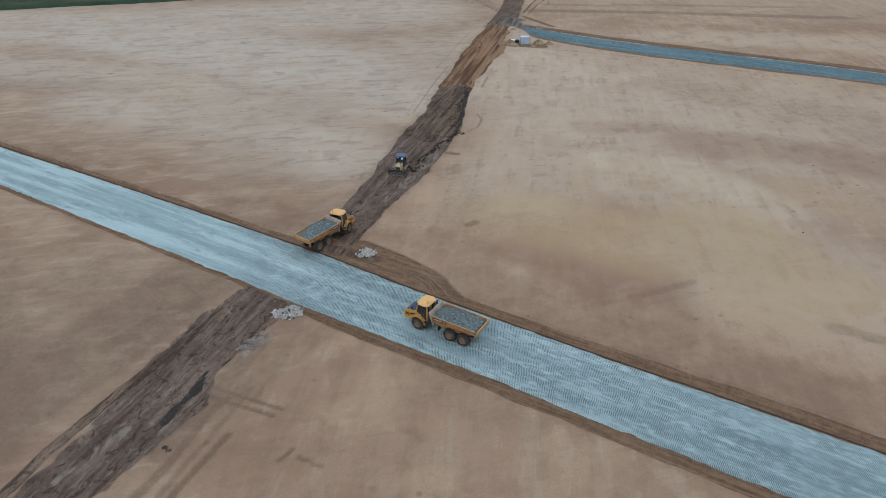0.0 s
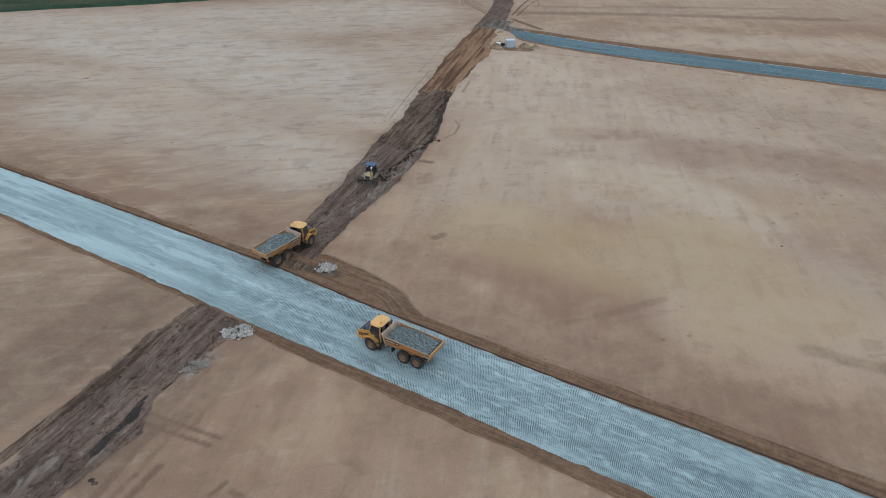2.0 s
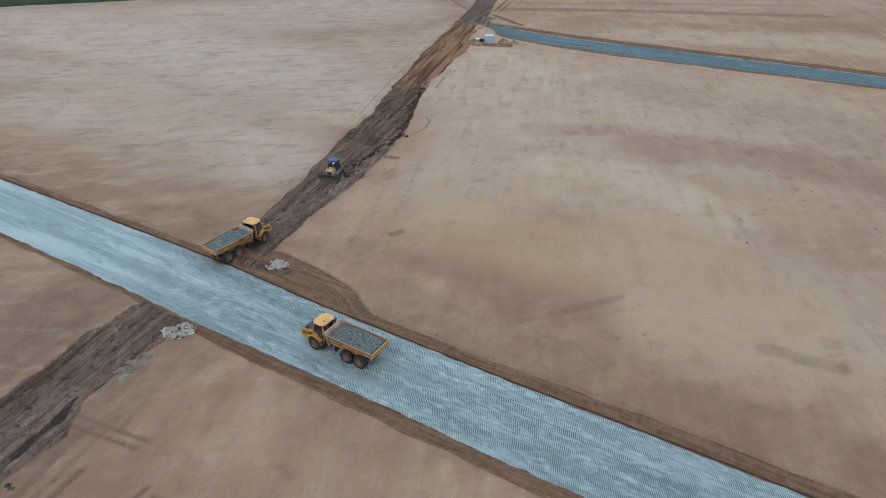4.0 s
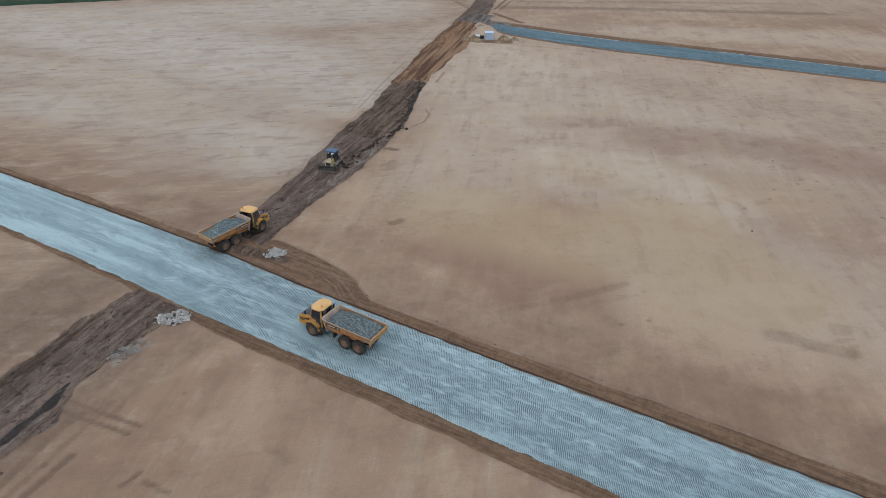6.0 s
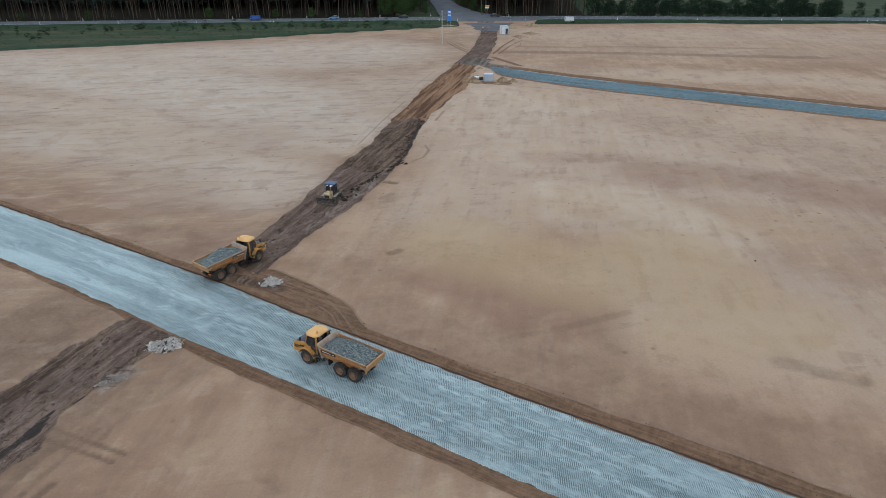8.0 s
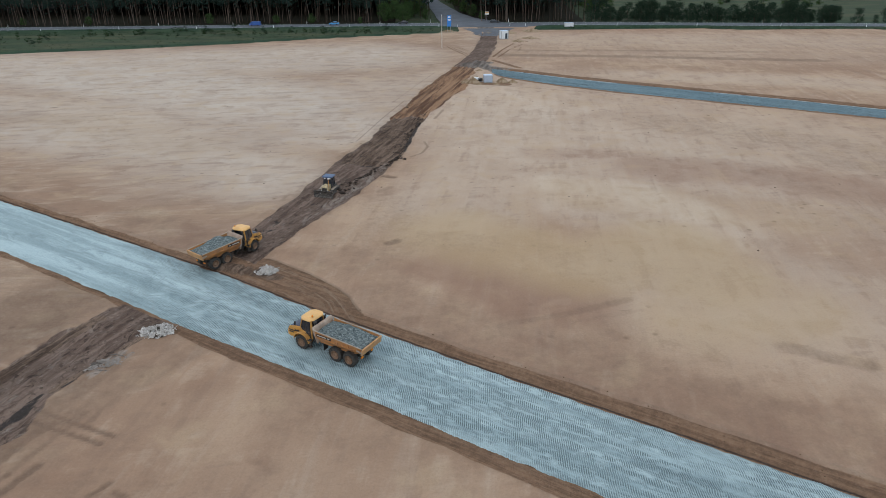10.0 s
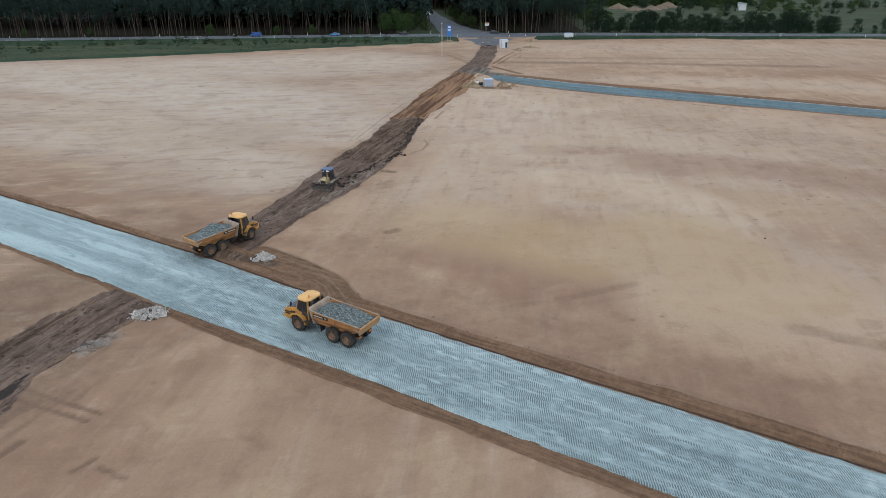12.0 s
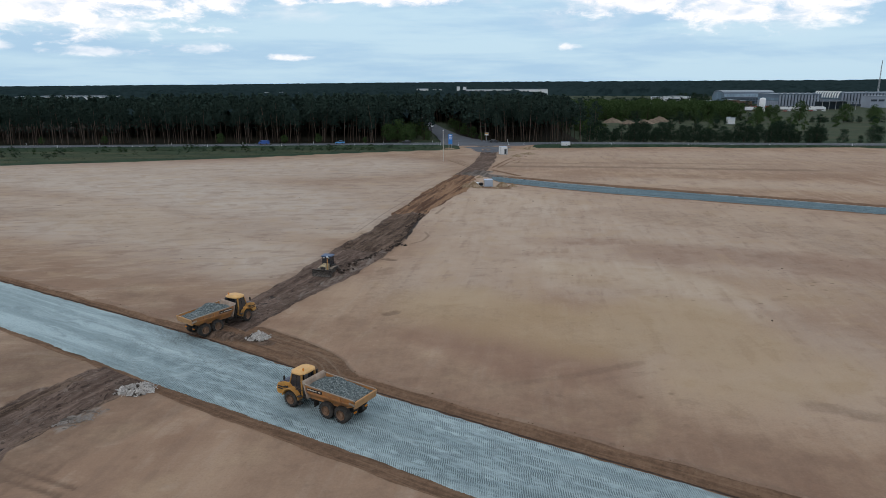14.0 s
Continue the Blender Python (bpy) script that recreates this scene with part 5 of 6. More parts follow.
def pine_arrays(seed, height, leaves=13, limbs=30, size=0.5, crown=(0.36, 0.62)):
    rng = np.random.RandomState(seed)
    lean = rng.normal(0, 0.075, 2)
    zs = np.linspace(0, 1, 6)
    path = [(lean[0] * height * s ** 1.4, lean[1] * height * s ** 1.4, s * height * 0.96) for s in zs]
    trunk = tube_arrays(path, [0.17, 0.14, 0.12, 0.09, 0.06, 0.03])
    centres, radii = [], []
    low = rng.uniform(*crown)
    for k in range(limbs):
        s = low + (1 - low) * (k + 0.5) / limbs
        reach = 2.9 * math.sin(math.pi * min(1.0, 0.22 + 0.80 * (s - low) / (1 - low))) * rng.uniform(0.35, 1.1)
        w = rng.uniform(0, 2 * math.pi)
        centres.append((lean[0] * height * s + reach * math.cos(w), lean[1] * height * s + reach * math.sin(w), s * height))
        radii.append(rng.uniform(0.7, 1.25))
    for _ in range(2):
        s = low - rng.uniform(0.03, 0.2)
        w = rng.uniform(0, 2 * math.pi)
        centres.append((1.3 * math.cos(w), 1.3 * math.sin(w), s * height))
        radii.append(0.5)
    return trunk, clump_arrays(rng, centres, radii, leaves, size)


def broad_arrays(seed, height, leaves=11, clumps=34, spread=0.42, size=0.45, low=0.18):
    rng = np.random.RandomState(seed)
    path = [(0, 0, 0), (0.1, 0, height * 0.25), (0.1, 0.15, height * 0.5), (0, 0.2, height * 0.8)]
    trunk = tube_arrays(path, [0.03 * height, 0.022 * height, 0.014 * height, 0.005 * height])
    centres, radii = [], []
    for k in range(clumps):
        s = low + (0.97 - low) * rng.uniform(0, 1)
        reach = spread * height * math.sin(math.pi * (0.15 + 0.8 * (s - low) / (1 - low))) ** 0.7 * rng.uniform(0.3, 1.0)
        w = rng.uniform(0, 2 * math.pi)
        centres.append((reach * math.cos(w), reach * math.sin(w), s * height))
        radii.append(rng.uniform(0.11, 0.20) * height)
    return trunk, clump_arrays(rng, centres, radii, leaves, size)


def tree_meshes(kind, arrays, bark, leaf):
    (tv, tf), (cv, cf) = arrays
    return mesh_from_arrays("trunk", tv, tf, bark), mesh_from_arrays("crown", cv, cf, leaf, False)


def plant(name, meshes, x, y, scale, turn, label, category, group, z=None):
    root = thing(name, pose(x, y, ground_z(x, y) if z is None else z, 0, 0, turn) @ Matrix.Scale(scale, 4), label, category, group)
    for key, me in zip(("trunk", "crown"), meshes):
        ob = new(key, me)
        ob.parent = root
    return root


def ground_z(x, y):
    return ground_height(x, y) - 0.05


PINES = [tree_meshes("pine", pine_arrays(20 + k, 19.0, 30, 30, 0.32, (0.47, 0.72)), MAT_BARK if k % 3 else MAT_DARKBARK, MAT_PINE) for k in range(9)]
BROADS = [tree_meshes("broad", broad_arrays(40 + k, 8.0, 44, 70, 0.40, 0.20, 0.14), MAT_DARKBARK, MAT_BROAD) for k in range(3)]
DARKS = [tree_meshes("dark", broad_arrays(60 + k, 8.0, 40, 56, 0.40, 0.20, 0.03), MAT_DARKBARK, MAT_SHRUB) for k in range(3)]
SCRUBS = [tree_meshes("scrub", broad_arrays(70 + k, 8.0, 26, 24, 0.6, 0.34, 0.02), MAT_DARKBARK, MAT_GRASS if k else MAT_SHRUB) for k in range(3)]
rng = np.random.RandomState(8)


def edge_y(x):
    return float(np.interp(x, [p[0] for p in MAIN_S], [p[1] for p in MAIN_S])) + MAIN_WIDTH


def pine_edge(x0, x1, rows, group):
    for row in range(rows):
        x = x0 + row * 1.3
        while x < x1:
            x += rng.choice([1.4, 2.4, 3.6, 5.0, 7.0]) * rng.uniform(0.8, 1.2)
            y = edge_y(x) + 5 + row * 5.0 + rng.uniform(-2.0, 2.0)
            if -17 < x < 26 and y > 324:
                continue
            plant("pine_tree", PINES[rng.randint(9)], x, y, rng.uniform(0.62, 1.14), rng.uniform(0, 360), "tall dark pine with a bare reddish trunk beside the road", "tree", group, 0.3)


pine_edge(-262, -18, 3, "pines along the country road")
pine_edge(22, 78, 3, "pines beyond the junction")


def scattered(name, sources, places, label, category, kind="stuff"):
    """One object that holds many copies of trunk and crown arrays."""
    obs = []
    for part_index, (key, mat) in enumerate((("trunk", sources[0][2]), ("crown", sources[0][3]))):
        V, F, at = [], [], 0
        for k, (x, y, z, s, w) in enumerate(places):
            v, f = sources[k % len(sources)][part_index]
            c, q = math.cos(w) * s, math.sin(w) * s
            V.append(np.stack([c * v[:, 0] - q * v[:, 1] + x, q * v[:, 0] + c * v[:, 1] + y, v[:, 2] * s + z], 1))
            F.append(f + at)
            at += len(v)
        obs.append(mesh_from_arrays(key, np.concatenate(V), np.concatenate(F), mat, False))
    root = thing(name, Matrix(), label, category, "", kind)
    for key, me in zip(("trunk", "crown"), obs):
        tagged(new(key, me), kind=kind).parent = root
    return root


def wood_places(count, x0, x1, y0, y1, keep):
    out = []
    while len(out) < count:
        x, y = rng.uniform(x0, x1), rng.uniform(y0, y1)
        if keep(x, y):
            out.append((x, y, 0.2, rng.uniform(0.76, 1.12), rng.uniform(0, 6.28)))
    return out


def side_x(y):
    return float(np.interp(y, [321, 345, 366, 429, 511, 680, 900], [23, 15, 11, 3, -5, -17, -30]))


light_pines = [(*pine_arrays(80 + k, 19.0, 6, 26, 0.80), MAT_DARKBARK, MAT_PINE) for k in range(4)]
scattered("pine_wood", light_pines, wood_places(1500, -400, 80, 342, 500, lambda x, y: y > edge_y(x) + 18 and abs(x - side_x(y)) > (8.5 if y < 470 else 5.5 if y < 492 else 0) and not (x < -190 and y > 440) and x < 76 + (y - 350) * 0.1) + [(-14 + 2.4 * k, 500 + (k % 3) * 6, 0.2, 0.95 + 0.02 * (k % 4), 1.3 * k) for k in range(9)],
          "dense dark pine wood behind the country road", "wood")


def far_canopy():
    """The roof of the woods out to the horizon, uneven at every scale; its near stretch is a sheet added to keep
    skylight out of the wood.
    """
    xs = spaced(-4200, -420, 420, 4200, 5.0, 1.035)
    ys = spaced(364, 372, 1000, 4700, 5.0, 1.03)
    X, Y = np.meshgrid(xs, ys, indexing="ij")
    rough = np.random.RandomState(5).rand(*X.shape)
    Z = 12.0 + 2.5 * smooth(Y, 440, 520) + smooth(Y, 1200, 3900) * (11.0 + np.where(X > 0, 6.0, 15.0) * np.clip(X / 2400, -1.3, 1)) + 3.0 * relief(X, Y, 60, 3) + 7.0 * (rough ** 2 - 0.33) + 3 * relief(X, Y, 400, 2)
    for x0, x1, y0, y1, dip in ((10, 205, 860, 1094, 3.2), (-470, -300, 610, 698, 3.0), (-250, -170, 760, 898, 2.0), (-60, 12, 900, 1096, 1.0)):
        Z = Z - dip * smooth(inside([(x0, y0), (x0, y1)], [(x1, y0), (x1, y1)], X, Y), 0, 12)
    open_land = np.maximum.reduce([smooth(inside([(84, 400), (140, 1500)], [(900, 300), (1500, 950)], X, Y), 0, 20), smooth(inside([(-420, 430), (-420, 640)], [(-205, 430), (-215, 640)], X, Y), 0, 10), smooth(6 - np.abs(X + 4.5), 0, 4) * (Y < 505),
                                    smooth(10 - np.abs(X - np.interp(Y, [345, 366, 429, 511], [20, 11, 3, -5])), 0, 3) * (Y < 495), smooth(X, 70, 76) * (Y < 410)])
    Z = np.where(Y > 505, Z * (1 - open_land) - 4.0 * open_land, Z)
    shut = ((open_land < 0.5) | (Y > 505)).ravel()
    quads = grid_faces(len(xs), len(ys))
    quads = quads[shut[quads].all(1)]
    me = mesh_from_arrays("far_woods", np.stack([X, Y, Z], -1).reshape(-1, 3), quads, MAT_CANOPY, False)
    return tagged(new("far_woods", me), "dark roof of distant pine woods reaching the horizon, with an added near shading sheet", "wood", kind="stuff")


far_canopy()

# roadside growth and the open land
for k in range(54):
    x = 79 + k * 2.0 + rng.uniform(-0.9, 0.9)
    s = rng.uniform(0.55, 1.25) * (1.0 if k < 48 else 0.75)
    plant("roadside_bush", DARKS[k % 3], x, edge_y(x) + 5 + rng.uniform(-1.5, 3), s, rng.uniform(0, 360), "dense dark-green bush beside the country road", "bush", "bushes along the country road", 0.2)
for x, y, s in ((184, 323, 0.85), (188, 325, 0.8), (194, 318, 0.8), (202, 318, 0.45), (210, 322, 1.0), (214, 324, 0.9)):
    plant("young_pine", DARKS[int(x) % 3], x, y, s, x * 7, "young dark pine standing alone in rough grass", "tree", "young trees by the meadow", 0.1)
broad_src = [(*broad_arrays(90 + k, 9.0, 18, 34, 0.44, 0.42, 0.04), MAT_DARKBARK, MAT_BROAD) for k in range(4)]
scattered("broadleaf_grove", broad_src, [(x, y, z, s * (0.75 + (y > 500) * 0.55), w) for x, y, z, s, w in wood_places(330, 84, 265, 372, 640, lambda x, y: (y > 508 and 100 < x < 262 - (640 - y) * 0.25) or (y < 505 and (x < 100 + (y - 372) * 0.06 or (x > 165 and rng.uniform() < 0.16))))],
          "grove of fresh green broadleaf trees and scrub", "trees")
dark_src = [(*broad_arrays(100 + k, 9.0, 16, 30, 0.42, 0.42, 0.03), MAT_DARKBARK, MAT_SHRUB) for k in range(3)]
scattered("field_hedge", dark_src, [(rng.uniform(140, 250), rng.uniform(420, 540), 0, rng.uniform(0.4, 0.95), rng.uniform(0, 6)) for _ in range(26)] + [(262 + rng.uniform(0, 60), 482 + rng.uniform(-4, 4), 0, rng.uniform(0.3, 0.55), rng.uniform(0, 6)) for _ in range(26)] + [(rng.uniform(90, 330), rng.uniform(690, 860), 0, rng.uniform(0.6, 1.3), rng.uniform(0, 6)) for _ in range(170)] + [(rng.uniform(330, 640), rng.uniform(930, 990), 0, rng.uniform(0.9, 1.5), rng.uniform(0, 6)) for _ in range(110)],
          "loose hedges and dark trees round the works yard", "trees")
for x, y, s in ((265.0, 497, 1.75), (288.5, 482, 1.6), (258, 530, 1.3), (246, 520, 1.2), (285, 575, 1.1), (272, 560, 1.0), (236, 500, 1.3), (319, 500, 1.4), (316, 490, 1.2)):
    plant("broadleaf_tree", BROADS[int(x) % 3], x, y, s, x, "round-crowned green tree at the edge of the meadow", "tree", "meadow trees", 0.0)
for k, (x, y, s) in enumerate(((-9, 353, 1.0), (-13, 356, 1.3), (-7, 364, 1.0), (-17, 354, 1.1), (-5, 378, 0.9), (-8, 394, 1.0), (24, 374, 0.75), (20, 392, 0.8), (17, 406, 0.75), (28, 362, 0.5), (14, 420, 0.8), (1.5, 361, 0.6), (-0.5, 374, 0.8), (-2.6, 388, 0.9), (-4.2, 402, 0.9), (-6.0, 418, 1.0), (-8.0, 436, 1.1), (-28, 349, 0.35), (-66, 348, 0.5), (-50, 349, 0.55), (-96, 347, 0.6), (-150, 345, 0.5), (-180, 345, 0.45))):
    plant("roadside_shrub", BROADS[k % 3], x, y - (24 if y < 400 else 0), s, 50 * k, "fresh green shrub at the foot of the pines", "bush", "shrubs at the wood's edge", 0.3)
for k in range(110):
    x = -225 + 215 * ((k // 4) / 27) ** 1.25 + rng.uniform(-7, 7)
    y = edge_y(x) - MAIN_WIDTH - rng.uniform(5, 22 + (x < -120) * 18)
    plant("verge_shrub", SCRUBS[k % 3], x, y, rng.uniform(0.14, 0.32), 40 * k, "low scrubby bush in the grass verge", "bush", "scrub on the verge")


tuft_rng = np.random.RandomState(31)
tufts = []
while len(tufts) < 1600:
    x = tuft_rng.uniform(-235, 215)
    top = edge_y(x) - MAIN_WIDTH - 1.5
    low = float(np.interp(x, [p[0] for p in FIELD_END], [p[1] for p in FIELD_END])) + 1.0
    y = tuft_rng.uniform(low, max(top, low + 1))
    if not 6 < x < 62:
        tufts.append((x, y, 0.12))
tv, tf = clump_arrays(tuft_rng, tufts, tuft_rng.uniform(0.4, 1.2, len(tufts)), 7, 0.18)
tagged(new("rough_grass", mesh_from_arrays("rough_grass", tv, tf, MAT_GRASS, False)), "rough grass and weeds on the road verge", "grass", kind="stuff")


def sand_heap(x, y, size, height, label="heap of dug sand on open ground", name="sand_heap", group="sand heaps", mat=None):
    n = 22
    U, V = np.meshgrid(np.linspace(-1, 1, n), np.linspace(-1, 1, n), indexing="ij")
    r = np.hypot(U, V) * (1 + 0.35 * relief(U * 3 + x, V * 3 + y, 1.0, 2))
    Z = height * np.clip(1 - r, 0, 1) ** 0.85 * (1 + 0.3 * relief(U * 4 + x, V * 4, 1.0, 3)) - 0.12
    me = mesh_from_arrays(name, np.stack([U * size, V * size * 0.8, Z], -1).reshape(-1, 3), grid_faces(n, n), mat or MAT_SANDHEAP)
    ob = tagged(new(name, me), label, "heap", group)
    ob.matrix_world = pose(x, y, ground_z(x, y))
    return ob


MAT_DARKSAND = plain("weathered_sand", (0.21, 0.165, 0.125), 0.95, 0, 0.35, 0.3, (0.10, 0.075, 0.055), 0.5, 0.1)
for x, y, s, h in ((128, 488, 9, 4.8), (134, 468, 8, 4.2), (147, 474, 9, 4.0), (165, 500, 10, 5.0), (112, 492, 7, 3.0), (156, 486, 7, 3.6)):
    sand_heap(x, y, s * 0.75, h * 0.8, mat=MAT_DARKSAND)


# ---- buildings of the works ----
MAT_ROOF = plain("pale_grey_roof_sheet", (0.20, 0.25, 0.29), 0.5, 0.1, 0.2, 0.05)
MAT_CLAD = plain("blue_grey_cladding", (0.11, 0.155, 0.205), 0.5, 0.1, 0.25, 0.05)
MAT_PALECLAD = plain("silver_white_cladding", (0.29, 0.33, 0.39), 0.45, 0.1, 0.2, 0.05)
MAT_WINDOW = plain("dark_window_band", (0.05, 0.065, 0.08), 0.15, 0, 0.2, 0.2)
MAT_RED = plain("red_paint", (0.42, 0.03, 0.025), 0.4, 0, 0.2, 0.5)
MAT_CAR_BLUE = plain("blue_car_paint", (0.04, 0.10, 0.30), 0.3, 0, 0.1, 0.5)
MAT_CAR_LIGHTBLUE = plain("bright_blue_car_paint", (0.05, 0.25, 0.50), 0.3, 0, 0.1, 0.5)
MAT_CAR_DARK = plain("dark_car_paint", (0.03, 0.032, 0.036), 0.3, 0, 0.1, 0.5)
MAT_CAR_SILVER = plain("silver_car_paint", (0.5, 0.52, 0.54), 0.3, 0.3, 0.1, 0.5)


def hall(name, x, y, length, depth, height, turn, clad, label, bays=0, roof_rise=1.2, saw=0, window_band=True, group="works halls"):
    root = thing(name, pose(x, y, -0.2, 0, 0, turn), label, "building", group)
    part("wall", box(bmesh.new(), 0, length, 0, depth, 0, height, 0.0), clad, root)
    if saw:
        for k in range(saw):
            x0, w = length * k / saw, length / saw
            part("roof_bay", prism(bmesh.new(), [(x0, height), (x0 + w * 0.96, height), (x0 + w * 0.25, height + 2.6), (x0 + w * 0.1, height + 2.6)], 0.3, depth), MAT_ROOF, root)
    else:
        arc = [(-0.6, height)] + [(length * s, height + roof_rise * math.sin(math.pi * s)) for s in (0.02, 0.25, 0.5, 0.75, 0.98)] + [(length + 0.6, height)]
        part("roof", prism(bmesh.new(), arc, -0.6, depth + 0.6), MAT_ROOF, root)
    for k in range(bays):
        w = length / bays
        part("panel", box(bmesh.new(), k * w + w * 0.12, k * w + w * 0.62, -0.35, 0.0, 0.6, height - 0.6), MAT_PALECLAD, root)
    if window_band:
        for k in range(int(length / 8)):
            part("window", box(bmesh.new(), k * 8 + 0.8, k * 8 + 7.2, -0.12, 0.0, height * 0.55, height * 0.72), MAT_WINDOW, root)
    return root


def vaulted_hall():
    """Barrel-roofed hall with glazed bands; its local x runs into the depth, local y along the front."""
    root = thing("works_hall", pose(428.0, 880, -0.2, 0, 0, 90), "wide pale-blue works hall with a glazed barrel roof", "building", "works halls")
    arch = [(0, 0), (0, 9.0), (1.2, 12.2), (4.0, 14.6), (10.0, 16.4), (20.0, 16.9), (30.0, 16.4), (38.0, 13.0), (40.0, 9.0), (40.0, 0)]
    part("wall", prism(bmesh.new(), arch, 0, 64), MAT_CLAD, root)
    part("roof", prism(bmesh.new(), [(3.6, 14.7), (10.0, 16.6), (20.0, 17.2), (30.0, 16.6), (36.6, 14.2), (30.0, 16.3), (20.0, 16.85), (10.0, 16.3)], -0.8, 64.8), MAT_ROOF, root)
    for k in range(16):
        for z0, z1 in ((2.2, 4.4), (5.6, 7.0)):
            part("window", box(bmesh.new(), -0.15, 0.05, k * 4 + 0.3, k * 4 + 3.7, z0, z1), MAT_WINDOW, root)
        part("roof_light", prism(bmesh.new(), [(-0.12, 9.3), (1.02, 12.2), (1.4, 12.2), (0.3, 9.3)], k * 4 + 0.2, k * 4 + 3.8), MAT_BLUEGLASS, root)
    part("eave", box(bmesh.new(), -0.6, 0.1, -0.5, 64.5, 8.6, 9.3), MAT_PALECLAD, root)
    for k in range(9):
        top = 9.0 + 7.0 * math.sin(math.pi * (k + 0.5) / 9)
        part("gable_pane", box(bmesh.new(), k * 4.4 + 0.5, k * 4.4 + 4.2, 64.0, 64.2, 1.0, top - 0.8), MAT_BLUEGLASS, root)


def panelled_hall(name, x, y, width, depth, height, panels, label, ribs=0):
    root = thing(name, pose(x, y, -0.2), label, "building", "works halls")
    part("wall", box(bmesh.new(), 0, width, 0, depth, 0, height, 0.05), MAT_CLAD, root)
    w = width / panels
    for k in range(panels):
        part("panel", box(bmesh.new(), k * w + w * 0.1, k * w + w * 0.60, -0.7, 0.0, 2.6, height - 0.5, 0.05), MAT_PALECLAD, root)
        part("window", box(bmesh.new(), k * w + w * 0.64, k * w + w * 0.98, -0.12, 0.0, 3.0, height - 1.4), MAT_WINDOW, root)
    part("plinth", box(bmesh.new(), -0.1, width, -0.9, 0.0, 0, 2.4), MAT_WINDOW, root)
    part("roof", box(bmesh.new(), -0.5, width + 0.5, -0.9, depth + 0.5, height, height + 0.5, 0.05), MAT_ROOF, root)
    for k in range(int(depth / 5)):
        part("side_panel", box(bmesh.new(), -0.25, 0.0, k * 5 + 0.4, k * 5 + 4.6, 1.0, height * 0.5), MAT_CLADLIGHT, root)
        part("side_window", box(bmesh.new(), -0.15, 0.0, k * 5 + 0.4, k * 5 + 4.6, height * 0.56, height * 0.74), MAT_BLUEGLASS, root)
    for k in range(ribs):
        arc = [(-3.6 * math.cos(v), height - 5.5 + 7.5 * math.sin(v)) for v in np.linspace(0, math.pi / 2, 6)]
        inner = [(-2.9 * math.cos(v), height - 5.5 + 6.8 * math.sin(v)) for v in np.linspace(math.pi / 2, 0, 6)]
        part("roof_rib", prism(bmesh.new(), arc + inner, depth * (k + 0.2) / ribs, depth * (k + 0.55) / ribs), MAT_WHITE, root)
    for k in range(7):
        part("roof_vent", box(bmesh.new(), width * (k + 0.3) / 7, width * (k + 0.3) / 7 + 2.5, 6, 9, height + 0.4, height + 1.5, 0.1), MAT_ROOF, root)


MAT_BLUEGLASS = plain("sky_blue_glazing", (0.20, 0.29, 0.36), 0.2, 0, 0.3, 0.1)
MAT_CLADLIGHT = plain("lilac_grey_cladding", (0.24, 0.28, 0.34), 0.5, 0.1, 0.2, 0.05)
MAT_BRICK = plain("brown_brick_shed_wall", (0.20, 0.135, 0.095), 0.9, 0, 0.35, 0.1)
vaulted_hall()
panelled_hall("striped_hall", 366, 740, 44, 50, 14.8, 13, "works hall clad in pale upright panels")
panelled_hall("ribbed_hall", 461, 790, 95, 54, 15.0, 26, "long works hall with white curved roof ribs", ribs=10)


def canopy_building():
    root = thing("canopy_building", pose(391, 700, -0.1), "low loading canopy with a thin grey roof in the works yard", "building", "works halls")
    part("roof", prism(bmesh.new(), [(0, 10.2), (36, 7.4), (36, 8.1), (0, 10.9)], 0, 18), MAT_ROOF, root)
    part("back_wall", box(bmesh.new(), 2, 35, 17, 17.6, 0, 7.6), MAT_WINDOW, root)
    for k in range(6):
        part("post", rod(bmesh.new(), (1 + k * 6.8, 1.0, -0.2), (1 + k * 6.8, 1.0, 9.9 - k * 0.52), 0.25), MAT_STEEL, root)


canopy_building()
hall("office_block", 467, 745, 40, 16, 12.4, 0, MAT_PALECLAD, "pale office block with dark window bands", roof_rise=0.3)
for x, y, w, h in ((311, 805, 22, 6.0), (336, 800, 14, 7.2), (352, 812, 18, 5.6), (300, 790, 9, 4.6)):
    hall("brick_shed", x, y, w, 12, h, 0, MAT_BRICK, "low brown brick shed beside the works yard", roof_rise=0.8)
hall("office_block", 281.5, 850, 29, 14, 10.8, 0, MAT_WHITE, "white flat office block behind trees", roof_rise=0.3)
hall("office_block", 267, 860, 12, 10, 10.0, -3, MAT_WHITE, "small white office block behind trees", roof_rise=0.3)
hall("storage_shed", 202, 466, 4.2, 4, 4.6, 8, MAT_WHITE, "small white storage shed among bushes", roof_rise=0.3)
hall("distant_block", 38, 1100, 133, 30, 17.2, 0, MAT_WHITE, "long white building above the distant woods", window_band=False, roof_rise=0.3)
hall("distant_tower", 26, 1095, 5, 12, 21.8, 0, MAT_WHITE, "white stair tower of a distant long building", window_band=False, roof_rise=0.2)
hall("distant_tower", 36, 1095, 5, 12, 21.2, 0, MAT_WHITE, "white stair tower of a distant long building", window_band=False, roof_rise=0.2)
hall("white_building", -235, 900, 48, 20, 16.2, 0, MAT_WHITE, "white building showing above the woods", roof_rise=0.3)
hall("long_white_hall", -434, 700, 102, 30, 15.6, 0, MAT_WHITE, "long low white hall above the pine wood", roof_rise=0.3)
hall("white_building", -38, 1100, 18, 20, 18.4, 0, MAT_WHITE, "white building showing above the woods", roof_rise=0.3)
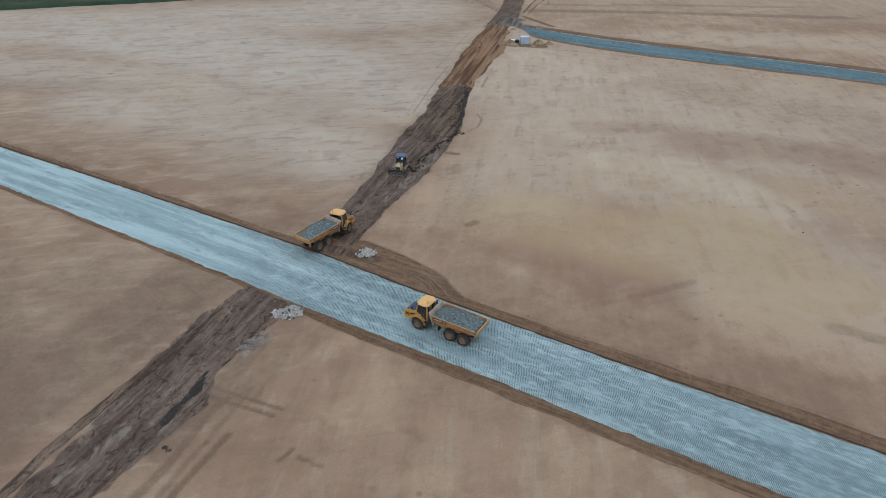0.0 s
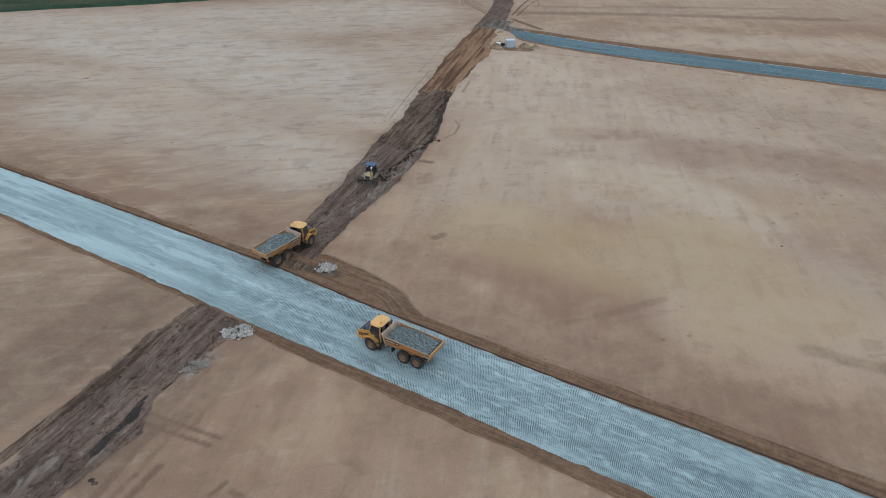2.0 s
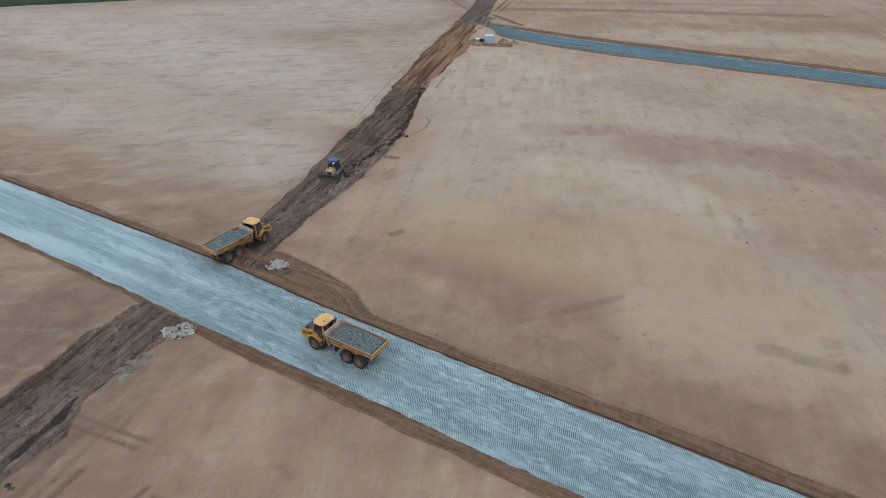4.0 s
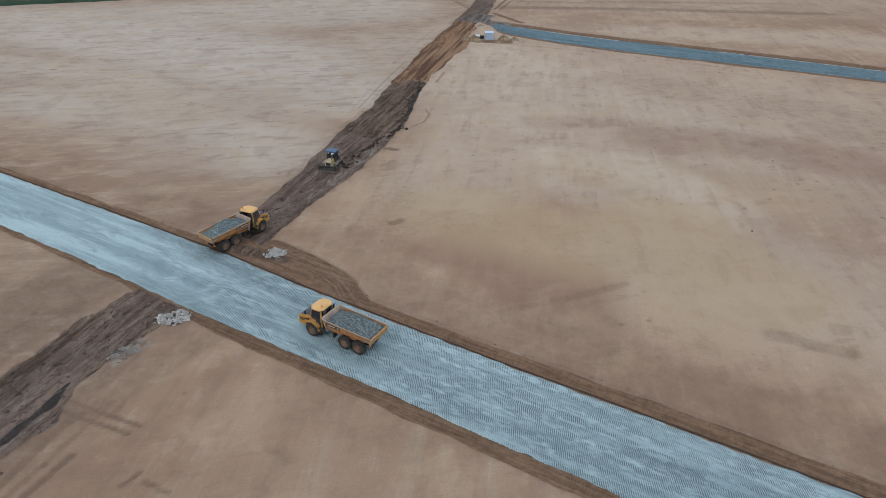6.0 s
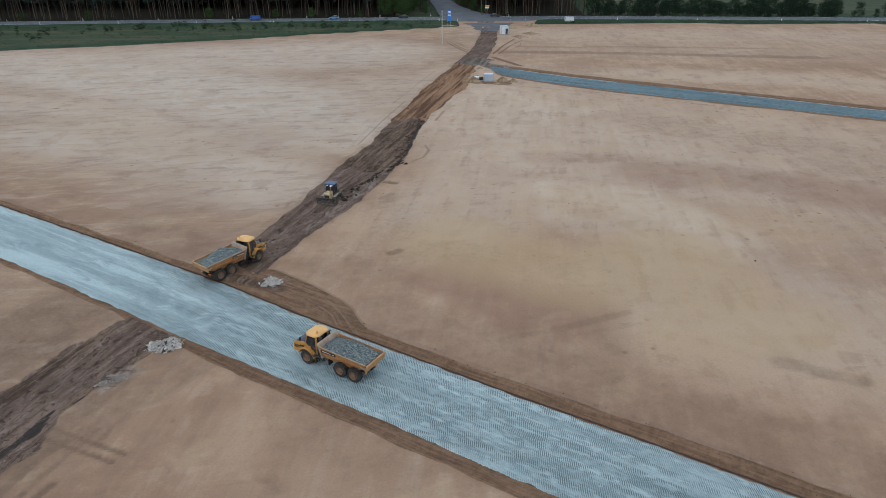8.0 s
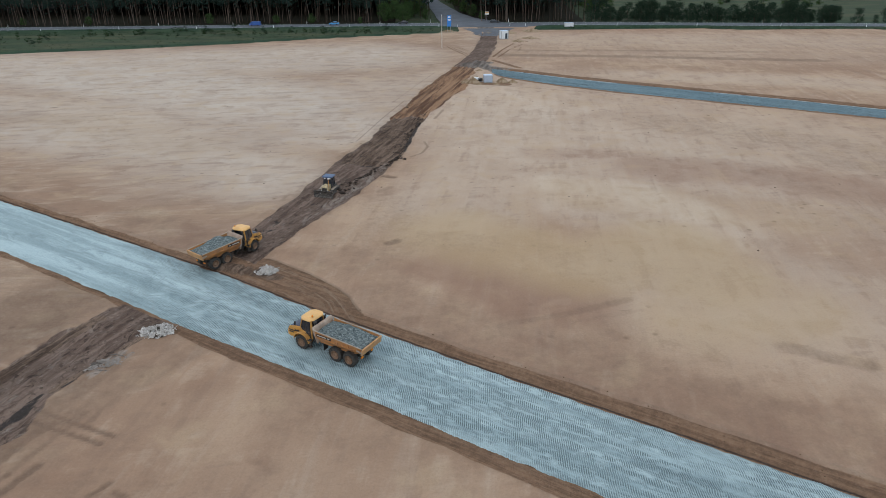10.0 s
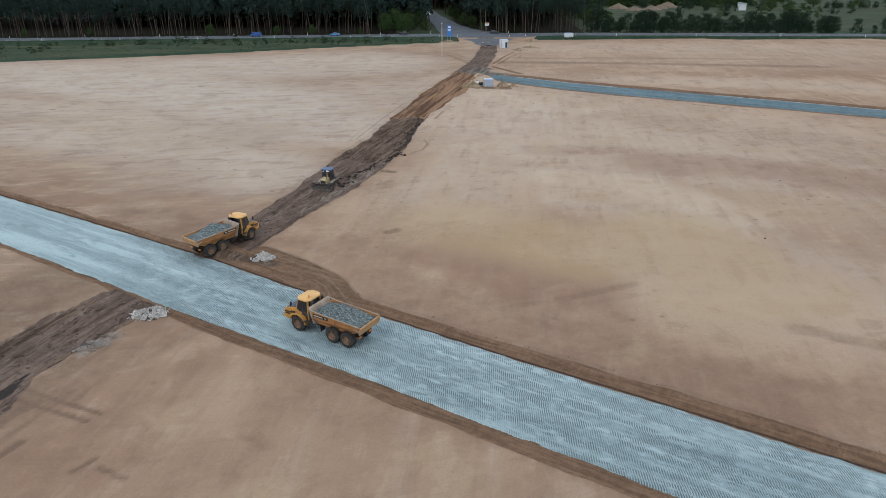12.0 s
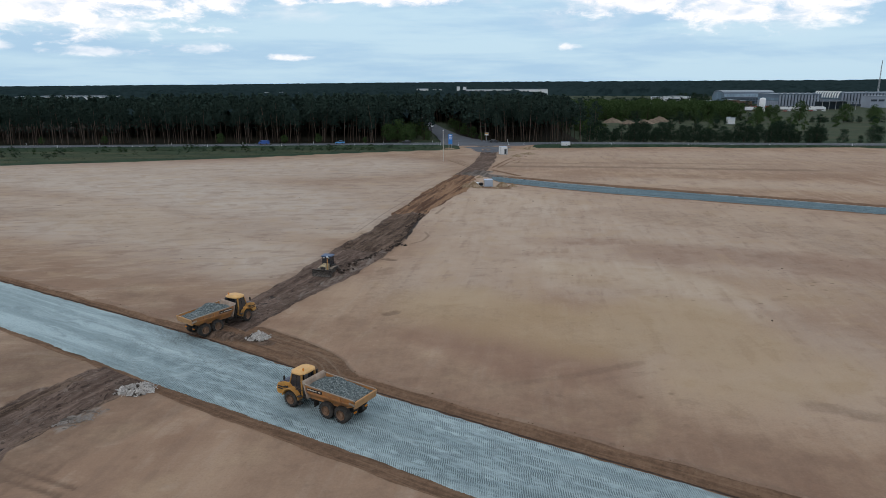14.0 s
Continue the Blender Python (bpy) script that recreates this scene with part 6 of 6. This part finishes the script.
hall("white_building", -12, 1100, 14, 20, 17.6, 0, MAT_WHITE, "small white building showing above the woods", roof_rise=0.3)
hall("long_white_hall", -290, 575, 92, 40, 9.0, 0, MAT_WHITE, "long white hall in a clearing behind the pines", roof_rise=0.8, window_band=False)

silo = thing("silo", pose(259.3, 545, -0.1), "tall white cylindrical silo with a domed top", "silo")
part("tank", lathe(bmesh.new(), [(2.1, 3.0), (2.25, 3.2), (2.25, 14.4), (1.7, 15.4), (0.0, 15.8)], 20, Matrix.Rotation(radians(90), 4, "X")), MAT_WHITE, silo, smooth=True)
for k in range(4):
    w = radians(45 + 90 * k)
    part("leg", rod(bmesh.new(), (1.7 * math.cos(w), 1.7 * math.sin(w), -0.3), (1.7 * math.cos(w), 1.7 * math.sin(w), 3.4), 0.15), MAT_STEEL, silo)
mast = thing("radio_mast", pose(508, 800, 0), "slender grey radio mast above the works", "mast")
for k in range(3):
    w = radians(120 * k)
    part("mast_leg", rod(bmesh.new(), (1.1 * math.cos(w), 1.1 * math.sin(w), 0), (0.25 * math.cos(w), 0.25 * math.sin(w), 51), 0.17), MAT_STEEL, mast)
for k in range(12):
    r = 1.1 - 0.06 * k
    bm = bmesh.new()
    for j in range(3):
        w, v = radians(120 * j), radians(120 * (j + 1))
        rod(bm, (r * math.cos(w), r * math.sin(w), 4.2 * k), (r * math.cos(v), r * math.sin(v), 4.2 * k + 3), 0.09, seg=5)
    part("mast_brace", bm, MAT_STEEL, mast)


# ---- vehicles on the roads ----
def car(name, x, y, heading, paint, label, z=0.72, van=False, scale=1.0):
    root = thing(name, pose(x, y, z, 0, 0, heading) @ Matrix.Scale(scale, 4), label, "van" if van else "car", "parked and passing cars")
    if van:
        side = [(-2.4, 0.35), (2.4, 0.35), (2.45, 0.9), (2.1, 1.15), (1.5, 1.9), (-2.3, 1.98), (-2.42, 0.9)]
        glaz = [(0.9, 1.2), (2.0, 1.2), (1.5, 1.82), (0.9, 1.84)]
    else:
        side = [(-2.15, 0.3), (2.15, 0.3), (2.2, 0.65), (1.2, 0.92), (-2.05, 1.0), (-2.2, 0.7)]
        glaz = [(-1.85, 0.95), (1.05, 0.9), (0.35, 1.42), (-1.2, 1.45)]
    part("body", prism(bmesh.new(), side, -0.86, 0.86, 0.05, 0.06), paint, root)
    part("windows", prism(bmesh.new(), glaz, -0.87 if van else -0.76, 0.87 if van else 0.76, 0.02, 0.12), MAT_GLASS, root)
    if not van:
        part("roof", prism(bmesh.new(), [(0.3, 1.43), (-1.15, 1.46), (-1.1, 1.5), (0.2, 1.48)], -0.68, 0.68), paint, root)
    for px in (-1.35, 1.38):
        for s in (-1, 1):
            tyre = part("wheel", lathe(bmesh.new(), [(0.0, -0.1), (0.2, -0.1), (0.32, -0.11), (0.33, 0.11), (0.0, 0.11)], 14), MAT_BLACK, root)
            tyre.matrix_local = pose(px, s * 0.78, 0.33)
    return root


car("passenger_van", -73.0, 313.6, 178, MAT_CAR_BLUE, "blue panel van driving on the country road", van=True)
car("hatchback", -38.6, 316.2, 179, MAT_CAR_LIGHTBLUE, "bright blue car on the country road")
car("estate_car", -8.0, 319.0, 178, MAT_CAR_DARK, "dark car approaching the junction")
car("saloon_car", 33.0, 321.4, 2, MAT_CAR_DARK, "black car beyond the site entrance")
car("parked_car", 1.4, 433, 262, MAT_WHITE, "white car parked along the side road")
car("parked_car", -0.9, 440, 262, MAT_CAR_SILVER, "silver car parked along the side road")
car("parked_car", -4.4, 459, 262, MAT_CAR_DARK, "dark car parked along the side road")


def lorry(x, y, heading, paint, label, z=0.2, length=8.0):
    root = thing("box_lorry", pose(x, y, z, 0, 0, heading), label, "lorry", "lorries")
    part("cargo_box", box(bmesh.new(), -length, 0, -1.25, 1.25, 1.0, 3.7, 0.05), paint, root)
    part("cab", prism(bmesh.new(), [(0.2, 0.6), (2.0, 0.6), (2.05, 1.7), (1.8, 2.9), (0.2, 3.0)], -1.2, 1.2, 0.06), paint, root)
    part("windscreen", prism(bmesh.new(), [(1.95, 1.75), (2.09, 1.75), (1.88, 2.6), (1.78, 2.6)], -1.05, 1.05), MAT_GLASS, root)
    part("chassis", box(bmesh.new(), -length + 0.2, 1.9, -0.5, 0.5, 0.55, 1.0), MAT_BLACK, root)
    for px in (-length + 1.2, -length + 2.5, 1.1):
        for s in (-1, 1):
            tyre = part("wheel", lathe(bmesh.new(), [(0.0, -0.15), (0.3, -0.15), (0.48, -0.16), (0.5, 0.16), (0.0, 0.16)], 14), MAT_BLACK, root)
            tyre.matrix_local = pose(px, s * 1.05, 0.5)
    return root


lorry(-8.2, 473.0, 262, MAT_WHITE, "white box lorry parked on the side road", 0.66, 9.0)
for k in range(16):
    lorry(272 + k * 7.4 + (k % 3) * 2, 672 + (k * 7 % 9) + (k in (7, 8, 9)) * 26 + k // 9 * 4, 2 if k % 4 else 88, MAT_RED if k in (7, 8, 9) else MAT_WHITE, "red lorry in the works yard" if k in (7, 8, 9) else "white trailer lorry in the works yard", 0.0)
for k in range(18):
    car("yard_car", 262 + k * 6.4, 655 + (k * 5 % 9), 90, (MAT_CAR_SILVER, MAT_WHITE, MAT_CAR_DARK, MAT_RED)[k % 4], "car parked in the works yard", 0.02)


MAT_SPOIL = plain("turned_ochre_soil", (0.25, 0.17, 0.105), 0.95, 0, 0.35, 0.6, (0.40, 0.33, 0.25), 0.6, 0.15)


# ---- site cabins, signs, posts ----
def container(name, x, y, turn, length, width, height, mat, label, door=True):
    root = thing(name, pose(x, y, ground_height(x, y), 0, 0, turn), label, "container", "site containers")
    part("floor_frame", box(bmesh.new(), -length / 2, length / 2, -width / 2, width / 2, -0.1, 0.16, 0.02), MAT_STEEL, root)
    part("shell", box(bmesh.new(), -length / 2 + 0.04, length / 2 - 0.04, -width / 2 + 0.04, width / 2 - 0.04, 0.16, height - 0.1, 0.02), mat, root)
    part("roof", box(bmesh.new(), -length / 2 - 0.03, length / 2 + 0.03, -width / 2 - 0.03, width / 2 + 0.03, height - 0.1, height, 0.03), MAT_ROOFBLUE, root, "pale blue-grey flat roof")
    for sx in (-1, 1):
        for sy in (-1, 1):
            part("corner_post", box(bmesh.new(), sx * length / 2 - 0.07, sx * length / 2 + 0.07, sy * width / 2 - 0.07, sy * width / 2 + 0.07, 0, height - 0.08, 0.01), MAT_STEEL, root)
    n = int(length / 0.3)
    for k in range(n):
        px = -length / 2 + 0.2 + k * (length - 0.4) / n
        part("rib", box(bmesh.new(), px, px + 0.12, -width / 2 + 0.0, -width / 2 + 0.045, 0.2, height - 0.15), mat, root)
    if door:
        d = part("door", box(bmesh.new(), 0.05 * length, 0.05 * length + 0.9, -width / 2 - 0.04, -width / 2 + 0.03, 0.2, 2.2, 0.01), MAT_WINDOW, root, "dark open doorway")
        part("handle", box(bmesh.new(), 0.05 * length + 0.78, 0.05 * length + 0.84, -width / 2 - 0.09, -width / 2 - 0.04, 1.1, 1.25), MAT_STEEL, d)
    return root


container("site_container", 22.5, 190.2, 2, 2.3, 1.9, 2.0, MAT_BLUEWHITE, "small pale blue-grey site container at the track fork", False)
container("site_cabin", 33.5, 275.0, 14, 2.8, 2.4, 3.1, MAT_WHITE, "white site cabin beside the site entrance")
container("white_box_trailer", 64.7, 311.0, 0, 3.8, 2.0, 1.7, MAT_WHITE, "low white box standing at the edge of the field", False)
for x, y, s, h in ((18.4, 188.8, 2.0, 1.9), (26.4, 189.6, 1.9, 1.7), (29.2, 189.2, 1.5, 1.2), (16.4, 190.6, 1.6, 1.3), (20.0, 187.0, 1.3, 0.7), (24.6, 187.0, 1.2, 0.6), (19.6, 192.2, 1.6, 1.4), (38.5, 268, 3.0, 0.9), (44, 276, 4.0, 1.0), (36.8, 292, 4.0, 1.2), (47, 297, 4.5, 1.4), (12.2, 300, 3.5, 0.9), (21.0, 207.6, 1.2, 0.6)):
    sand_heap(x, y, s, h, "low heap of ochre sand beside the track", "spoil_mound", "spoil mounds", MAT_SPOIL)

sign = thing("site_sign", pose(12.4, 296, ground_height(12.4, 296)), "tall blue sign panel on two posts at the site entrance", "sign")
for s in (-0.6, 0.6):
    part("post", rod(bmesh.new(), (s, 0.06, -0.3), (s, 0.06, 6.4), 0.06), MAT_STEEL, sign)
panel = part("panel", box(bmesh.new(), -0.85, 0.85, -0.05, 0.05, 2.2, 6.6, 0.01), MAT_BLUE, sign, "blue panel with pale bars")
for z0, z1, w in ((5.6, 6.2, 0.5), (4.9, 5.1, 0.65), (4.4, 4.6, 0.55)):
    part("sign_bar", box(bmesh.new(), -w, w, -0.066, -0.052, z0, z1), MAT_WHITE, panel)
tank = thing("water_tank", pose(19.4, 191.6, ground_height(19.4, 191.6), 0, 0, 12), "small white water tank lying beside the site container", "tank")
part("shell", lathe(bmesh.new(), [(0.0, -0.75), (0.32, -0.72), (0.42, -0.6), (0.42, 0.6), (0.32, 0.72), (0.0, 0.75)], 16, pose(0, 0, 0.62, 0, 0, 90)), MAT_WHITE, tank, smooth=True)
for s in (-0.45, 0.45):
    part("cradle", box(bmesh.new(), s - 0.06, s + 0.06, -0.4, 0.4, -0.1, 0.35, 0.01), MAT_BLACK, tank)
pump = thing("pump_unit", pose(20.5, 190.8, ground_height(20.5, 190.8), 0, 0, 20), "small dark pump unit on skids by the container", "pump")
part("housing", box(bmesh.new(), -0.5, 0.5, -0.35, 0.35, 0.15, 0.95, 0.06), MAT_BLACK, pump)
part("skid", box(bmesh.new(), -0.6, 0.6, -0.4, 0.4, -0.1, 0.14, 0.02), MAT_STEEL, pump)
part("exhaust", rod(bmesh.new(), (0.3, 0.1, 0.9), (0.3, 0.1, 1.3), 0.05), MAT_STEEL, pump)
pole = thing("flag_pole", pose(9.6, 252, ground_height(9.6, 252)), "thin pale wooden pole standing in the field", "pole")
part("shaft", rod(bmesh.new(), (0, 0, -0.5), (0, 0, 11.0), 0.13, 0.08), MAT_MARK, pole)
part("cap", rod(bmesh.new(), (0, 0, 11.0), (0, 0, 11.4), 0.16, 0.05), MAT_WHITE, pole)
warn = thing("traffic_sign", pose(30, 331, 0.3), "yellow and white road sign on a post at the junction", "sign")
part("post", rod(bmesh.new(), (0, 0.06, -0.3), (0, 0.06, 4.2), 0.06), MAT_STEEL, warn)
part("plate", box(bmesh.new(), -0.9, 0.9, -0.04, 0.04, 3.0, 4.3, 0.02), MAT_LAMP, warn)
part("yellow_plate", box(bmesh.new(), -0.8, 0.8, -0.06, -0.045, 3.6, 4.2, 0.01), MAT_PALE_YELLOW, warn)


def marker_post(x, y, z=0.4):
    root = thing("marker_post", pose(x, y, z), "white roadside marker post with a dark band", "post", "marker posts along the road")
    part("post", box(bmesh.new(), -0.08, 0.08, -0.06, 0.06, -0.3, 1.05, 0.01), MAT_WHITE, root)
    part("band", box(bmesh.new(), -0.085, 0.085, -0.065, 0.065, 0.7, 0.9), MAT_BLACK, root)
    return root


for k in range(9):
    x = -196 + k * 33.0
    if not -14 < x < 70:
        marker_post(x, edge_y(x) - MAIN_WIDTH - 1.0)
        marker_post(x + 12, edge_y(x + 12) + 1.2)
for x, y in ((86, 312.4), (120, 309.5), (155, 306.6), (190, 303.6), (8, 311.5), (46, 312.6), (16, 310.5), (39, 312), (4, 328), (40, 330)):
    marker_post(x, y)

# painted lines of the country road
for off, wid in ((0.6, 0.14), (MAIN_WIDTH - 0.75, 0.14)):
    strip("road_marking", [(x, y + off) for x, y in MAIN_S], [(x, y + off + wid) for x, y in MAIN_S], 0.66, MAT_LINE, "white edge line of the country road", "road marking", 0, 8.0, 2, 0.0, 0.0)


MAT_TRODDEN = plain("trodden_film", (0.24, 0.21, 0.185), 0.6, 0, 0.4, 1.6, (0.10, 0.075, 0.06), 0.8)
MAT_SMEARED = plain("earth_smeared_film", (0.11, 0.09, 0.075), 0.7, 0, 0.5, 1.1, (0.07, 0.052, 0.042), 0.95, 0.1)


# ---- heaps of torn sheeting ----
def film_heap(x, y, length, width, height, turn, seed, label, count=16, sheet=None):
    """Crumpled sheeting: a sharply folded mound with lapping flaps and a few torn strips round it."""
    root = thing("sheeting_heap", pose(x, y, ground_height(x, y), 0, 0, turn), label, "rubbish heap", "heaps of torn sheeting")
    rs = np.random.RandomState(seed)

    def folded(name, cx, cy, half_l, half_w, lift, spin, mat, phase, n=44):
        U, V = np.meshgrid(np.linspace(-1, 1, n), np.linspace(-1, 1, n), indexing="ij")
        r = np.hypot(U, V) * (1 + 0.5 * relief(U * 2 + phase, V * 2, 0.8, 2))
        ridge = 1 - 2.6 * np.abs(relief(U * 3 + phase, V * 1.6 + 0.8 * relief(U, V + phase, 0.6, 2), 0.62, 3))
        Z = lift * np.clip(1.05 - r, 0, 1) ** 0.6 * (0.1 + 1.0 * np.clip(ridge, -0.3, 1)) - 0.08
        wide = 1 + 0.3 * relief(U * 2, V * 2 + phase, 0.7, 2)
        P, Q = U * half_l * wide, V * half_w * wide
        c, q = math.cos(spin), math.sin(spin)
        me = mesh_from_arrays(name, np.stack([cx + c * P - q * Q, cy + q * P + c * Q, Z], -1).reshape(-1, 3), grid_faces(n, n), mat, False)
        ob = new(name, me)
        ob.parent = root
        return ob

    tagged(folded("folded_sheet", 0, 0, length * 0.42, width * 0.42, height, 0, sheet or MAT_FOIL, seed), "whitish crumpled sheeting")
    for k in range(5):
        w = rs.uniform(0, 2 * math.pi)
        d = rs.uniform(0.1, 0.55)
        folded("flap", d * length / 2 * math.cos(w), d * width / 2 * math.sin(w), rs.uniform(0.2, 0.34) * length, rs.uniform(0.12, 0.2) * width, height * rs.uniform(0.6, 1.05) * (1.1 - d), rs.uniform(0, 3.1), (sheet or MAT_FOIL) if k % 2 else MAT_SMEARED, seed + 7.7 * k, 30)
    for k in range(count):
        w = rs.uniform(0, 2 * math.pi)
        d = rs.uniform(0.4, 1.0)
        cx, cy = d * length / 2 * math.cos(w), d * width / 2 * math.sin(w)
        spin, long, bow = w + 1.57 + rs.uniform(-0.6, 0.6), rs.uniform(0.3, 0.9), rs.uniform(-0.5, 0.5)
        bm = bmesh.new()
        ring = []
        for i in range(7):
            q = i / 6 - 0.5
            px = q * long * math.cos(spin) - bow * q * q * 2 * math.sin(spin)
            py = q * long * math.sin(spin) + bow * q * q * 2 * math.cos(spin)
            wz = 0.04 + min(0.12, height * 0.4) * abs(math.sin(5 * q + k)) + height * 0.3 * (1 - d)
            half = rs.uniform(0.015, 0.05)
            ring.append([bm.verts.new((cx + px + o * half * math.sin(spin), cy + py - o * half * math.cos(spin), wz + up)) for o, up in ((-1, -0.02), (0, 0.03), (1, -0.025), (0, -0.06))])
        for a0, b0 in zip(ring, ring[1:]):
            for i in range(4):
                bm.faces.new((a0[i], a0[(i + 1) % 4], b0[(i + 1) % 4], b0[i]))
        bm.faces.new(ring[0])
        bm.faces.new(list(reversed(ring[-1])))
        part("torn_strip", bm, sheet or MAT_FOIL, root)
    return root


film_heap(-10.4, 76.6, 3.2, 2.6, 0.95, 10, 3, "heap of crumpled whitish sheeting beside the earth track")
film_heap(-18.3, 62.9, 3.8, 2.6, 0.8, 25, 7, "heap of crumpled grey-white sheeting at the road edge", 22)
film_heap(-20.6, 57.6, 4.4, 2.2, 0.22, 55, 12, "flat dirty sheeting trodden into the dark earth", 14, MAT_TRODDEN)


MAT_BANK = plain("brown_bank_soil", (0.15, 0.09, 0.055), 0.95, 0, 0.4, 0.7)


# ---- clods and stones ----
def scatter_lumps(name, count, pick, size, mat, label, seed):
    """Angular lumps lying on the ground, joined."""
    rs = np.random.RandomState(seed)
    base = np.array([(1, 0, 0), (-1, 0, 0), (0, 1, 0), (0, -1, 0), (0, 0, 1), (0, 0, -1)], float)
    tris = np.array([(0, 2, 4), (2, 1, 4), (1, 3, 4), (3, 0, 4), (2, 0, 5), (1, 2, 5), (3, 1, 5), (0, 3, 5)])
    P = pick(rs, count)
    Z = ground_shape(P[:, :1], P[:, 1:])[0][:, 0]
    V, F = [], []
    for k, ((x, y), z) in enumerate(zip(P, Z)):
        s = size * rs.lognormal(0, 0.5)
        v = base * rs.uniform(0.55, 1.2, (6, 1)) * np.array([s, s * rs.uniform(0.6, 1), s * 0.6])
        w = rs.uniform(0, 6.28)
        c, q = math.cos(w), math.sin(w)
        V.append(np.stack([c * v[:, 0] - q * v[:, 1] + x, q * v[:, 0] + c * v[:, 1] + y, v[:, 2] + z + 0.15 * s], 1))
        F.append(tris + 6 * k)
    me = mesh_from_arrays(name, np.concatenate(V), np.concatenate(F), mat, False)
    return tagged(new(name, me), label, "clods", kind="stuff")


def along(one, two, spread=0.0):
    def pick(rs, count):
        out = []
        for _ in range(count):
            s = rs.uniform(0, 1)
            p, q = line_at(one, s), line_at(two, s)
            w = rs.beta(0.7, 0.7) * (1 + 2 * spread) - spread
            out.append(p * (1 - w) + q * w)
        return np.array(out)
    return pick


scatter_lumps("earth_clods", 1500, along(TRACK_W[:8], TRACK_E[:8], -0.06), 0.075, MAT_CLOD, "loose dark clods along the earth track", 1)
scatter_lumps("earth_clods", 420, along(SOUTH_W[:7], SOUTH_E[:7], -0.12), 0.07, MAT_CLOD, "loose dark clods on the churned strip", 2)
SHOULDER = [(x + 0.5 * 1.3, y + 0.855 * 1.3) for x, y in ROAD_N[2:-2]]
scatter_lumps("earth_clods", 300, along([(x - 0.3, y - 0.5) for x, y in SHOULDER], [(x + 0.4, y + 0.6) for x, y in SHOULDER]), 0.042, MAT_BANK, "brown clods on the bank beside the haul road", 4)
scatter_lumps("earth_clods", 160, lambda rs, n: np.stack([rs.uniform(-60, 90, n), rs.uniform(80, 180, n)], 1), 0.075, MAT_CLOD, "scattered clods on the sandy field", 6)
MAT_DEEPCLOD = plain("black_earth_lumps", (0.045, 0.033, 0.027), 0.95, 0, 0.5, 0.9, (0.12, 0.10, 0.085), 0.4, 0.05)


def dug_edge(rs, count):
    s = rs.uniform(0, 1, count)
    return np.stack([np.interp(s, [0, 0.5, 1], [2.0, 3.6, 6.6]) + rs.normal(0, 0.55, count), 122 + 35 * s], 1)


scatter_lumps("earth_clods", 260, dug_edge, 0.15, MAT_DEEPCLOD, "dark broken lumps along the dug edge", 9)


def hollow_rim(rs, count):
    s = rs.uniform(0, 1, count)
    return np.stack([np.interp(s, [0, 0.35, 0.7, 1], [-6.0, -2.6, 0.2, 3.0]) + rs.normal(0, 0.5, count), np.interp(s, [0, 0.35, 0.7, 1], [103, 111, 117.5, 121]) + rs.normal(0, 0.6, count)], 1)


scatter_lumps("earth_clods", 220, hollow_rim, 0.20, MAT_DEEPCLOD, "black lumps of earth pushed up beside the hollow", 11)
